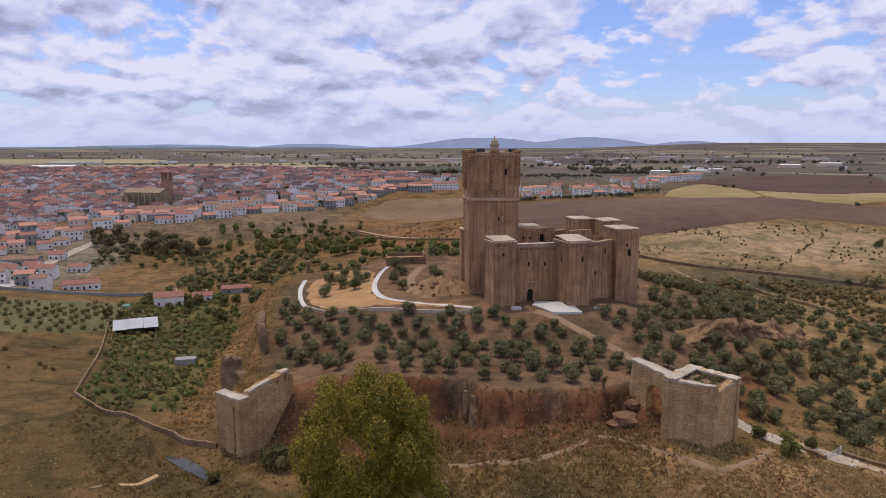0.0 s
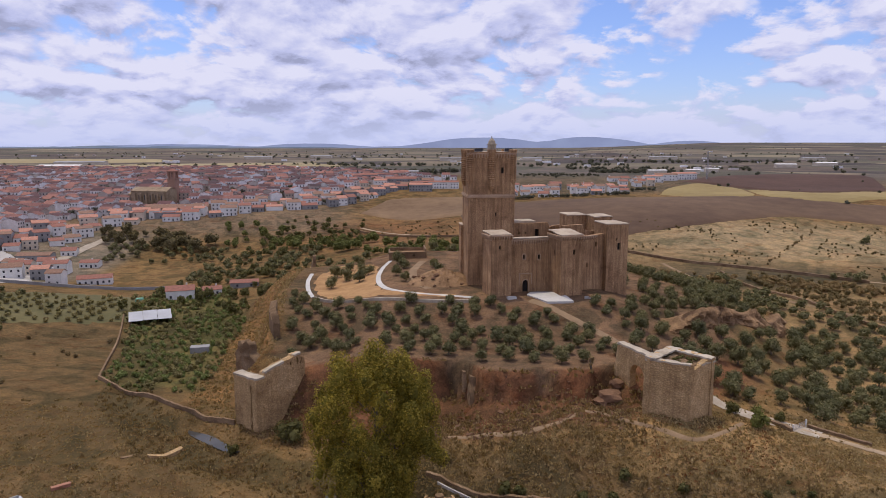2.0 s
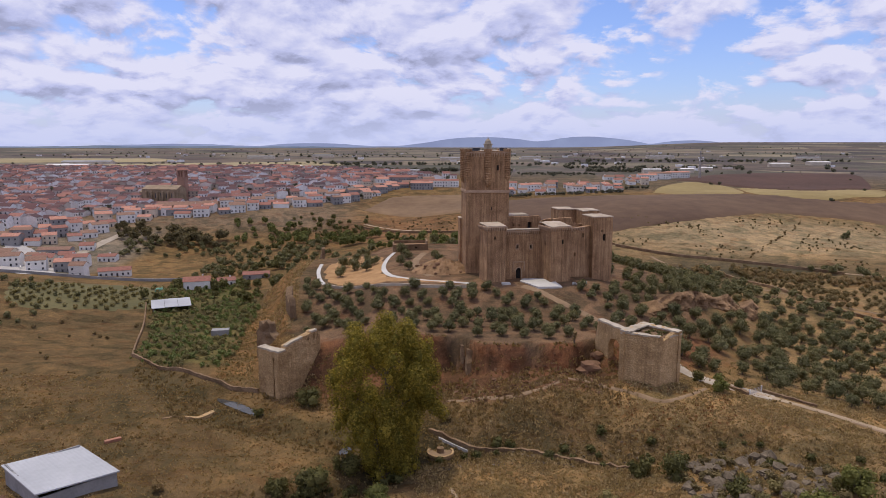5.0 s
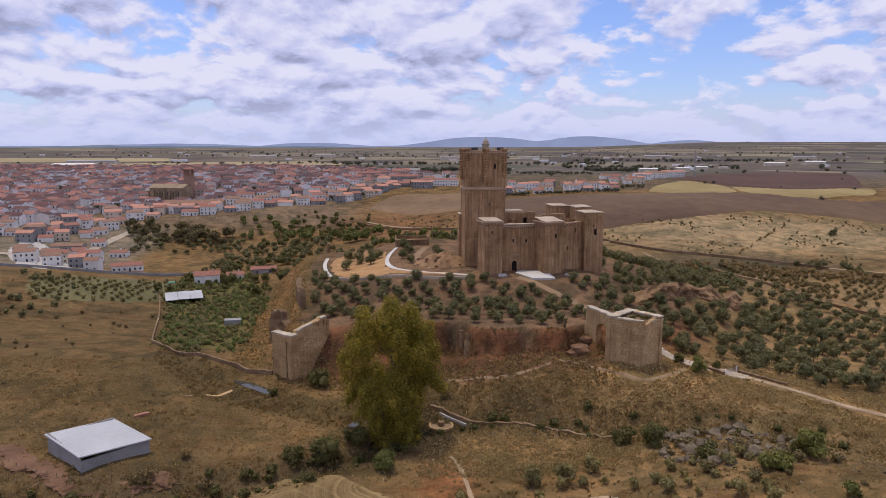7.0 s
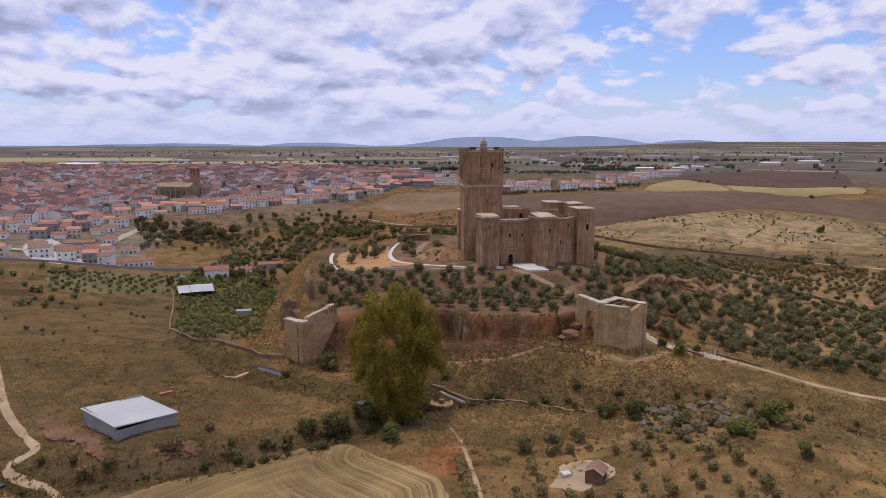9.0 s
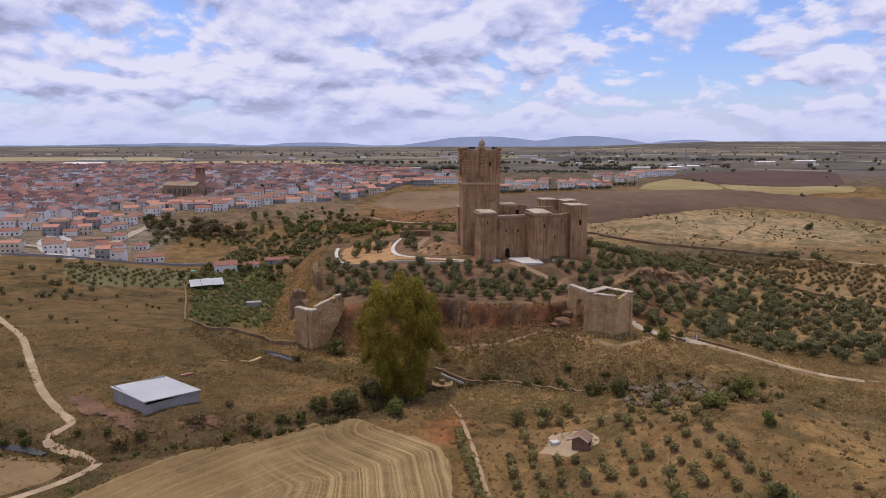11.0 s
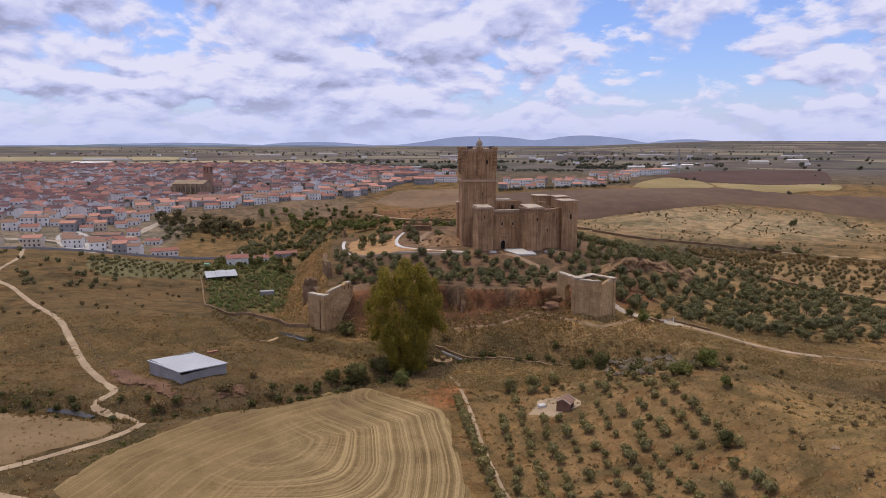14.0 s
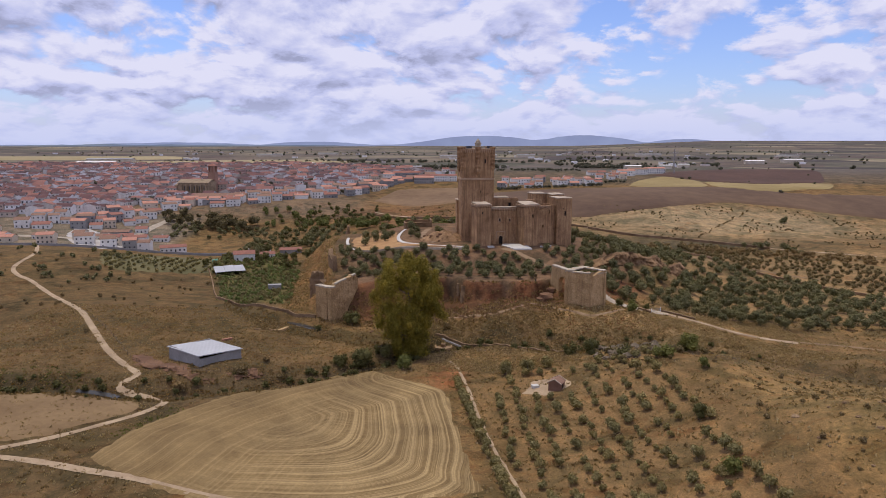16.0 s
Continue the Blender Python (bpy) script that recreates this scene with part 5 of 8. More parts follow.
def build_olives():
    kinds = tree_kinds(5, 6, 5.1, 4.5, 900, 0.21, M["olive"], 1.5, 0.24)
    rng = random.Random(41)
    spots = []
    # the olive hill
    x, y = rows_of(rng, -88, -84, 30, 24, 6.3, 6.0, 1.5, 2.4)
    ok = (inside(x, y, HILLTOP) > 3.5) & clear_of(x, y, 3.2) & (y < 20)
    spots += [(float(a), float(b), rng.uniform(0.62, 1.0), "olives on the castle hill") for a, b, k in zip(x, y, ok) if k and rng.random() < 0.93]
    # groves east of the castle, above the gravel road
    x, y = rows_of(rng, 60, -92, 22, 32, 7.3, 7.3, 0.8)
    ok = (inside(x, y, HILLTOP) < 2) & clear_of(x, y, 5.0) & (y < 118) & (y > -0.62 * (x - 60) - 66) & (inside(x, y, TERRACE_LANE) < -3)
    spots += [(float(a), float(b), rng.uniform(0.8, 1.25), "olive grove east of the castle") for a, b, k in zip(x, y, ok) if k and rng.random() < 0.9]
    for x, y in ((-50, 18), (-46, 30), (-52, 40), (-42, 44), (-48, 54), (-40, 22), (-38, 34), (-26, 20), (-24, 34), (-22, 8), (-12, 36), (-10, 26), (-45, 62), (-27, 46)):
        spots.append((x, y, rng.uniform(0.85, 1.2), "olives on the castle terrace"))
    spots.sort(key=lambda s: (s[0] - 10) ** 2 + (s[1] + 60) ** 2)
    for n, (x, y, s, g) in enumerate(spots[:290]):
        plant_tree("olive_tree", kinds[n % 6], x, y, s, rng.uniform(0, 360), "grey-green olive tree on bare brown earth" if "castle hill" in g else "grey-green olive tree on the orange terrace" if "terrace" in g else "grey-green olive tree in a dry grove", g)
    far = [(olive_lumps(random.Random(k), 5.0, 4.4, 6), 230, 0.36) for k in range(4)]
    more = [(x, y, s) for x, y, s, g in spots[290:]]
    # terraces behind and scattered rows on the valley sides
    x, y = rows_of(rng, -230, 60, 60, 30, 7.5, 6.8, 1.5)
    band = ((x > -150) & (x < -80) & (y > 120) & (y < 200)) | ((x > -80) & (x < 70) & (y > 78) & (y < 150)) | ((x > -230) & (x < -150) & (y > 190) & (y < 225)) | ((x > -95) & (x < -72) & (y > 60) & (y < 120))
    ok = band & clear_of(x, y)
    more += [(float(a), float(b), rng.uniform(0.7, 1.15)) for a, b, k in zip(x, y, ok) if k and rng.random() < 0.72]
    joined_trees("olive_grove", far, more, "grove of grey-green olive trees on dry earth", M["olive"])
    lane = [(100 + rng.uniform(0, 190), 0, rng.uniform(0.5, 0.85)) for _ in range(230)]
    lane = [(x, 182 - 0.42 * x + rng.uniform(-28, -4), s) for x, _, s in lane]
    joined_trees("hedge_bushes", far, lane, "low olive scrub along a farm track", M["scrub"], "bush")
    x, y = rows_of(rng, 130, -110, 34, 42, 6.0, 6.0, 0.9)
    ok = inside(x, y, TERRACE_LANE) > 3
    lane = [(float(a), float(b), rng.uniform(0.45, 0.8)) for a, b, k in zip(x, y, ok) if k and rng.random() < 0.85]
    joined_trees("terrace_olives", far, lane, "rows of small dusty olives on a narrow terrace", M["dusty"], "tree")
    # young grove round the hut
    young = tree_kinds(9, 5, 2.8, 3.0, 300, 0.22, M["young_olive"], 1.0, 0.09)
    ys = []
    for i in range(0, 13):
        for j in range(0, 22):
            x, y = 6.5 + i * 4.6 + 0.04 * j * i, -136 - j * 4.3
            x, y = x + rng.uniform(-0.6, 0.6), y + rng.uniform(-0.6, 0.6)
            if math.hypot(x - 21, y + 146) < 9.5 or x > 52 + (y + 210) * 0.03 or (x < 9 and y > -150) or rng.random() < 0.12:
                continue
            if float(along(x, y, LINES["grove"])[0]) < 2.0:
                continue
            ys.append((x, y, rng.uniform(0.55, 1.15)))
    for j in range(26):
        y = -140 - j * 2.9
        x = -4.8 + 0.115 * (-y - 128) + (0.0018 * (y + 128) ** 2 * 0.1)
        ys.append((x - 1.6 + rng.uniform(-0.5, 0.5), y, rng.uniform(0.7, 1.2)))
    for n, (x, y, s) in enumerate(ys[:300]):
        plant_tree("young_olive", young[n % 5], x, y, s, rng.uniform(0, 360), "small young olive tree in a planted row", "young olive grove")


def build_gum():
    """The tall gum tree by the stream."""
    rng = random.Random(77)
    x, y = -21.5, -108.0
    ob = thing("gum_tree", "very tall yellow-green gum tree beside the stream", "tree", (x, y, zat(x, y) - 0.3))
    bm = bmesh.new()
    tube(bm, (0, 0, -1), (0.6, 0.2, 9), 1.1, 0.8, 10)
    tube(bm, (0.6, 0.2, 8.8), (0.2, 0.6, 20), 0.8, 0.5, 8)
    tube(bm, (0.2, 0.6, 19.8), (0.8, 0.2, 31), 0.5, 0.15, 6)
    tube(bm, (-0.4, -0.3, -0.8), (-2.8, -0.8, 14), 0.7, 0.4, 8)
    limbs = []
    for i in range(26):
        z = rng.uniform(8, 29)
        a = rng.uniform(0, 6.28)
        ln = rng.uniform(3.5, 8.5) * (1.05 - abs(z - 17) / 24)
        p = Vector((0.4, 0.3, z))
        q = p + Vector((math.cos(a) * ln, math.sin(a) * ln, ln * rng.uniform(0.35, 0.9)))
        tube(bm, p, q, 0.3, 0.07, 5)
        limbs.append(q)
    part("trunk", bm, M["bark"], ob, "pale forked trunk")
    lumps = []
    for q in limbs:
        lumps.append((q.x, q.y, q.z, rng.uniform(1.7, 3.0), rng.uniform(0.9, 1.4)))
    for i in range(165):
        z = rng.uniform(6, 36)
        w = 12.0 * math.sqrt(max(0.03, 1 - ((z - 20) / 18.5) ** 2)) * (0.62 + 0.38 * sstep(4, 17, z))
        a = rng.uniform(0, 6.28)
        q = w * math.sqrt(rng.uniform(0.25, 1))
        lumps.append((q * math.cos(a), q * math.sin(a), z, rng.uniform(1.1, 2.3), rng.uniform(1.2, 2.0)))
    for i in range(22):
        a, q = rng.uniform(0, 6.28), rng.uniform(2.5, 7.0)
        lumps.append((q * math.cos(a), q * math.sin(a), rng.uniform(1.8, 7.5), rng.uniform(1.1, 1.9), rng.uniform(1.3, 2.0)))
    for i in range(7):
        lumps.append((8.5 + 0.75 * i, -1.5, 20.5 - 0.6 * i, 1.9 - 0.1 * i, 1.2))
    for z, r in ((37.6, 2.0), (36, 2.6), (33.5, 3.4)):
        lumps.append((rng.uniform(-1, 2), rng.uniform(-1, 1), z, r, 1.1))
    c = new("crown", crown_mesh("crown", rng, lumps, 84000, 0.215, M["gum"], 0.46))
    c.parent = ob
    tagged(c, "drooping yellow-green foliage")


def bush(name, x, y, wide, tall, material, label, seed, leaves=320, size=0.24, category="bush"):
    rng = random.Random(seed)
    lumps = []
    for i in range(9):
        a = rng.uniform(0, 6.28)
        q = wide * rng.uniform(0.05, 0.34)
        lumps.append((q * math.cos(a), q * math.sin(a), tall * rng.uniform(0.2, 0.68), wide * rng.uniform(0.16, 0.26), rng.uniform(0.8, 1.2)))
    ob = thing(name, label, category, (x, y, zat(x, y) - 0.15))
    bm = bmesh.new()
    for i in range(4):
        a = rng.uniform(0, 6.28)
        tube(bm, (0, 0, -0.4), (math.cos(a) * wide * 0.2, math.sin(a) * wide * 0.2, tall * 0.6), 0.12, 0.04, 5)
    part("stems", bm, M["bark"], ob)
    c = new("crown", crown_mesh("crown", rng, lumps, leaves, size, material))
    c.parent = ob
    return ob


def build_bushes():
    for x, y, w, h, mt, lab in (
        (-45, -77, 8.5, 6.0, "shrub", "dense dark bush at the ruined wall foot"), (-58, -80, 3.5, 2.6, "shrub", "dense dark bush at the ruined wall foot"),
        (-21.5, -126.5, 5.6, 5.6, "lush", "dense green bush at the field corner"), (-36, -117, 9, 6.5, "shrub", "large grey-green bush by the stream"),
        (-30, -111, 7, 5.0, "shrub", "large grey-green bush by the stream"), (-43, -119, 6, 4.5, "shrub", "large grey-green bush by the stream"),
        (62, -86, 5.2, 5.4, "lush", "bright green bush beside the gravel road"), (59.5, -79.5, 4.0, 3.6, "shrub", "green bush behind the gate tower"),
        (68.6, -82.6, 3.4, 2.8, "shrub", "round green bush beside the gravel road"), (63.5, -68, 6.0, 5.4, "olive", "broad dark olive beside the gate tower"),
        (-67, -122, 3.4, 2.8, "scrub", "brown withered bush near the reservoir"), (-72, -133, 5, 2.6, "scrub", "brown withered bush near the reservoir"),
        (-60, -131, 4, 2.2, "scrub", "brown withered bush near the stream"), (-88, -142, 4.5, 2.6, "scrub", "brown withered bush near the stream"),
        (40, -120, 8, 5.6, "shrub", "spreading green tree by the rocks"), (33, -116, 6, 4.2, "shrub", "spreading green tree by the rocks"),
        (64, -141.5, 7, 9.0, "lush", "thin half-bare tree on the slope"), (66, -137, 6, 3.0, "dusty", "dark tangle of scrub under the thin tree"), (61.5, -158.8, 4.2, 4.0, "lush", "yellow-green bush below the rocks"),
        (50, -187, 4.6, 5.2, "shrub", "dark green tree at the grove edge"), (46, -214, 4.6, 4.2, "lush", "yellow-green bush at the grove edge"),
        (10, -134, 5, 6.0, "young_olive", "full-grown olive by the grove gate"), (17, -135, 5.2, 5.5, "young_olive", "full-grown olive by the grove gate"),
        (23, -131, 4.4, 5.0, "young_olive", "full-grown olive by the grove gate"), (47, -134, 6, 3.6, "shrub", "green scrub among the boulders"),
        (64, -140, 6, 3.8, "shrub", "green scrub among the boulders"), (55, -146, 6.5, 3.6, "lush", "green scrub among the boulders"),
        (-17, -97, 4, 3.4, "shrub", "grey scrub under the tall tree"), (-8, -92, 4, 2.4, "scrub", "grey scrub under the tall tree")):
        bush("bush", x, y, w, h, M[mt], lab, int(x * 3 + y * 5) & 1023, 420 if w < 5 else 800, 0.22 + 0.012 * w)


def tufts(name, spots, material, label, wide=0.5, tall=0.5, blades=7, seed=1, category="grass"):
    """Low tufts as one mesh of narrow blades: spots are (x, y, scale)."""
    rng = random.Random(seed)
    vs, fs = [], []
    for x, y, s in spots:
        z = zat(x, y) - 0.05
        for _ in range(blades):
            a, q = rng.uniform(0, 6.28), rng.uniform(0, wide) * s
            bx, by = x + q * math.cos(a), y + q * math.sin(a)
            h = tall * s * rng.uniform(0.6, 1.3)
            w = 0.22 * s * rng.uniform(0.6, 1.4)
            t = rng.uniform(0, 6.28)
            dx, dy = math.cos(t) * w, math.sin(t) * w
            lx, ly = rng.uniform(-0.5, 0.5) * h, rng.uniform(-0.5, 0.5) * h
            k = len(vs)
            vs += [(bx - dx, by - dy, z), (bx + dx, by + dy, z), (bx + lx + dx * 0.3, by + ly + dy * 0.3, z + h), (bx + lx - dx * 0.3, by + ly - dy * 0.3, z + h * 0.9)]
            fs.append((k, k + 1, k + 2, k + 3))
    return raw(name, vs, fs, material, None, label, category, "stuff")


def build_cover():
    rng = random.Random(8)

    pts = np.random.default_rng(8)

    def scatter(n, fx, fy, ok, lo=0.6, hi=1.4):
        x, y = pts.uniform(*fx, n * 4), pts.uniform(*fy, n * 4)
        keep = np.flatnonzero(ok(x, y))[:n]
        return [(float(x[i]), float(y[i]), rng.uniform(lo, hi)) for i in keep]

    dry = lambda x, y: (inside(x, y, HARVEST) < -1) & (inside(x, y, HILLTOP) < -6)
    tufts("straw_grass", scatter(14000, (-170, 150), (-235, -60), dry, 0.5, 1.4), M["straw"], "tufts of dry straw grass", 0.6, 0.36, 5, 2)
    on_slope = lambda x, y: dry(x, y) & (along(x, y, PATH_LINES[0])[0] > 1.2) & (along(x, y, PATH_LINES[1])[0] > 3.5)
    tufts("slope_grass", scatter(15000, (-14, 118), (-130, -80), on_slope, 0.5, 1.3), M["straw"], "dense dry grass on the slope below the gate", 0.7, 0.34, 5, 12)
    tufts("rusty_grass", scatter(7000, (-14, 118), (-130, -80), on_slope, 0.5, 1.2), M["dead_grass"], "rust-brown dead grass on the slope", 0.6, 0.3, 5, 13)
    tufts("field_grass", scatter(9000, (-170, -40), (-150, -60), dry, 0.5, 1.2), M["dead_grass"], "dull brown grass on the western field", 0.7, 0.26, 5, 14)
    tufts("brown_scrub", scatter(2400, (-170, 150), (-235, -55), lambda x, y: dry(x, y) & (np.sin(x * 0.11 + 2 * np.sin(y * 0.07)) + np.sin(y * 0.13 + 1.7 * np.sin(x * 0.05)) > 0.1), 0.6, 1.5), M["scrub"], "low brown scrub on broken ground", 0.5, 0.4, 6, 3)
    s2 = lambda x, y: (along(x, y, STREAM)[0] < 9) | (along(x, y, BROOK)[0] < 7)
    tufts("stream_growth", scatter(2600, (-150, 90), (-160, -40), s2, 0.5, 1.5), M["scrub"], "green and brown growth along the stream", 0.6, 0.55, 7, 4)
    tufts("scarp_growth", scatter(1500, (-60, 45), (-98, -60), lambda x, y: np.abs(inside(x, y, HILLTOP) + 10) < 11, 0.6, 1.6), M["scrub"], "dry weeds on the broken scarp", 0.6, 0.55, 6, 5)
    slope = lambda x, y: (np.abs(inside(x, y, HILLTOP) + 10) < 11) & (x < -46)
    tufts("slope_growth", scatter(2600, (-110, -46), (-62, 60), slope, 0.5, 1.3), M["straw"], "dry grass on the orange slope", 0.6, 0.4, 5, 15)
    tufts("slope_weeds", scatter(700, (-110, -46), (-62, 60), slope, 0.6, 1.4), M["scrub"], "brown weeds on the orange slope", 0.5, 0.45, 6, 16)
    far = [(olive_lumps(random.Random(k + 30), 2.6, 2.2, 5), 110, 0.30) for k in range(4)]
    g = [(x, y, s) for x, y, s in scatter(1100, (-165, -72), (-52, 122), lambda x, y: inside(x, y, GARDEN) > 1, 0.3, 1.0)]
    joined_trees("orchard", far[:2], g[::2], "green orchard and garden plots in the valley", M["garden"], "garden")
    joined_trees("orchard", far[2:], g[1::2], "green orchard and garden plots in the valley", M["young_olive"], "garden")
    gully = [(174 + 3.3 * k + rng.uniform(-1.5, 1.5), 148 + 3.8 * k + rng.uniform(-1.5, 1.5), rng.uniform(0.35, 0.8)) for k in range(24)]
    joined_trees("gully_scrub", far, gully, "line of dark scrub in a hillside gully", M["scrub"], "bush")
    bush("lone_tree", 260, 198, 7.0, 6.0, M["olive"], "lone round tree on the straw hillside", 77, 500, 0.4, "tree")
    bush("bare_tree", 27.5, -71.5, 3.0, 4.6, M["scrub"], "thin bare tree beside the arched wall", 78, 60, 0.16, "tree")
    clump = lambda x, y: np.sin(x * 0.09 + 1.4 * np.sin(y * 0.06)) + np.sin(y * 0.12 + 1.7 * np.sin(x * 0.045)) > 0.35
    h = scatter(430, (90, 330), (95, 240), lambda x, y: (y > 232 - 0.66 * x) & clump(x, y) & (inside(x, y, TERRACE_LANE) < -6), 0.2, 0.7)
    joined_trees("hill_scrub", far, h, "scattered scrub on a straw hillside", M["dusty"], "bush")
    h = scatter(150, (-110, 20), (205, 290), lambda x, y: x < 999, 0.3, 0.8)
    joined_trees("hill_scrub", far, h, "scattered dark scrub on a brown hillside", M["scrub"], "bush")
    h = scatter(90, (-260, -130), (-120, 60), lambda x, y: dry(x, y), 0.3, 0.9)
    joined_trees("field_scrub", far, h, "scattered dark scrub on a dry field", M["scrub"], "bush")
    h = scatter(230, (-150, 95), (-160, -60), lambda x, y: (along(x, y, STREAM)[0] < 7) & (along(x, y, PATH_LINES[2])[0] > 4), 0.35, 1.15)
    joined_trees("stream_bushes", far, h, "dark bushes lining the stream", M["shrub"], "bush")
    h = scatter(70, (36, 82), (-154, -106), lambda x, y: (x - 55) ** 2 / 330 + (y + 130) ** 2 / 400 < 1, 0.3, 1.1)
    joined_trees("rock_scrub", far, h, "dark scrub among the boulders", M["dusty"], "bush")
    h = scatter(46, (-262, -175), (-15, 75), lambda x, y: along(x, y, [(-250, 63), (-232, 12), (-175, -49)])[0] > 5, 0.8, 1.5)
    joined_trees("field_olives", far, h, "scattered low olives on a dry field", M["olive"], "tree")
    h = scatter(120, (60, 150), (-235, -150), lambda x, y: dry(x, y), 0.25, 0.7)
    joined_trees("slope_scrub", far, h, "scattered scrub on the dry slope", M["scrub"], "bush")
    plot = lambda x, y: (np.abs((x + 172) + 0.55 * (y - 60)) < 40) & (np.abs(0.55 * (x + 172) - (y - 60)) < 28)
    x, y = rows_of(rng, -225, 10, 18, 18, 5.2, 5.2, 0.7)
    h = [(float(a), float(b), rng.uniform(0.7, 1.25)) for a, b, k in zip(x, y, plot(x, y)) if k and rng.random() < 0.85]
    joined_trees("plot_olives", far, h, "rows of small olives in a weedy plot", M["young_olive"], "tree")
    greens = lambda x, y: (along(x, y, [(-90, -176), (-87, -168), (-82, -160)])[0] < 2.2) | (along(x, y, [(-146, -137), (-134, -134), (-121, -136)])[0] < 4.0)
    tufts("green_weeds", scatter(700, (-150, -78), (-180, -128), lambda x, y: greens(x, y), 0.5, 1.2), M["lush"], "fresh green weeds beside the dirt track", 0.5, 0.4, 6, 9)
    tufts("red_weeds", scatter(160, (34, 62), (-102, -88), lambda x, y: along(x, y, PATH_LINES[0])[0] > 1.5, 0.5, 1.2), M["rust_weed"], "rust-brown dead weeds below the gate", 0.5, 0.35, 6, 10)
    # woods on the town slope, the brook in the valley
    big = [(olive_lumps(random.Random(k + 60), 9, 10, 7), 220, 0.8) for k in range(4)]
    w = scatter(44, (-250, -165), (196, 270), lambda x, y: np.abs(y - (236 - 0.15 * (x + 210))) < 13, 0.45, 1.1)
    joined_trees("wood", big, w, "brown-green trees below the town", M["dusty"], "wood")
    w = scatter(120, (-170, 40), (120, 300), lambda x, y: abs(y - (215 - 0.62 * (x + 90))) < 24, 0.35, 0.8)
    joined_trees("wood", big, w, "lush trees along the valley brook", M["lush"], "wood")
    w = scatter(130, (-190, -60), (60, 300), lambda x, y: abs(x + 110 - 0.1 * (y - 150)) < 34, 0.3, 0.6)
    joined_trees("wood", big, w, "mixed trees in the valley", M["shrub"], "wood")


build_olives()
build_gum()
build_bushes()
build_cover()

# ---- outworks, walls and small buildings ----
def wall_run(name, pts, wide, tall, material, label, z_of=None, rag=0.25, category="wall", step=0.8, cap=None, sink=0.8):
    """A stone wall along plan points, standing on the land, with a worn top."""
    line = smooth_line(pts, step)
    vs, fs, n = [], [], len(line)
    for i, p in enumerate(line):
        t = (line[min(i + 1, n - 1)] - line[max(i - 1, 0)]).normalized()
        sd = Vector((-t.y, t.x, 0)) * wide / 2
        z = (z_of(p.x, p.y) if z_of else zat(p.x, p.y))
        top = z + tall + rag * noise.noise(p * 0.5) + 0.3 * rag * noise.noise(p * 2.3)
        a, b = p - sd * (1 + 0.3 * noise.noise(p * 1.1)), p + sd * (1 + 0.3 * noise.noise(p * 1.3))
        vs += [(a.x, a.y, z - sink), (b.x, b.y, z - sink), (b.x, b.y, top), (a.x, a.y, top + rag * 0.3 * noise.noise(p * 1.3))]
        if i:
            o = 4 * i
            for k in range(4):
                fs.append((o - 4 + k, o - 4 + (k + 1) % 4, o + (k + 1) % 4, o + k))
    fs += [(0, 1, 2, 3), (4 * n - 1, 4 * n - 2, 4 * n - 3, 4 * n - 4)]
    return raw(name, vs, fs, material, None, label, category)


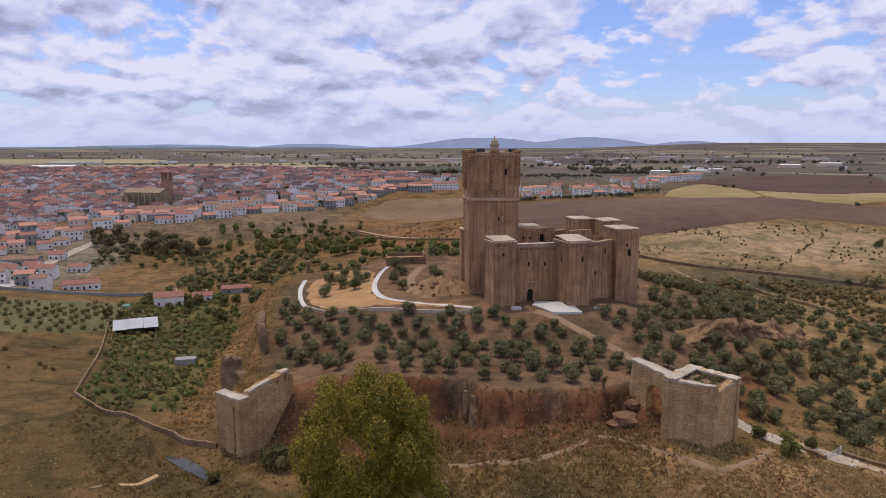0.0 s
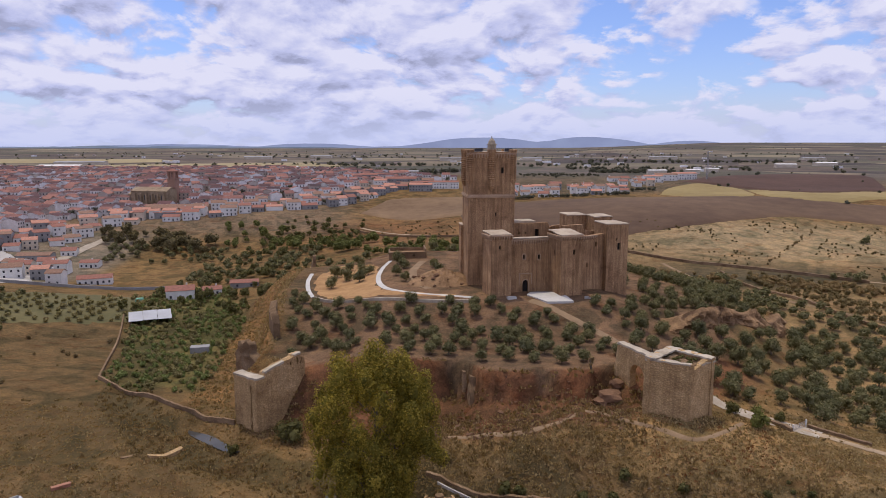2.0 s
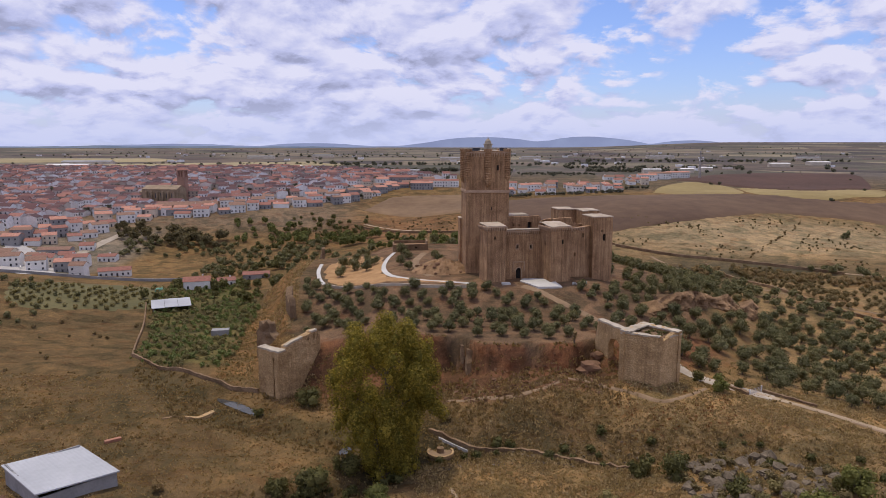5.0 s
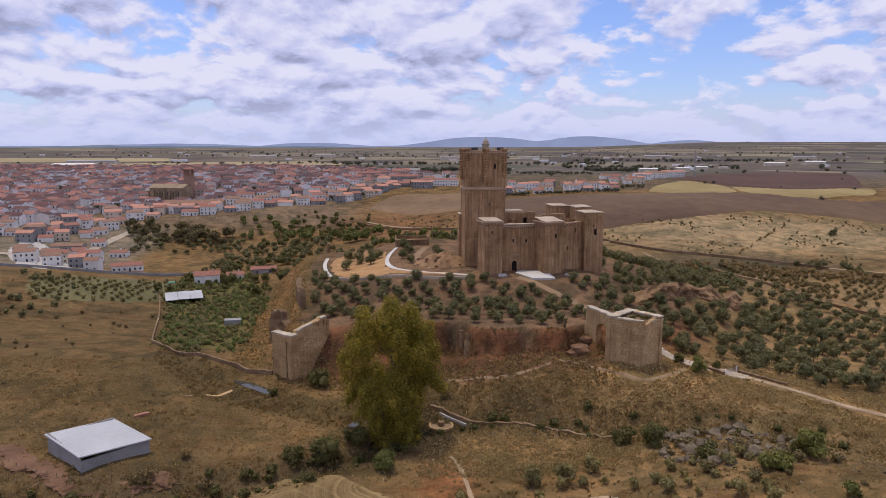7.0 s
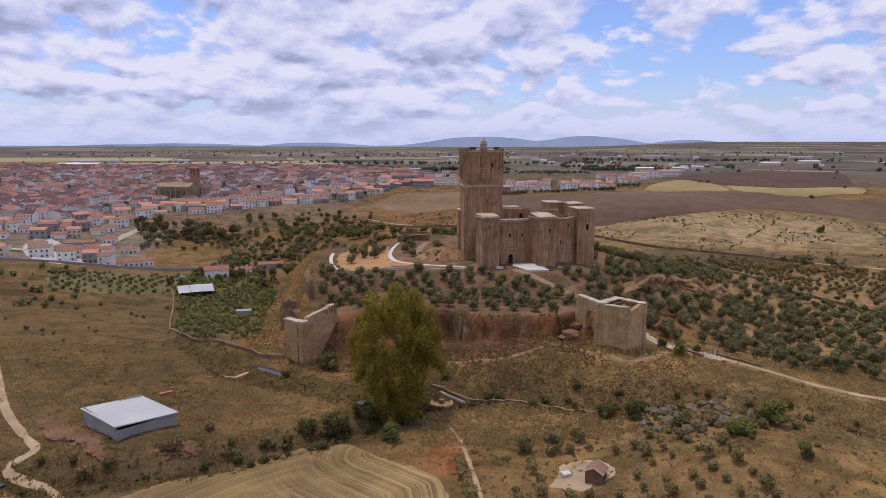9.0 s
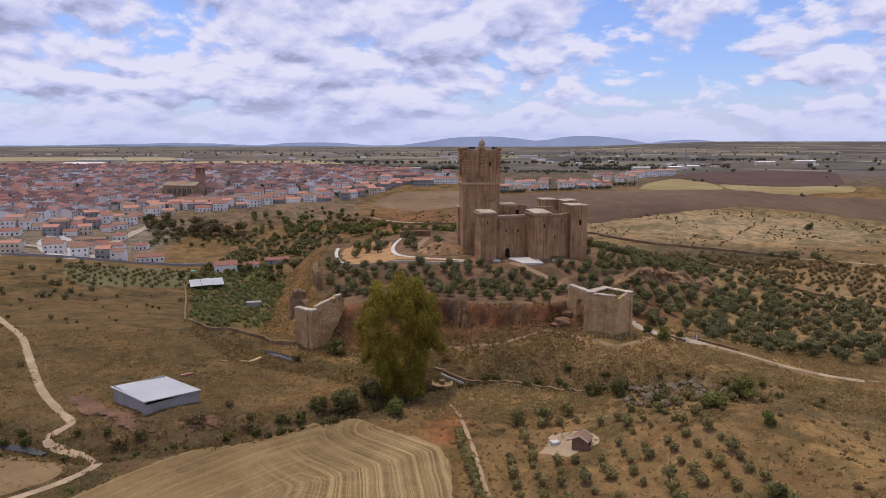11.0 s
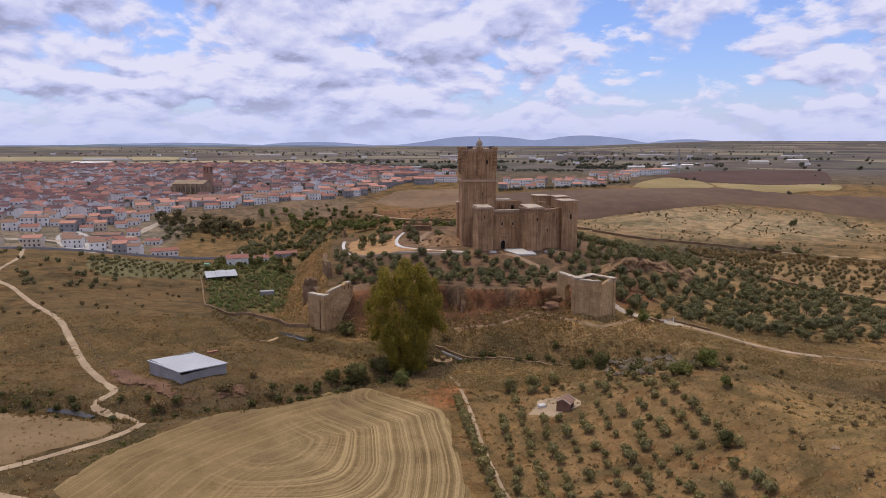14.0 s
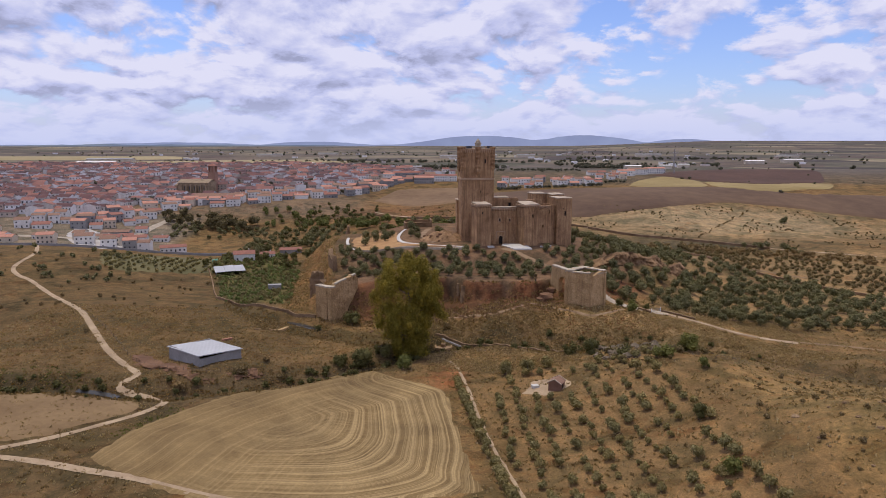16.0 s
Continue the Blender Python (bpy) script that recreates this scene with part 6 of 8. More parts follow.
def build_gate():
    zb = -19.0
    gate = thing("gate_tower", "square ruined gate tower of pale rubble with grassy top", "tower")
    # corners in plan: near, right, rear, left
    near, right, rear, left = Vector((45.7, -87.6)), Vector((52.7, -83.3)), Vector((45.2, -74.9)), Vector((37.0, -82.6))
    thick, seed = 1.3, 71

    def face(a, b, z1, dips=()):
        """One wall of the tower, its outer side on the line from a to b."""
        bm = bmesh.new()
        ln = (b - a).length
        u = (b - a) / ln
        top = worn_top(ln, z1, 0.3, 0.7, seed + a.x)
        top = [(s, z - sum(h * max(0.0, 1 - abs(s - c) / w) for c, w, h in dips)) for s, z in top]
        panel(bm, (a.x, a.y, 0), (u.x, u.y), (-u.y, u.x), [(0, zb), (ln, zb)] + top, [], thick)
        cut_fine(bm, 1.3)
        for v in bm.verts:
            v.co += noise.noise_vector(v.co * 0.7 + Vector((4, 2.8, 3.1))) * 0.14
        return part("tower_wall", bm, M["gate"], gate)

    face(left, near, -2.2)
    face(near, right, -2.2, ((1.6, 1.0, 1.6), (3.0, 1.4, 0.9)))
    face(right, rear, -1.7)
    face(rear, left, -1.7)
    mid = (near + right + rear + left) / 4
    ring = lambda k: [tuple(mid + (p - mid) * k) for p in (near, right, rear, left)]
    bm = bmesh.new()
    prism(bm, ring(1.045), zb, zb + 3.2, 0.985)
    cut_fine(bm, 2.0)
    rough_up(bm, 0.1, 8, 0.7)
    part("plinth", bm, M["gate"], gate, "worn stone footing")
    bm = bmesh.new()
    prism(bm, ring(0.80), -6, -2.75)
    cut_fine(bm, 0.8)
    for v in bm.verts:
        if v.co.z > -4:
            v.co.z += 0.7 * noise.noise(v.co * 0.45) + 0.25 * noise.noise(v.co * 1.7)
    part("rubble_fill", bm, M["rubble"], gate, "sunken rubble and weeds inside the top")
    for a, b, w, z in ((left, near, 1.3, -2.2), (rear, left, 2.6, -1.7), (right, rear, 2.0, -1.7), (near, right, 0.7, -2.55)):
        bm = bmesh.new()
        ln = (b - a).length
        box(bm, 0.0 if w > 1 else 3.6, ln, -0.14, w, z - 0.25, z + 0.12)
        cut_fine(bm, 0.6)
        rough_up(bm, 0.22, w, 0.9)
        cp = part("coping", bm, M["cap"], gate, "bright lime capping")
        cp.matrix_basis = pose(a.x, a.y, 0, 0, 0, math.degrees(math.atan2(b.y - a.y, b.x - a.x)))
    rng = random.Random(3)
    v, f = crown_data(rng, [(mid.x + rng.uniform(-2.6, 3.4), mid.y + rng.uniform(-3.4, 3), -2.4, 0.55, 0.6) for _ in range(12)], 420, 0.18)
    raw("weeds", v, f, M["shrub"], gate, "green weeds on the tower top", "", "stuff")
    # arched wall running back from the tower
    a, b = Vector((38.7, -81.2)), Vector((34.0, -69.4))
    bm = bmesh.new()
    ln = (b - a).length
    out = [(0, zb), (ln, zb + 5.5), (ln + 0.5, -8.5), (ln - 0.2, -5.0), (ln - 0.5, -2.9)] + [(ln * (1 - i / 10) * 0.96, -2.3 + 0.3 * noise.noise(Vector((i * 0.8, 2, 0)))) for i in range(1, 11)]
    panel(bm, (0, 0, 0), (1, 0), (0, -1), out, [arch(4.4, -15.0, 5.4, 9.4, 10)], 1.8)
    cut_fine(bm, 1.6)
    rough_up(bm, 0.14, 6, 0.7)
    aw = part("arch_wall", bm, M["gate"], gate, "thick wall pierced by a round arch")
    aw.matrix_basis = pose(a.x, a.y, 0, 0, 0, math.degrees(math.atan2(b.y - a.y, b.x - a.x)))
    bm = bmesh.new()
    box(bm, 0.4, ln * 0.95, -1.9, 0.12, -2.5, -2.05)
    cut_fine(bm, 1.0)
    rough_up(bm, 0.18, 2, 0.7)
    part("coping", bm, M["cap"], aw, "bright lime capping")


def build_left_wall():
    zb = -29.0
    corner, end, side = Vector((-53.8, -72.2)), Vector((-44.6, -59.8)), Vector((-60.2, -66.4))
    k = math.degrees(math.atan2(end.y - corner.y, end.x - corner.x))
    ob = thing("ruined_wall", "tall fragment of ruined town wall with lime capping", "wall", (corner.x, corner.y, 0), k)
    ln, wd = (end - corner).length, (side - corner).length
    # x runs along the long face, y back along the end face
    bm = bmesh.new()
    top = [(ln, -14.0), (ln + 0.3, -11.2), (ln - 0.2, -8.9), (ln - 1.0, -8.7), (ln - 1.1, -7.5), (ln - 3.4, -7.8), (ln - 3.6, -8.2), (9.0, -8.5), (6.0, -9.0), (2.6, -9.8), (2.4, -10.9), (0, -10.9)]
    panel(bm, (0, 0, 0), (1, 0), (0, 1), [(0, zb), (ln, zb + 6)] + top, [opening(ln - 2.3, -10.2, 0.5, 1.7), opening(ln - 1.1, -10.4, 0.4, 1.6), opening(ln - 4.6, -10.0, 0.5, 0.9)], 2.0)
    cut_fine(bm, 1.1)
    rough_up(bm, 0.24, 7, 0.7)
    part("long_wall", bm, M["gate"], ob, "long rubble face with eroded stones")
    bm = bmesh.new()
    panel(bm, (-0.1, wd, 0), (0, -1), (1, 0), [(0, zb), (wd - 0.05, zb), (wd - 0.05, -10.9), (3.2, -10.8), (1.2, -10.9), (0, -11.2)], [[(wd - 2.5, -27), (wd - 1.6, -27), (wd - 1.75, -21), (wd - 1.7, -13.2), (wd - 2.25, -12.4), (wd - 2.4, -18)]], 2.2)
    cut_fine(bm, 1.1)
    rough_up(bm, 0.2, 9, 0.7)
    part("end_wall", bm, M["gate"], ob, "pale end wall split by a tall crack")
    bm = bmesh.new()
    box(bm, 1.8, 4.6, 1.8, wd - 0.6, zb, -11.6)
    cut_fine(bm, 1.4)
    rough_up(bm, 0.3, 5, 0.6)
    part("core", bm, M["rubble"], ob, "crumbling rubble core")
    for x0, x1, y0, y1, z, rise in ((-0.3, 2.4, -0.2, wd + 0.1, -10.85, 0.0), (2.6, 8.6, -0.15, 0.9, -9.75, 0.2), (ln - 3.4, ln - 1.2, -0.15, 0.9, -7.75, 0.1)):
        bm = bmesh.new()
        box(bm, x0, x1, y0, y1, z - 0.3, z + 0.22)
        cut_fine(bm, 0.8)
        for v in bm.verts:
            v.co.z += rise * (v.co.x - x0)
        rough_up(bm, 0.2, x0, 0.6)
        part("coping", bm, M["cap"], ob, "bright lime capping")
    # a second fragment, further back on the slope
    a, b = Vector((-68.5, -41.0)), Vector((-61.5, -46.5))
    ob = thing("wall_fragment", "dark broken stub of the old town wall", "wall", (a.x, a.y, 0), math.degrees(math.atan2(b.y - a.y, b.x - a.x)))
    bm = bmesh.new()
    ln = (b - a).length
    panel(bm, (0, 0, 0), (1, 0), (0, 1), [(0, -26), (ln + 5, -22), (ln + 4.5, -17.5), (ln + 2, -15.6), (ln, -14.4), (ln - 1.6, -12.8), (ln - 2.2, -10.4), (ln - 3.0, -9.6), (4.2, -10.6), (3.2, -9.9), (1.6, -10.2), (1.2, -12.2), (0.3, -13.6)], [], 2.6)
    cut_fine(bm, 0.9)
    rough_up(bm, 0.75, 12, 0.45)
    part("stub", bm, M["rubble"], ob)


def scarp(name, pts, tall, up, label, seed, material):
    """A bitten-off bank of earth: its foot follows the plan points, its top leans back into the slope."""
    line = smooth_line(pts, 0.6)
    rows, vs, fs = 15, [], []
    for i, p in enumerate(line):
        t = (line[min(i + 1, len(line) - 1)] - line[max(i - 1, 0)]).normalized()
        back = Vector((-t.y, t.x, 0))
        ends = min(1.0, i / 10, (len(line) - 1 - i) / 10)
        h = tall * ends * (0.75 + 0.55 * noise.noise(p * 0.11 + Vector((seed, 0, 0))))
        z = zat(p.x, p.y) + up * ends - 1.2
        for k in range(rows):
            f = k / (rows - 1)
            lean = 2.6 * f * f + (5.5 if k == rows - 1 else 0.0)
            q = p + back * lean
            dent = 2.6 * noise.noise(Vector((p.x * 0.2, p.y * 0.2, f * 2.2 + seed))) + 1.6 * noise.noise(Vector((p.x * 0.6, p.y * 0.6, f * 4))) + 0.7 * noise.noise(Vector((p.x * 1.7, p.y * 1.7, f * 9)))
            q = q + back * dent * (0.25 + 0.75 * math.sin(math.pi * min(f * 1.1, 1)))
            zz = z + (h + 1.2) * f + 0.35 * noise.noise(Vector((p.x * 0.7, f * 5, seed)))
            if k == rows - 1:
                zz = min(zz, zat(q.x, q.y) - 0.15)
            vs.append((q.x, q.y, zz))
        if i:
            o = i * rows
            fs += [(o - rows + k, o + k, o + k + 1, o - rows + k + 1) for k in range(rows - 1)]
    return raw(name, vs, fs, material, None, label, "scarp", "structure")


BANK = [(58, -33), (66, -30), (75, -28), (84, -23), (94, -16.5), (103, -9), (110, -1), (115, 8), (117, 18)]


def build_scarp():
    """Broken earth faces and wall stumps along the front of the hill."""
    scarp("earth_scarp", BANK, 6.5, 0.8, "eroded ochre earth bank above the olive grove", 9, M["bank_earth"])
    # a leaning buttress and a thin finger of wall left standing before the earth face
    for x, y, z0, z1, w, d, lean in ((-1.9, -74.6, -19.0, -10.6, 3.4, 2.6, 3.4), (-3.6, -69.6, -15.0, -9.9, 0.9, 1.3, 0.3)):
        bm = bmesh.new()
        box(bm, 0, w, 0, d, z0, z1)
        cut_fine(bm, 0.9)
        for v in bm.verts:
            f = (v.co.z - z0) / (z1 - z0)
            v.co.x = w / 2 + (v.co.x - w / 2) * (0.72 + 0.28 * math.sin(2.6 * f + 0.6))
            v.co.y += lean * f
        rough_up(bm, 0.4, x, 0.6)
        solid("wall_stump", bm, M["rubble"], "leaning stump of a fallen stone wall", "ruin", (x, y, 0), 6)
    rng = random.Random(6)
    for n, (x, y, s, zz) in enumerate(((31.6, -75.8, 2.6, 1.0), (28.6, -77.0, 1.6, 0.4), (33.5, -72.5, 1.8, 1.0), (5, -80, 0.8, 0.1), (-12, -79, 0.9, 0.2), (12, -80, 0.7, 0.1))):
        boulder(x, y, s, M["red_rock"], "rounded red boulder below the gate wall", n, zz)


def boulder(x, y, s, material, label, seed, up=0.0, name="boulder", tall=0.62, detail=2):
    bm = bmesh.new()
    bmesh.ops.create_icosphere(bm, subdivisions=detail, radius=s)
    for v in bm.verts:
        d = noise.noise(v.co * (1.1 / s) + Vector((seed * 2.7, 1, 0))) + 0.4 * noise.noise(v.co * (2.8 / s) + Vector((0, seed, 4)))
        v.co *= 1 + 0.6 * d
        v.co.z *= tall
    return solid(name, bm, material, label, "rock", (x, y, zat(x, y) + up), seed * 37 % 360)


def build_rocks():
    rng = random.Random(15)
    for n in range(210):
        a, q = rng.uniform(0, 6.28), math.sqrt(rng.random())
        x, y = 54 + 15 * q * math.cos(a), -125 + 17 * q * math.sin(a)
        boulder(x, y, 0.35 + 1.45 * rng.random() ** 2.2, M["rock"], "dark weathered boulder on the rocky slope", n, rng.uniform(-0.1, 0.4), tall=0.95, detail=1)
    for n in range(22):
        x, y = 66 + rng.uniform(-7, 16), -214 + rng.uniform(-12, 14)
        boulder(x, y, rng.uniform(0.25, 0.8), M["rubble"], "pale boulder in dry grass", n + 60, 0.0)
    vs, fs = [], []
    for n in range(900):
        x, y = (rng.uniform(-10, 42), -101 + rng.uniform(-9, 3) - 0.25 * abs(rng.gauss(0, 8))) if n < 520 else (rng.uniform(40, 78), rng.uniform(-150, -116))
        s, z = rng.uniform(0.15, 0.55), zat(x, y)
        k = len(vs)
        vs += [(x + s * rng.uniform(-1, 1), y + s * rng.uniform(-1, 1), z + s * rng.uniform(-0.3, 0.9)) for _ in range(4)]
        fs += [(k, k + 1, k + 2), (k, k + 2, k + 3), (k, k + 3, k + 1), (k + 1, k + 3, k + 2)]
    bits, cuts = [], []
    for n in range(1100):
        x, y = rng.uniform(-38, 33), rng.uniform(-87, -73.5)
        s, z = 0.15 + 0.6 * rng.random() ** 3, zat(x, y)
        k = len(bits)
        bits += [(x + s * rng.uniform(-1.3, 1.3), y + s * rng.uniform(-1, 1), z + s * rng.uniform(-0.4, 0.9)) for _ in range(5)]
        cuts += [(k, k + 1, k + 2), (k, k + 2, k + 3), (k, k + 3, k + 1), (k + 1, k + 3, k + 4), (k + 2, k + 4, k + 3), (k + 1, k + 4, k + 2)]
    raw("fallen_stones", bits, cuts, M["red_rock"], None, "fallen stones and clods below the earth face", "stones", "stuff")
    raw("stream_stones", vs, fs, M["rock"], None, "loose pale stones in the stream bed", "stones", "stuff")


def build_reservoir():
    """A low square tank house under a pale sheet-metal roof."""
    x, y, k = -85.1, -133.2, 48.0
    ob = thing("reservoir", "low grey rendered reservoir under a flat white metal roof", "reservoir", (x, y, 0), k)
    w, d, zb, zt = 15.0, 20.0, -28.5, -20.2
    for nm, x0, x1, y0, y1, top in (("front_wall", 0.15, w - 0.15, 0.15, 0.5, -20.75), ("back_wall", 0.15, w - 0.15, d - 0.5, d - 0.15, -20.9), ("side_wall", 0.15, 0.5, 0.5, d - 0.5, -20.1), ("side_wall", w - 0.5, w - 0.15, 0.5, d - 0.5, -21.3)):
        bm = bmesh.new()
        box(bm, x0, x1, y0, y1, zb, top)
        part(nm, bm, M["grey_wall"], ob)
    bm = bmesh.new()
    n = 38
    # ribbed sheet falling gently towards the right and the back
    grid = [[bm.verts.new((-0.3 + (w + 0.6) * i / n, -0.3 + (d + 0.6) * j, -19.5 - 1.0 * i / n - 0.9 * j + 0.035 * (i % 2))) for i in range(n + 1)] for j in (0, 0.5, 1)]
    low = [[bm.verts.new(v.co - Vector((0, 0, 0.28))) for v in r] for r in grid]
    for g, flip in ((grid, False), (low, True)):
        for j in range(2):
            for i in range(n):
                q = (g[j][i], g[j][i + 1], g[j + 1][i + 1], g[j + 1][i])
                bm.faces.new(q[::-1] if flip else q)
    for j in range(2):
        for i in (0, n):
            bm.faces.new((grid[j][i], grid[j + 1][i], low[j + 1][i], low[j][i]))
    for i in range(n):
        for j in (0, 2):
            bm.faces.new((grid[j][i], grid[j][i + 1], low[j][i + 1], low[j][i]))
    part("roof", bm, M["metal_roof"], ob, "ribbed white sheet-metal roof")
    for i in range(6):
        bm = bmesh.new()
        box(bm, 0.2, 0.45, 1 + 3.5 * i, 1.25 + 3.5 * i, -20.5, -19.9)
        part("roof_post", bm, M["steel"], ob)
    scarp("ditch_bank", [(-116, -117), (-112, -122), (-106, -127), (-97, -133), (-87, -138.5), (-78, -137.5), (-70, -133.5), (-63, -129)], 1.7, 0.0, "low broken earth bank below the reservoir", 21, M["red_rock"])


def gable_roof(bm, x0, x1, y0, y1, z, rise, over=0.35, thick=0.14):
    """A pitched roof, ridge along x, with some thickness."""
    ym = (y0 + y1) / 2
    prof = [(y0 - over, z - over * rise / (ym - y0)), (ym, z + rise), (y1 + over, z - over * rise / (ym - y0))]
    up = [[bm.verts.new((x, y, zz + thick)) for y, zz in prof] for x in (x0 - over, x1 + over)]
    lo = [[bm.verts.new((x, y, zz)) for y, zz in prof] for x in (x0 - over, x1 + over)]
    for i in range(2):
        bm.faces.new((up[0][i], up[1][i], up[1][i + 1], up[0][i + 1]))
        bm.faces.new((lo[0][i + 1], lo[1][i + 1], lo[1][i], lo[0][i]))
    for e in (0, 1):
        for i in range(2):
            bm.faces.new((up[e][i], up[e][i + 1], lo[e][i + 1], lo[e][i]))
    for i in (0, 2):
        bm.faces.new((up[0][i], up[1][i], lo[1][i], lo[0][i]))


def gable_walls(bm, x0, x1, y0, y1, z0, z1, rise):
    ym = (y0 + y1) / 2
    ends = [[bm.verts.new((x, y, z)) for y, z in ((y0, z0), (y1, z0), (y1, z1), (ym, z1 + rise), (y0, z1))] for x in (x0, x1)]
    a, b = ends
    bm.faces.new(a[::-1]); bm.faces.new(b)
    for i, j in ((0, 1), (1, 2), (4, 0), (2, 3), (3, 4)):
        bm.faces.new((a[i], a[j], b[j], b[i]))


def build_hut():
    ob = thing("brick_hut", "small brown brick hut with a tiled gable roof", "hut", (23.2, -150.0, zat(23, -149) - 0.2), 62)
    bm = bmesh.new()
    gable_walls(bm, -1.9, 1.9, -1.8, 1.8, -0.6, 2.4, 1.0)
    part("wall", bm, M["dark_brick"], ob)
    bm = bmesh.new()
    gable_roof(bm, -1.9, 1.9, -1.8, 1.8, 2.42, 1.0, 0.3)
    part("roof", bm, M["tile_c"], ob, "weathered tile roof")
    for e in (-2.3, 1.95):
        bm = bmesh.new()
        gable_roof(bm, e + 0.35, e, -1.8, 1.8, 2.50, 1.0, 0.32, 0.2)
        part("verge", bm, M["cap"], ob, "pale mortared verge tiles")
    bm = bmesh.new()
    box(bm, -0.45, 0.45, -1.84, -1.7, 0, 1.9)
    part("door", bm, M["dark"], ob, "dark plank door")
    bm = bmesh.new()
    box(bm, -1, 1.0, -0.8, 0.8, 0, 0.9)
    solid("water_tank", bm, M["white_slab"], "low white tank beside the hut", "tank", (17.5, -147.0, zat(17.5, -147) - 0.1), 20)


def build_sheds():
    g = zat(-131, 45)
    ob = thing("garden_shed", "open garden shed with a pale sheet-metal roof", "shed", (-138.6, 44.5, g), 24)
    for nm, x0, x1, y0, y1 in (("back_wall", 0.3, 15.5, 6.6, 6.9), ("side_wall", 0.3, 0.6, 1.0, 6.6), ("side_wall", 15.2, 15.5, 1.0, 6.6)):
        bm = bmesh.new()
        box(bm, x0, x1, y0, y1, -1, 2.8)
        part(nm, bm, M["grey_wall"], ob)
    for i in range(4):
        bm = bmesh.new()
        box(bm, 0.4 + i * 4.9, 0.65 + i * 4.9, 0.2, 0.45, -1, 2.7)
        part("post", bm, M["steel"], ob)
    bm = bmesh.new()
    for i in range(3):
        for v in box(bm, -0.4 + 5.6 * i, 5.1 + 5.6 * i, -2.5, 8.0, 2.85 + 0.12 * (i % 2), 3.0 + 0.12 * (i % 2)):
            v.co.z += 0.16 * v.co.y - 0.2
    part("roof", bm, M["metal_roof"], ob, "pale corrugated roof")
    bm = bmesh.new()
    prism(bm, [(-2, -1.4), (2, -1.6), (2.3, 1.5), (-1.8, 1.6)], -0.5, 1.8, 0.7)
    solid("shade_tent", bm, M["green_cloth"], "green shade net over a small store", "tent", (-152, 84, zat(-152, 84)), 15)
    bm = bmesh.new()
    box(bm, 0, 6.5, 0, 3.6, -0.5, 2.2)
    solid("garden_store", bm, M["grey_wall"], "small flat grey store in the gardens", "shed", (-98, 2, zat(-98, 2)), 12)
    # square stone building beside the castle
    ob = thing("stone_outbuilding", "low roofless stone outbuilding with small windows", "building", (-31.5, 57, zat(-24, 60) - 0.3), 6)
    bm = bmesh.new()
    panel(bm, (0, 0, 0), (1, 0), (0, 1), [(0, -1), (16, -1), (16, 3.2), (0, 3.0)], [opening(s, 1.4, 0.9, 0.7) for s in (3, 6.5, 10.5)], 0.6)
    box(bm, 0, 0.6, 0.6, 11, -1, 3.0)
    box(bm, 15.4, 16, 0.6, 11, -1, 4.4)
    box(bm, 0.6, 15.4, 10.4, 11, -1, 3.6)
    part("wall", bm, M["rubble"], ob)
    bm = bmesh.new()
    box(bm, 0.6, 15.4, 0.6, 10.4, 1.9, 2.15)
    part("roof", bm, M["castle"], ob, "sunken earthen roof")


def farm_house(x, y, rz, w, d, h, rise, label, wall="white_wall", roof="tile", wins=3, group="", chimney=True, floors=1, name="house"):
    g = min(zat(x + dx, y + dy) for dx, dy in ((-w / 2, 0), (w / 2, 0), (0, -d / 2), (0, d / 2)))
    ob = thing(name, label, "house", (x, y, g), rz, group)
    bm = bmesh.new()
    gable_walls(bm, -w / 2, w / 2, -d / 2, d / 2, -1.2, h, rise)
    part("wall", bm, M[wall], ob)
    bm = bmesh.new()
    gable_roof(bm, -w / 2, w / 2, -d / 2, d / 2, h + 0.02, rise)
    part("roof", bm, M[roof], ob)
    for f in range(floors):
        for i in range(wins):
            wx = -w / 2 + w * (i + 0.5) / wins
            bm = bmesh.new()
            z = 0.9 + f * 2.9
            box(bm, wx - 0.5, wx + 0.5, -d / 2 - 0.05, -d / 2 + 0.15, z, z + 1.3)
            wd = part("window", bm, M["window"], ob)
            bm = bmesh.new()
            box(bm, wx - 0.65, wx + 0.65, -d / 2 - 0.12, -d / 2 - 0.02, z - 0.14, z)
            part("sill", bm, M[wall], wd)
    bm = bmesh.new()
    box(bm, w / 2 - 0.05, w / 2 + 0.06, -0.5, 0.5, -0.2, 2.0)
    part("door", bm, M["dark"], ob)
    if chimney:
        bm = bmesh.new()
        box(bm, w * 0.2, w * 0.2 + 0.7, 0.4, 1.1, h, h + rise + 0.9)
        part("chimney", bm, M[wall], ob)
    return ob


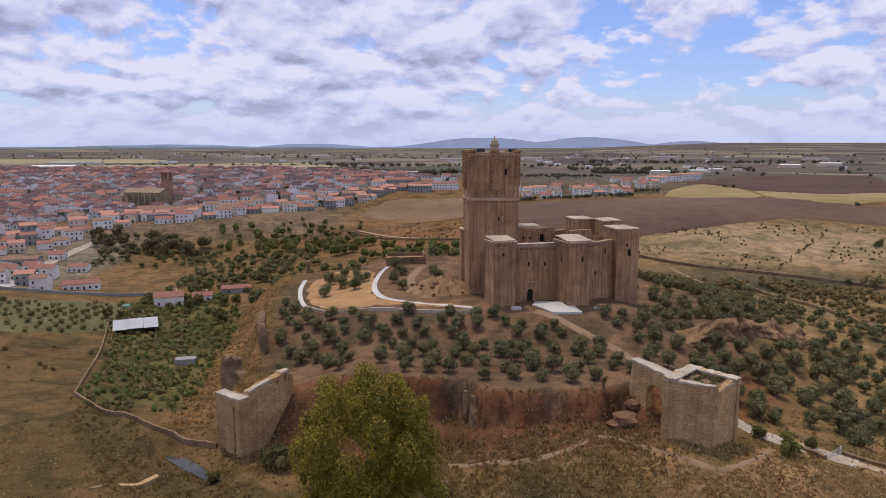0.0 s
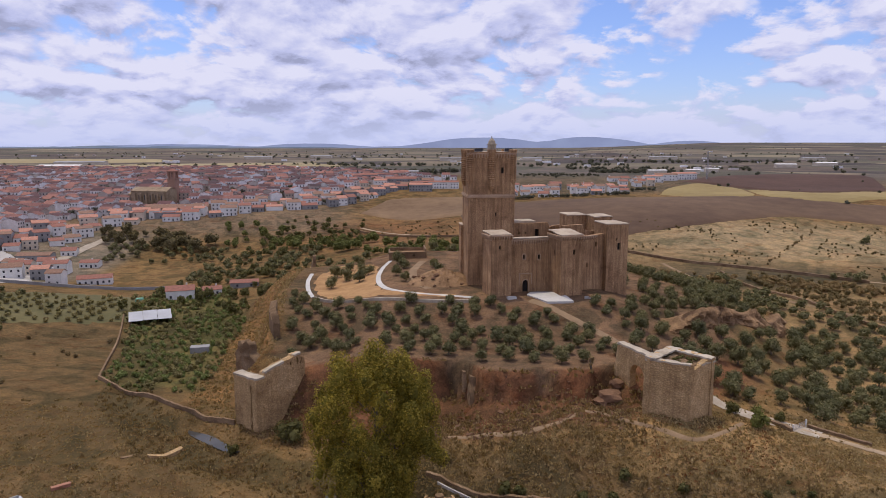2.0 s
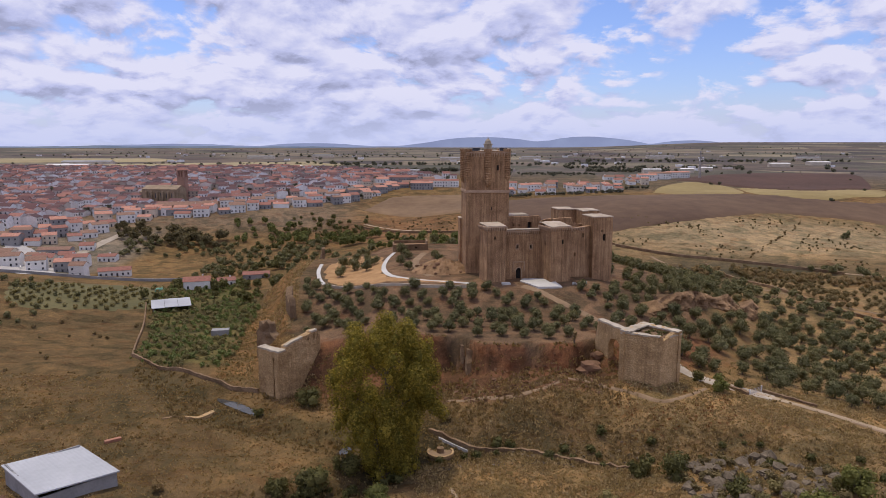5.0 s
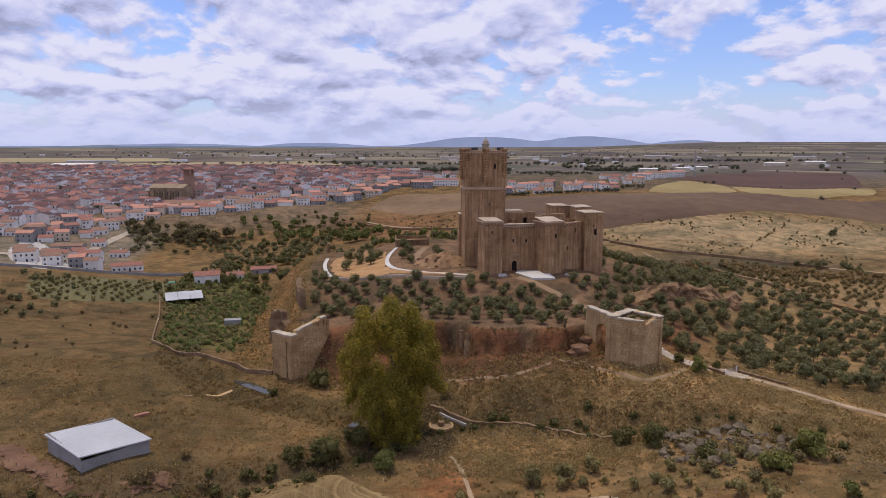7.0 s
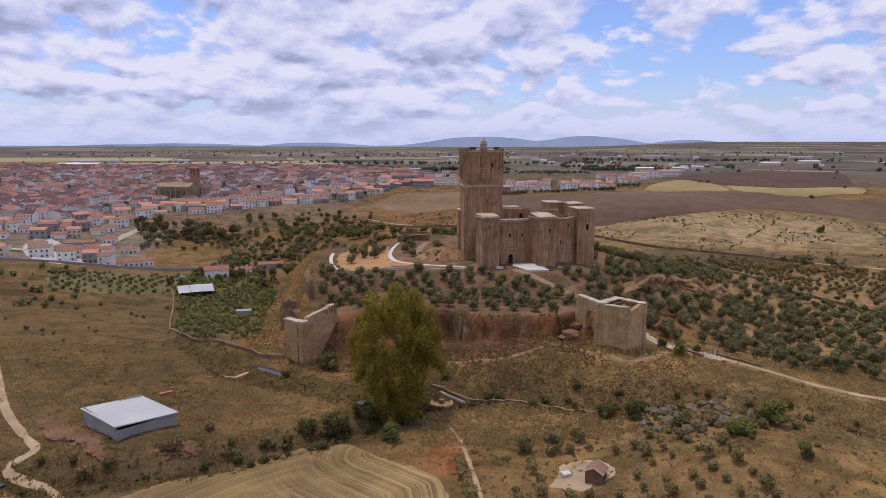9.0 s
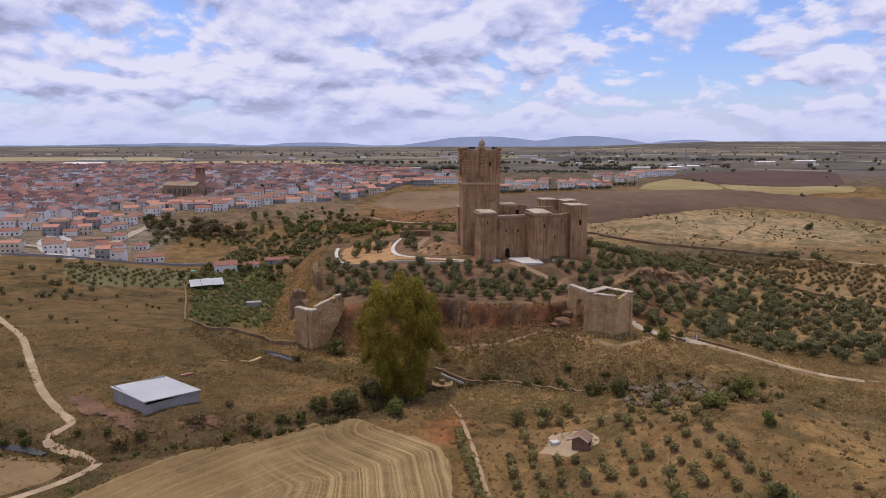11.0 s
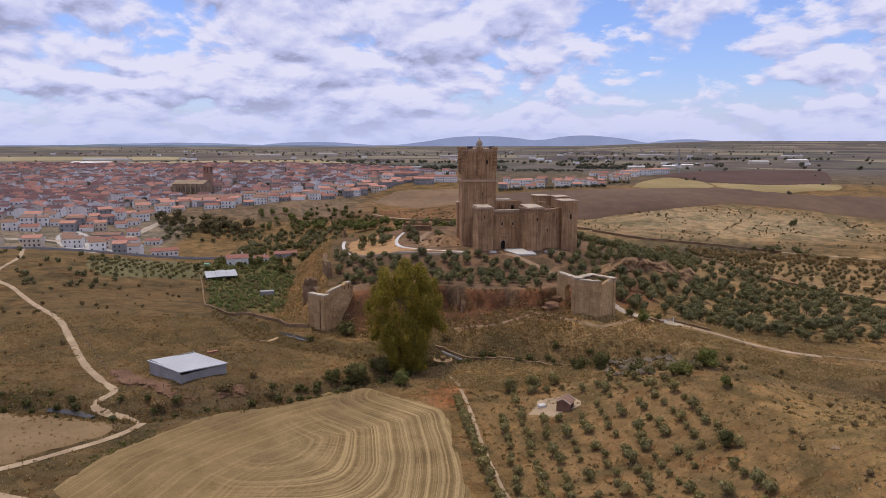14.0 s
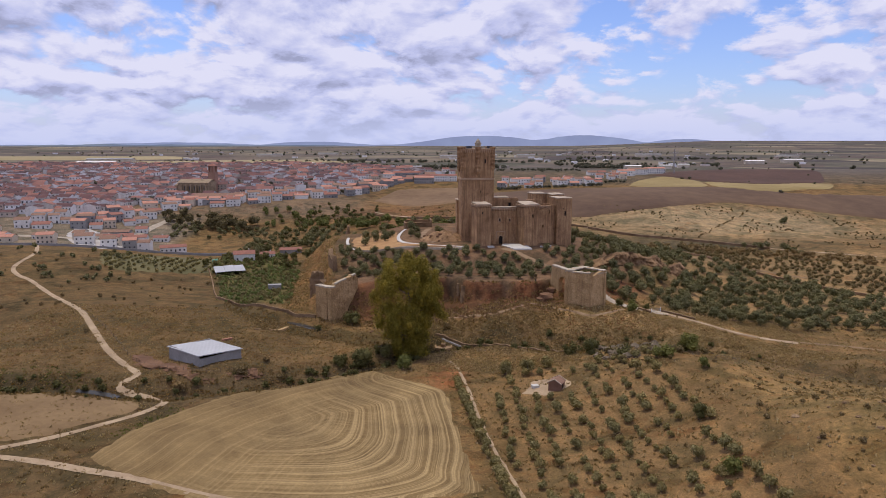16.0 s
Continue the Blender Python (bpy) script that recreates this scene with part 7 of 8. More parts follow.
def field_gate():
    """A plain steel field gate between two posts, across the gravel road."""
    a, b = Vector((68.9, -88.0, 0)), Vector((73.2, -85.2, 0))
    g = zat((a.x + b.x) / 2, (a.y + b.y) / 2)
    ob = thing("field_gate", "grey steel field gate between white posts", "gate", (a.x, a.y, g), math.degrees(math.atan2(b.y - a.y, b.x - a.x)))
    w = (b - a).length
    for x in (0.0, w):
        bm = bmesh.new()
        box(bm, x - 0.14, x + 0.14, -0.14, 0.14, -0.5, 1.5)
        part("gate_post", bm, M["white_wall"], ob, "white painted post")
    for z in (0.3, 0.6, 0.9, 1.2):
        bm = bmesh.new()
        tube(bm, (0.14, 0, z), (w - 0.14, 0, z), 0.04, 0.04, 6)
        part("gate_rail", bm, M["steel"], ob)
    for x in (0.22, w / 2, w - 0.22):
        bm = bmesh.new()
        tube(bm, (x, 0.05, 0.2), (x, 0.05, 1.3), 0.04, 0.04, 6)
        part("gate_bar", bm, M["steel"], ob)


def build_walls():
    wall_run("garden_wall", [(-112, -34), (-105, -40), (-97, -45), (-88, -52), (-79, -59), (-70, -63.5), (-61, -67.5)], 0.6, 1.2, M["rubble"], "long low rubble wall round the valley gardens")
    wall_run("garden_wall", [(-112, -34), (-122, -8), (-134, 25), (-148, 60)], 0.6, 1.0, M["rubble"], "long low rubble wall round the valley gardens")
    wall_run("terrace_wall", [(-53, 1), (-44, -9), (-33, -17), (-24, -20.5), (-16, -22), (-7, -22.4), (3, -22.5)], 0.7, 0.9, M["cap"], "pale low retaining wall of the terrace", rag=0.1)
    wall_run("stream_wall", [(-12, -95.2), (-2.7, -98.6), (6, -100.5), (15, -104), (24, -108), (34, -113)], 0.8, 0.8, M["rubble"], "low stone wall beside the stream", rag=0.5)
    wall_run("weir", [(-9.6, -97.2), (-2.7, -100.0)], 0.3, 0.7, M["white_slab"], "short pale concrete weir by the stream", rag=0.05)
    wall_run("ruined_footing", [(-80.5, -87.5), (-78, -85.6)], 0.8, 0.3, M["rubble"], "low remains of an old stone footing")
    wall_run("ruined_footing", [(-75.2, -85.4), (-69.8, -79.6)], 1.4, 0.6, M["gate"], "low remains of an old stone footing")
    wall_run("bank_wall", [(100, 172), (128, 153), (150, 143), (173, 130), (205, 104)], 1.0, 1.6, M["rubble"], "old stone retaining wall along the farm track", step=3)
    wall_run("terrace_bank", [(141, 130), (141, 72), (146, 26), (160, 8), (174, -12), (200, -44), (250, -78)], 1.0, 1.3, M["rubble"], "old stone bank between olive terraces", step=3)
    wall_run("valley_wall", [(-76, 268), (-50, 240), (-20, 222), (20, 206), (60, 194), (100, 174)], 0.8, 1.4, M["rubble"], "old stone wall along the hill foot", step=3)
    wall_run("town_wall", [(-330, 108), (-260, 102), (-215, 106), (-175, 112), (-150, 118)], 0.6, 1.6, M["grey_wall"], "long rendered garden wall below the town", step=4)
    wall_run("old_wall", [(-84, 92), (-76, 84), (-70, 82), (-66, 70)], 1.4, 5.5, M["rubble"], "ruined stretch of stone wall on the hill edge", rag=2.2)
    wall_run("old_wall", [(-58, -34), (-61, -26), (-62, -20)], 2.0, 5.0, M["rubble"], "crumbling wall remnant on the hill edge", rag=3.0)
    wall_run("gate_bank", [(65.6, -83.2), (67.2, -86.0), (68.4, -88.4)], 0.9, 0.8, M["rubble"], "short stone bank beside the field gate")
    wall_run("gate_bank", [(73.6, -85.4), (75.6, -87.6), (79.5, -89.8), (84, -92)], 0.8, 0.7, M["rubble"], "short stone bank beside the field gate")
    field_gate()
    wall_run("square_wall", [(-271, 166), (-264, 176), (-256, 168)], 0.6, 1.8, M["grey_wall"], "rendered parapet round the sunken square", rag=0.0)
    wall_run("square_wall", [(-271, 166), (-262, 150), (-250, 130)], 0.6, 1.2, M["white_wall"], "whitewashed parapet round the sunken square", rag=0.0)
    bm = bmesh.new()
    box(bm, 0, 3.6, 0, 1.0, -0.2, 0.7)
    cut_fine(bm, 0.9)
    rough_up(bm, 0.12, 2, 1.0)
    solid("brick_pile", bm, M["brick"], "long low pile of red bricks", "bricks", (-88, -101.5, zat(-87, -101)), 38)
    well = thing("stone_well", "round stone well platform beside the stream", "well", (-9.2, -100.6, zat(-9.2, -100.6) + 0.5))
    for nm, r, z0, z1, mt in (("platform", 2.9, -2.5, 0.2, "path"), ("well_head", 0.9, 0.2, 1.3, "rubble")):
        bm = bmesh.new()
        prism(bm, circle(r, 18), z0, z1, 0.98)
        part(nm, bm, M[mt], well)
    bm = bmesh.new()
    for i in range(26):
        a = 2 * math.pi * i / 26
        if 0.5 < a < 0.9:
            continue
        prism(bm, [(2.75 * math.cos(a - 0.12), 2.75 * math.sin(a - 0.12)), (3.2 * math.cos(a - 0.12), 3.2 * math.sin(a - 0.12)), (3.2 * math.cos(a + 0.11), 3.2 * math.sin(a + 0.11)), (2.75 * math.cos(a + 0.11), 2.75 * math.sin(a + 0.11))], -0.2, 0.42 + 0.06 * math.sin(5 * a))
    part("kerb", bm, M["gate"], well, "kerb of pale stones")


def build_fence():
    """Rough stakes with two wires along the track and the bank below the reservoir."""
    run = smooth_line([(-144, -81.8), (-133, -94.5), (-121.5, -108.5), (-113, -119), (-106, -124.6), (-96, -130.8), (-86.5, -135.4), (-78, -134.6), (-70, -131)], 3.2)
    ob = thing("wire_fence", "rough fence of weathered stakes and wire", "fence")
    rng = random.Random(4)
    tops = []
    for p in run:
        z, h = zat(p.x, p.y), rng.uniform(1.2, 1.6)
        bm = bmesh.new()
        tube(bm, (0, 0, -0.5), (rng.uniform(-0.12, 0.12), rng.uniform(-0.12, 0.12), h), 0.085, 0.06, 5)
        st = part("stake", bm, M["bark"], ob)
        st.matrix_basis = pose(p.x, p.y, z)
        tops.append(Vector((p.x, p.y, z)))
    for up in (0.55, 1.05):
        bm = bmesh.new()
        for a, b in zip(tops, tops[1:]):
            tube(bm, a + Vector((0, 0, up)), b + Vector((0, 0, up)), 0.012, 0.012, 3)
        part("wire", bm, M["steel"], ob)


build_fence()
build_gate()
build_left_wall()
build_scarp()
build_rocks()
build_reservoir()
build_hut()
build_sheds()
farm_house(-137, 96, 18, 13, 8, 4.6, 1.8, "whitewashed valley farmhouse with a red tiled roof")
farm_house(-124, 103, 24, 9, 6, 3.2, 1.3, "low whitewashed outhouse with a grey roof", wins=2)
farm_house(-112, 118, 14, 14, 6, 3.0, 1.2, "long low barn with a dull tiled roof", "grey_wall", wins=2, chimney=False)
build_walls()
rubble_mound()

# ---- town, village and distance ----
TOWN_FRONT = [(-330, 170), (-289, 190), (-264, 211), (-257, 234), (-252, 261), (-235, 276), (-208, 288), (-185, 297), (-163, 318), (-116, 338), (-91, 362), (-73, 388), (-55, 428), (-22, 444), (8, 461)]
TOWN = TOWN_FRONT + [(30, 500), (-62, 540), (-138, 640), (-230, 720), (-300, 700), (-440, 690), (-520, 690), (-640, 720), (-640, 420), (-480, 230)]
CHURCH_AT = (-262, 372)


def town_house(x, y, rz, w, d, floors, rise, wall, roof, group, label, rng):
    g = min(zat(x, y), zat(x - 3, y - 3), zat(x + 3, y - 3))
    h = 2.9 * floors + 0.5
    ob = thing("house", label, "house", (x, y, g), rz, group)
    bm = bmesh.new()
    gable_walls(bm, -w / 2, w / 2, -d / 2, d / 2, -1.5, h, rise)
    part("wall", bm, wall, ob)
    bm = bmesh.new()
    gable_roof(bm, -w / 2, w / 2, -d / 2, d / 2, h + 0.02, rise, 0.3)
    part("roof", bm, roof, ob)
    n = max(2, int(w / 2.7))
    for f in range(floors):
        for i in range(n):
            if rng.random() < 0.15:
                continue
            wx, z = -w / 2 + w * (i + 0.5) / n, 0.8 + f * 2.9
            tall = 2.0 if (f == 0 and i == n // 2) else 1.25
            bm = bmesh.new()
            box(bm, wx - 0.5, wx + 0.5, -d / 2 - 0.06, -d / 2 + 0.2, z - (0.8 if tall > 1.5 else 0), z + tall - (0.8 if tall > 1.5 else 0))
            part("door" if tall > 1.5 else "window", bm, M["window"], ob)
    if rng.random() < 0.6:
        bm = bmesh.new()
        cx = rng.uniform(-w * 0.35, w * 0.35)
        box(bm, cx - 0.4, cx + 0.4, 0.3, 1.1, h, h + rise + 0.8)
        part("chimney", bm, wall, ob)
    return ob


def build_town():
    rng = random.Random(12)
    whites = [M["white_wall"], M["white_wall"], M["white_wall"], M["cream_wall"], M["grey_wall"]]
    roofs = [M["tile"], M["tile_b"], M["tile_c"]]
    words = {"whitewash": "whitewashed", "grey_render": "grey rendered", "cream_render": "cream rendered"}
    taken = []
    line = smooth_line(TOWN_FRONT, 1.0)

    def put(x, y, rz, w, d, fl, group):
        wall, roof = rng.choice(whites), rng.choice(roofs)
        town_house(x, y, rz, w, d, fl, rng.uniform(1.2, 2.0), wall, roof, group, f"{words[wall.name]} {'two-storey ' if fl > 1 else ''}house with a red tiled roof", rng)
        taken.append((x, y))

    for row in range(3):
        k = 0.0
        while k < len(line) - 12:
            w = rng.uniform(8, 14)
            i = int(k + w / 2)
            p, q = line[i], line[min(i + 2, len(line) - 1)]
            t = (q - p).normalized()
            nrm = Vector((-t.y, t.x, 0))
            at = p + nrm * (6 + row * 14 + rng.uniform(-2, 2))
            ang = math.degrees(math.atan2(t.y, t.x)) * 0.55 + rng.uniform(-10, 10)
            if all((at.x - a) ** 2 + (at.y - b) ** 2 > 85 for a, b in taken) and rng.random() < 0.88 and math.hypot(at.x - CHURCH_AT[0], at.y - CHURCH_AT[1]) > 26:
                put(at.x, at.y, ang, w * 0.95, rng.uniform(8, 11), 2 if rng.random() < 0.55 else 1, "houses at the town edge")
            k += w + rng.uniform(0, 1.5)
    # the lower houses by the road into the valley
    for x, y, rz, w, d, fl in ((-234, 162, 12, 13, 9, 2), (-196, 130, 22, 17, 8, 1), (-210, 118, 5, 8, 7, 2), (-262, 188, 8, 20, 9, 1), (-296, 150, 10, 14, 9, 1), (-310, 128, 5, 12, 8, 1), (-282, 128, 14, 11, 8, 2)):
        put(x, y, rz, w, d, fl, "houses at the town edge")
    for _ in range(60):
        x, y = rng.uniform(-345, -205), rng.uniform(120, 262)
        if y > 0.9 * (x + 255) + 262 or y < 118 - 0.1 * (x + 205) or x > -212 + (y - 130) * -0.25:
            continue
        if all((x - a) ** 2 + (y - b) ** 2 > 190 for a, b in taken):
            put(x, y, rng.uniform(0, 24), rng.uniform(8, 13), rng.uniform(8, 10), rng.choice((1, 2, 2)), "houses at the town edge")
    ribbon("town_road", [(-360, 160), (-320, 150), (-285, 158), (-262, 170), (-250, 190), (-246, 222), (-238, 250)], 6.0, M["gravel"], "pale street climbing into the town", "road", lift=0.4, step=3)
    # the mass of roofs behind them
    wv, wf, rv, rf, nv, nf = [], [], [], [], [], []
    spots = []
    gx = np.arange(-640, 40, 9.6)
    for j, yy in enumerate(np.arange(180, 720, 12.5)):
        for xx in gx:
            spots.append((xx + rng.uniform(-2.2, 2.2) + (j % 2) * 4, yy + rng.uniform(-2, 2) + 14 * math.sin(xx * 0.012)))
    sx, sy = np.array([s[0] for s in spots]), np.array([s[1] for s in spots])
    ok = (inside(sx, sy, TOWN) > 3) & (along(sx, sy, TOWN_FRONT)[0] > 44) & (np.hypot(sx - CHURCH_AT[0], sy - CHURCH_AT[1]) > 24)
    for x, y, k in zip(sx.tolist(), sy.tolist(), ok):
        if not k or rng.random() < 0.07:
            continue
        w, d, h, r = rng.uniform(7.5, 11), rng.uniform(8.5, 12.5), rng.choice((3.4, 3.6, 6.0, 6.4, 6.2)), rng.uniform(1.2, 2.2)
        a = radians(12 + 16 * math.sin(x * 0.013 + y * 0.007) + rng.choice((0, 0, 90)) + rng.uniform(-4, 4))
        ca, sa, g = math.cos(a), math.sin(a), zat(x, y)
        at = lambda u, v, z: (x + u * ca - v * sa, y + u * sa + v * ca, g + z)
        b = len(wv)
        wv += [at(u, v, z) for u in (-w / 2, w / 2) for v, z in ((-d / 2, -2), (d / 2, -2), (d / 2, h), (0, h + r), (-d / 2, h))]
        wf += [(b + 4, b + 3, b + 2, b + 1, b), (b + 5, b + 6, b + 7, b + 8, b + 9), (b, b + 1, b + 6, b + 5), (b + 1, b + 2, b + 7, b + 6), (b + 4, b, b + 5, b + 9)]
        b = len(rv)
        o = 0.35
        rv += [at(u, v, z) for u in (-w / 2 - o, w / 2 + o) for v, z in ((-d / 2 - o, h - 0.25), (0, h + r + 0.12), (d / 2 + o, h - 0.25), (0, h + r - 0.1))]
        rf += [(b, b + 4, b + 5, b + 1), (b + 1, b + 5, b + 6, b + 2), (b, b + 1, b + 2, b + 3), (b + 7, b + 6, b + 5, b + 4)]
        for f in range(1 if h < 5 else 2):
            for i in range(3):
                u, z = -w / 2 + w * (i + 0.5) / 3, 0.9 + 2.8 * f
                for v in (-d / 2 - 0.05,):
                    b = len(nv)
                    nv += [at(u - 0.5, v, z), at(u + 0.5, v, z), at(u + 0.5, v, z + 1.4), at(u - 0.5, v, z + 1.4), at(u - 0.5, v + 0.2, z), at(u + 0.5, v + 0.2, z), at(u + 0.5, v + 0.2, z + 1.4), at(u - 0.5, v + 0.2, z + 1.4)]
                    nf += [(b, b + 1, b + 2, b + 3), (b, b + 4, b + 5, b + 1), (b + 3, b + 2, b + 6, b + 7), (b + 1, b + 5, b + 6, b + 2), (b, b + 3, b + 7, b + 4)]
    town = tagged(new("town"), "dense town of white houses with red tiled roofs", "town", "", "stuff")
    raw("house_walls", wv, wf, M["paint"], town, "", "", "stuff")
    raw("house_roofs", rv, rf, M["tile_haze"], town, "", "", "stuff")
    raw("house_windows", nv, nf, M["window"], town, "", "", "stuff")
    # trees and squares among the roofs
    kinds = [(olive_lumps(random.Random(k + 90), 7, 8, 5), 60, 0.9) for k in range(3)]
    ts = [(rng.uniform(-560, 0), rng.uniform(260, 680)) for _ in range(260)]
    tx, ty = np.array([t[0] for t in ts]), np.array([t[1] for t in ts])
    ok = inside(tx, ty, TOWN) > 2
    joined_trees("town_trees", kinds, [(float(a), float(b), rng.uniform(0.5, 1.0)) for a, b, k in zip(tx, ty, ok) if k], "dark green trees among the roofs", M["far_leaf"])
    # village beyond the fallow field
    for k in range(80):
        x = rng.uniform(48, 200)
        y = 372 + 0.16 * (x - 50) + rng.choice((8, 22, 36, 50)) + rng.uniform(-3, 3) + (50 if x > 165 else 0)
        if all((x - a) ** 2 + (y - b) ** 2 > 110 for a, b in taken):
            put(x, y, rng.uniform(-8, 14), rng.uniform(7, 12), rng.uniform(7, 10), rng.choice((1, 1, 2)), "houses of the village")
    for x, y, w in ((210, 484, 20), (228, 500, 24), (252, 512, 26), (-30, 432, 22), (-8, 446, 30), (-52, 470, 30), (-80, 500, 34)):
        put(x, y, rng.uniform(-4, 6), w, 10, 2, "houses of the village")
    hedge = [(rng.uniform(40, 195), 0, rng.uniform(0.35, 0.6)) for _ in range(110)]
    joined_trees("hedge", kinds, [(x, 366 + 0.16 * (x - 50) + rng.uniform(-2, 2) + (26 if x > 160 else 0), s) for x, _, s in hedge], "dark hedge along the village edge", M["far_leaf"], "hedge")


def build_church():
    x, y = CHURCH_AT
    g = zat(x, y) - 1.0
    ch = thing("church", "large stone parish church with a square brick belfry", "church", (x, y, g), -10)
    bm = bmesh.new()
    gable_walls(bm, -19, 15, -8, 8, 0, 12.5, 3.2)
    part("nave", bm, M["church"], ch)
    bm = bmesh.new()
    gable_roof(bm, -19, 15, -8, 8, 12.52, 3.2, 0.5)
    part("roof", bm, M["church"], ch, "ochre tiled roof")
    bm = bmesh.new()
    gable_walls(bm, -24, -18.8, -6, 6, 0, 9.5, 2.4)
    part("transept", bm, M["church"], ch)
    for i in range(6):
        bm = bmesh.new()
        box(bm, -15 + i * 5.4, -13.6 + i * 5.4, -10.4, -8.02, 0, 10.5)
        part("buttress", bm, M["church"], ch)
    for i in range(5):
        bm = bmesh.new()
        box(bm, -11.9 + i * 5.4, -10.7 + i * 5.4, -8.08, -7.8, 4.5, 9.0)
        part("window", bm, M["window"], ch)
    bm = bmesh.new()
    box(bm, 6.5, 13.5, 8.1, 15.1, 0, 22.0)
    belfry = part("belfry", bm, M["belfry"], ch, "square brick belfry with open arches")
    for nm, x0, x1, y0, y1, z0, z1 in (("cornice", 6.2, 13.8, 7.8, 15.4, 22.0, 22.7), ("bell_chamber", 7.8, 12.2, 9.5, 13.6, 22.7, 28.6), ("cornice", 6.2, 13.8, 7.8, 15.4, 28.6, 29.4)):
        bm = bmesh.new()
        box(bm, x0, x1, y0, y1, z0, z1)
        part(nm, bm, M["belfry"], belfry)
    for dx in (6.6, 9.4, 12.2):
        for dy in (8.3, 13.7):
            bm = bmesh.new()
            box(bm, dx, dx + 1.2, dy, dy + 1.2, 22.7, 28.6)
            part("pier", bm, M["belfry"], belfry)
    bm = bmesh.new()
    lo, hi = prism(bm, [(6.0, 7.6), (14.0, 7.6), (14.0, 15.6), (6.0, 15.6)], 29.4, 31.4, 0.2)
    part("belfry_roof", bm, M["tile"], ch, "low hipped tile cap")
    # long brown hall below the church
    farm_house(-222, 318, 6, 48, 12, 6.0, 2.6, "long low brown convent range below the church", "church", "tile_c", 8, chimney=False)
    farm_house(-232, 300, 4, 46, 7, 5.0, 1.0, "long dark garden range with a pale roof", "grey_wall", "tile_b", 6, chimney=False)


def build_far():
    rng = random.Random(31)
    # lattice mast
    g = zat(273, 500)
    ob = thing("radio_mast", "tall slim lattice radio mast above the fields", "mast", (273, 500, g))
    for i, (a, b) in enumerate(((-1, -1), (1, -1), (1, 1), (-1, 1))):
        bm = bmesh.new()
        tube(bm, (a * 0.9, b * 0.9, -1), (a * 0.35, b * 0.35, 30), 0.2, 0.14, 5)
        part("leg", bm, M["steel"], ob)
    bm = bmesh.new()
    for k in range(15):
        z0, z1 = k * 2.0, k * 2.0 + 2.0
        for a, b, c, d in ((-1, -1, 1, -1), (1, -1, 1, 1), (1, 1, -1, 1), (-1, 1, -1, -1)):
            s0, s1 = 0.9 - 0.55 * z0 / 30, 0.9 - 0.55 * z1 / 30
            tube(bm, (a * s0, b * s0, z0), (c * s1, d * s1, z1), 0.09, 0.09, 4)
    part("bracing", bm, M["steel"], ob)
    for z, a in ((22, 0), (26, 2.1), (29, 4.0)):
        bm = bmesh.new()
        prism(bm, circle(0.8, 10, 1.0 * math.cos(a), 1.0 * math.sin(a)), z, z + 1.4)
        part("antenna", bm, M["steel"], ob)
    # warehouses and farmsteads on the plain
    for x, y, w, d, rz, nm in ((20, 1180, 70, 18, 4, "metal_roof"), (90, 1240, 50, 16, -3, "metal_roof"), (180, 1230, 40, 14, 5, "metal_roof"), (-420, 1300, 60, 16, 3, "metal_roof"), (-300, 1420, 50, 16, -4, "metal_roof"), (-620, 930, 80, 22, 6, "metal_roof"), (-560, 760, 60, 20, 2, "white_wall"), (300, 620, 18, 9, 10, "white_wall"), (340, 660, 16, 9, -5, "white_wall"), (250, 600, 22, 9, 3, "white_wall"), (620, 900, 36, 14, 5, "white_wall"), (520, 830, 30, 12, -8, "white_wall"), (760, 1200, 50, 16, 4, "metal_roof"), (480, 1300, 60, 18, -6, "metal_roof"), (-160, 640, 40, 14, 4, "metal_roof"), (-60, 560, 46, 14, 2, "metal_roof"), (-230, 700, 50, 16, -2, "white_wall")):
        g = zat(x, y)
        ob = thing("warehouse", "long low white farm shed on the plain", "warehouse", (x, y, g), rz, "sheds on the plain")
        bm = bmesh.new()
        gable_walls(bm, -w / 2, w / 2, -d / 2, d / 2, -2, 4.8, d * 0.09)
        part("wall", bm, M["cream_wall"], ob)
        bm = bmesh.new()
        gable_roof(bm, -w / 2, w / 2, -d / 2, d / 2, 4.85, d * 0.09, 0.5, 0.25)
        part("roof", bm, M["dull_roof" if nm == "metal_roof" else nm], ob)
    kinds = [(olive_lumps(random.Random(k + 120), 7, 5.5, 5), 50, 1.1) for k in range(4)]
    spots = []
    # belts of trees, then lone ones
    for cx, cy, n, sx, sy, lo, hi in ((235, 640, 70, 55, 14, 0.5, 1.1), (110, 560, 90, 60, 30, 0.3, 0.6), (-60, 600, 60, 50, 18, 0.6, 1.3), (20, 640, 50, 60, 20, 0.5, 1.1), (-150, 700, 40, 40, 20, 0.6, 1.2), (300, 760, 70, 130, 20, 0.5, 1.0), (40, 900, 110, 260, 30, 0.5, 1.1), (-350, 900, 60, 200, 30, 0.5, 1.0), (500, 1050, 80, 260, 40, 0.6, 1.2), (-200, 1500, 70, 700, 160, 0.4, 0.9), (400, 1700, 70, 700, 160, 0.4, 0.9), (0, 2300, 60, 1300, 200, 0.5, 0.9), (-600, 2000, 50, 500, 150, 0.5, 0.9), (100, 3000, 50, 1900, 200, 0.5, 0.9)):
        for _ in range(n):
            spots.append((cx + rng.uniform(-1, 1) * sx, cy + rng.gauss(0, 0.5) * sy, rng.uniform(lo, hi)))
    for _ in range(120):
        y = rng.uniform(560, 1700)
        spots.append((rng.uniform(-0.8, 0.8) * (y + 300), y, rng.uniform(0.5, 1.3)))
    for _ in range(14):
        spots.append((rng.uniform(230, 520), rng.uniform(300, 620), rng.uniform(0.25, 0.7)))
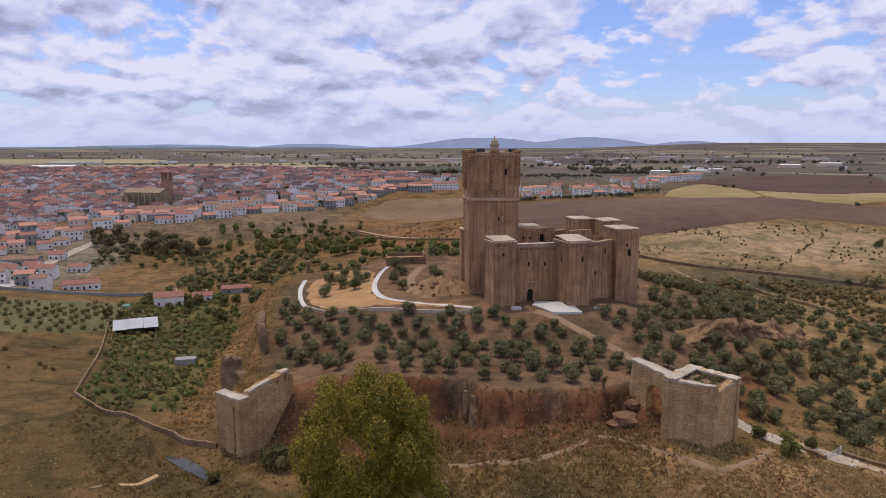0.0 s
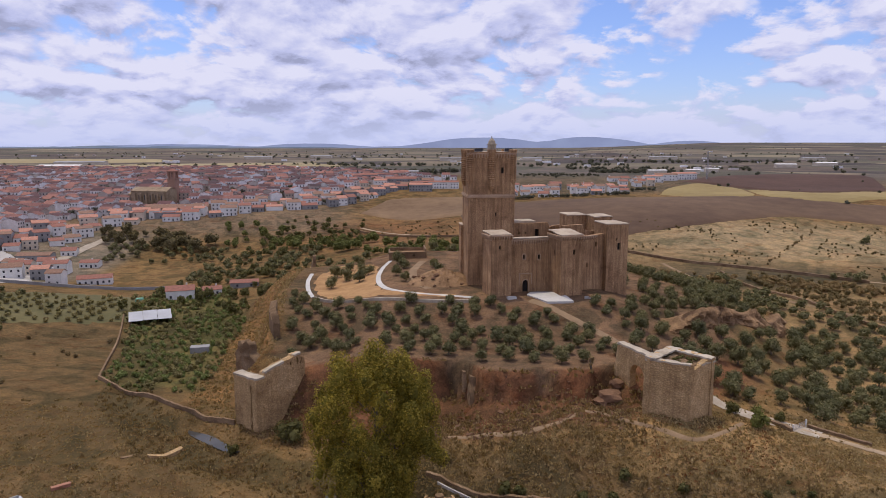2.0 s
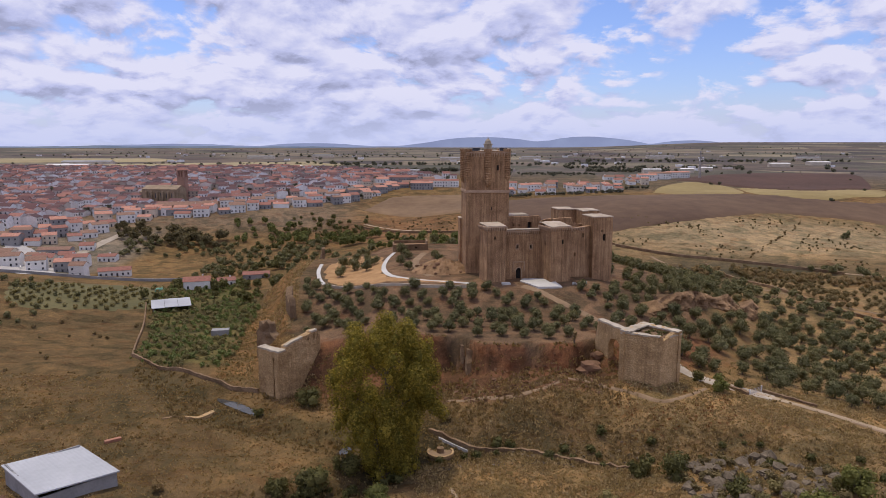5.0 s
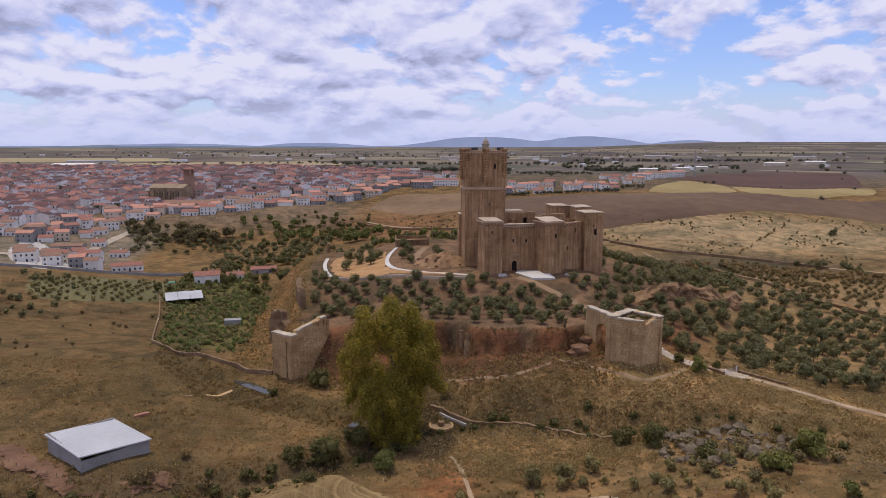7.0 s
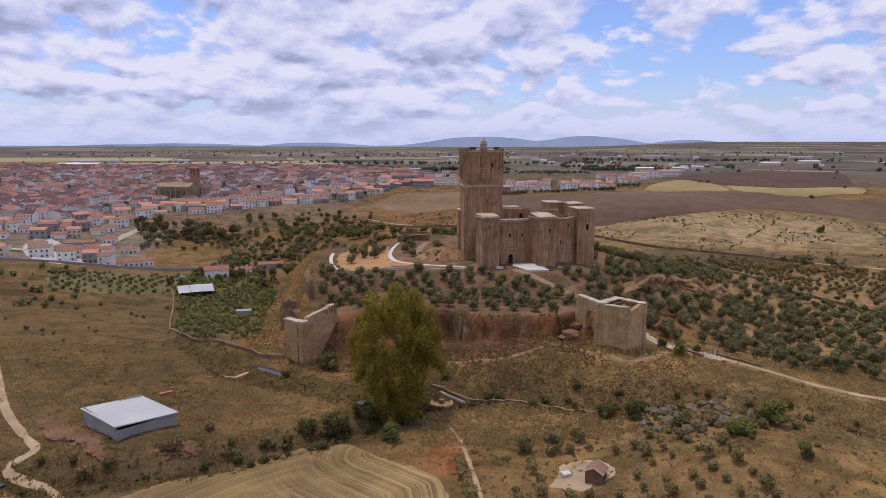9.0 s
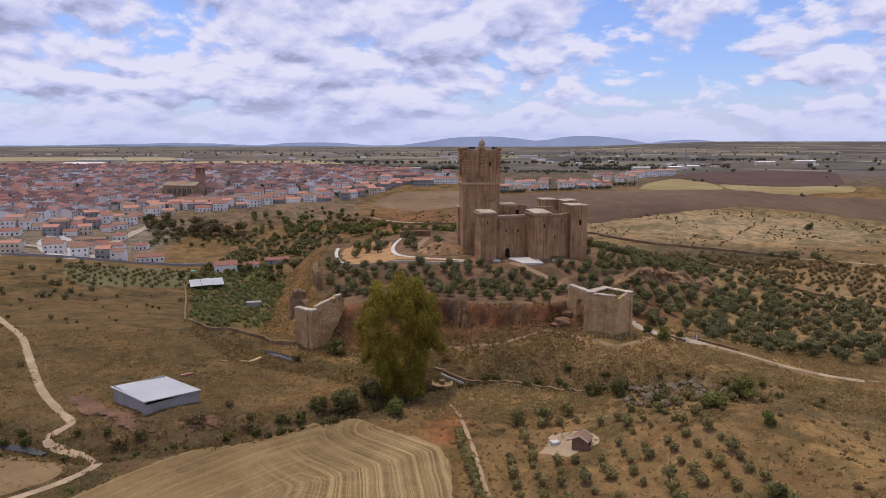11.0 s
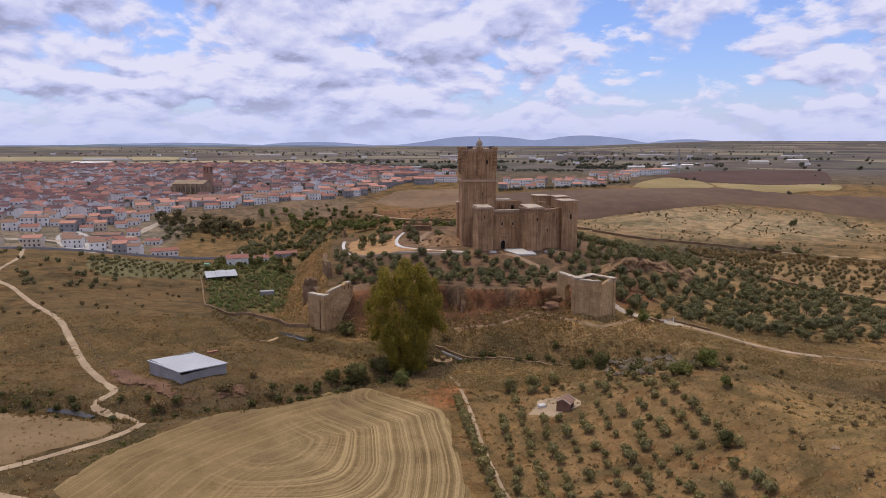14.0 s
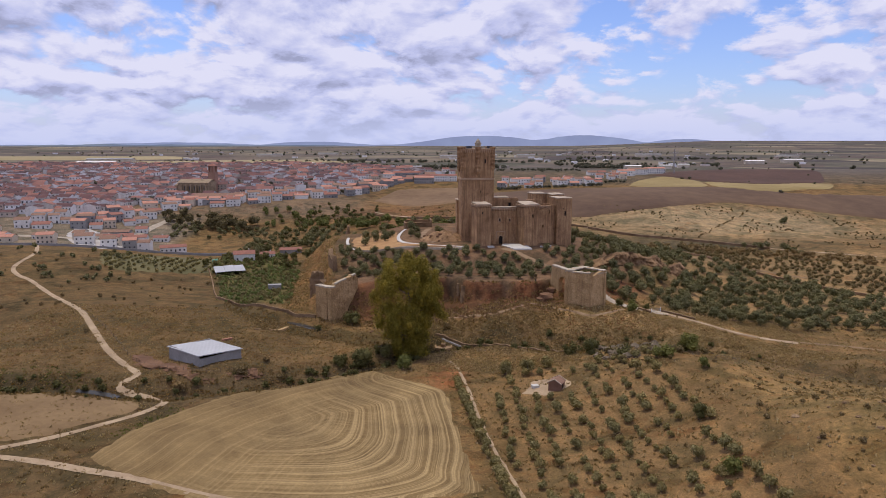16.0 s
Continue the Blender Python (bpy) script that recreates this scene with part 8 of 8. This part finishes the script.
    joined_trees("plain_trees", kinds, spots, "dark trees and hedges over the far plain", M["far_leaf"])
    vs, fs = [], []
    for _ in range(75):
        y = rng.uniform(620, 2000)
        x, w, d, h = rng.uniform(-0.6, 0.6) * (y + 250), rng.uniform(6, 13), rng.uniform(6, 10), rng.uniform(2.5, 4)
        z, b = zat(x, y), len(vs)
        vs += [(x + sx * w / 2, y + sy * d / 2, z + sz) for sz in (-1, h) for sx, sy in ((-1, -1), (1, -1), (1, 1), (-1, 1))]
        fs += [(b, b + 1, b + 5, b + 4), (b + 1, b + 2, b + 6, b + 5), (b + 2, b + 3, b + 7, b + 6), (b + 3, b, b + 4, b + 7), (b + 4, b + 5, b + 6, b + 7)]
    raw("farm_buildings", vs, fs, M["paint"], None, "scattered pale farm buildings on the far plain", "farm", "stuff")


def ridge(name, y, spans, material, base, label):
    """A far line of hills: spans are (centre, half width, height)."""
    xs = np.arange(-4600, 4601, 40.0)
    z = np.full(xs.shape, base)
    for cx, hw, h in spans:
        u = np.clip(np.abs(xs - cx) / hw, 0, 1)
        z = np.maximum(z, base + h * (1 - u * u) ** 1.5)
    z = z + np.array([5 * noise.noise(Vector((x * 0.004, y, 0))) + 2.5 * noise.noise(Vector((x * 0.017, y, 3))) for x in xs])
    n = len(xs)
    vs = [(float(x), y, -40.0) for x in xs] + [(float(x), y + 30, float(h)) for x, h in zip(xs, z)] + [(float(x), y + 90, -40.0) for x in xs]
    fs = [(i, i + 1, n + i + 1, n + i) for i in range(n - 1)] + [(n + i, n + i + 1, 2 * n + i + 1, 2 * n + i) for i in range(n - 1)]
    raw(name, vs, fs, material, None, label, "hills", "structure", True)


build_town()
build_church()
build_far()
# both ridges glow by themselves; air haze is put into their emission colour
ridge("backdrop_hills", 4480, [(270, 620, 62), (1000, 520, 66), (760, 420, 40), (-900, 420, 22), (-1900, 700, 16), (1700, 400, 40)], M["hills"], 44, "far horizon hills, their blue haze put in as glow")
ridge("backdrop_plain", 3900, [(-1900, 1300, 12), (-900, 500, 10)], M["hills_near"], 34, "wooded plain before the hills, its haze put in as glow")
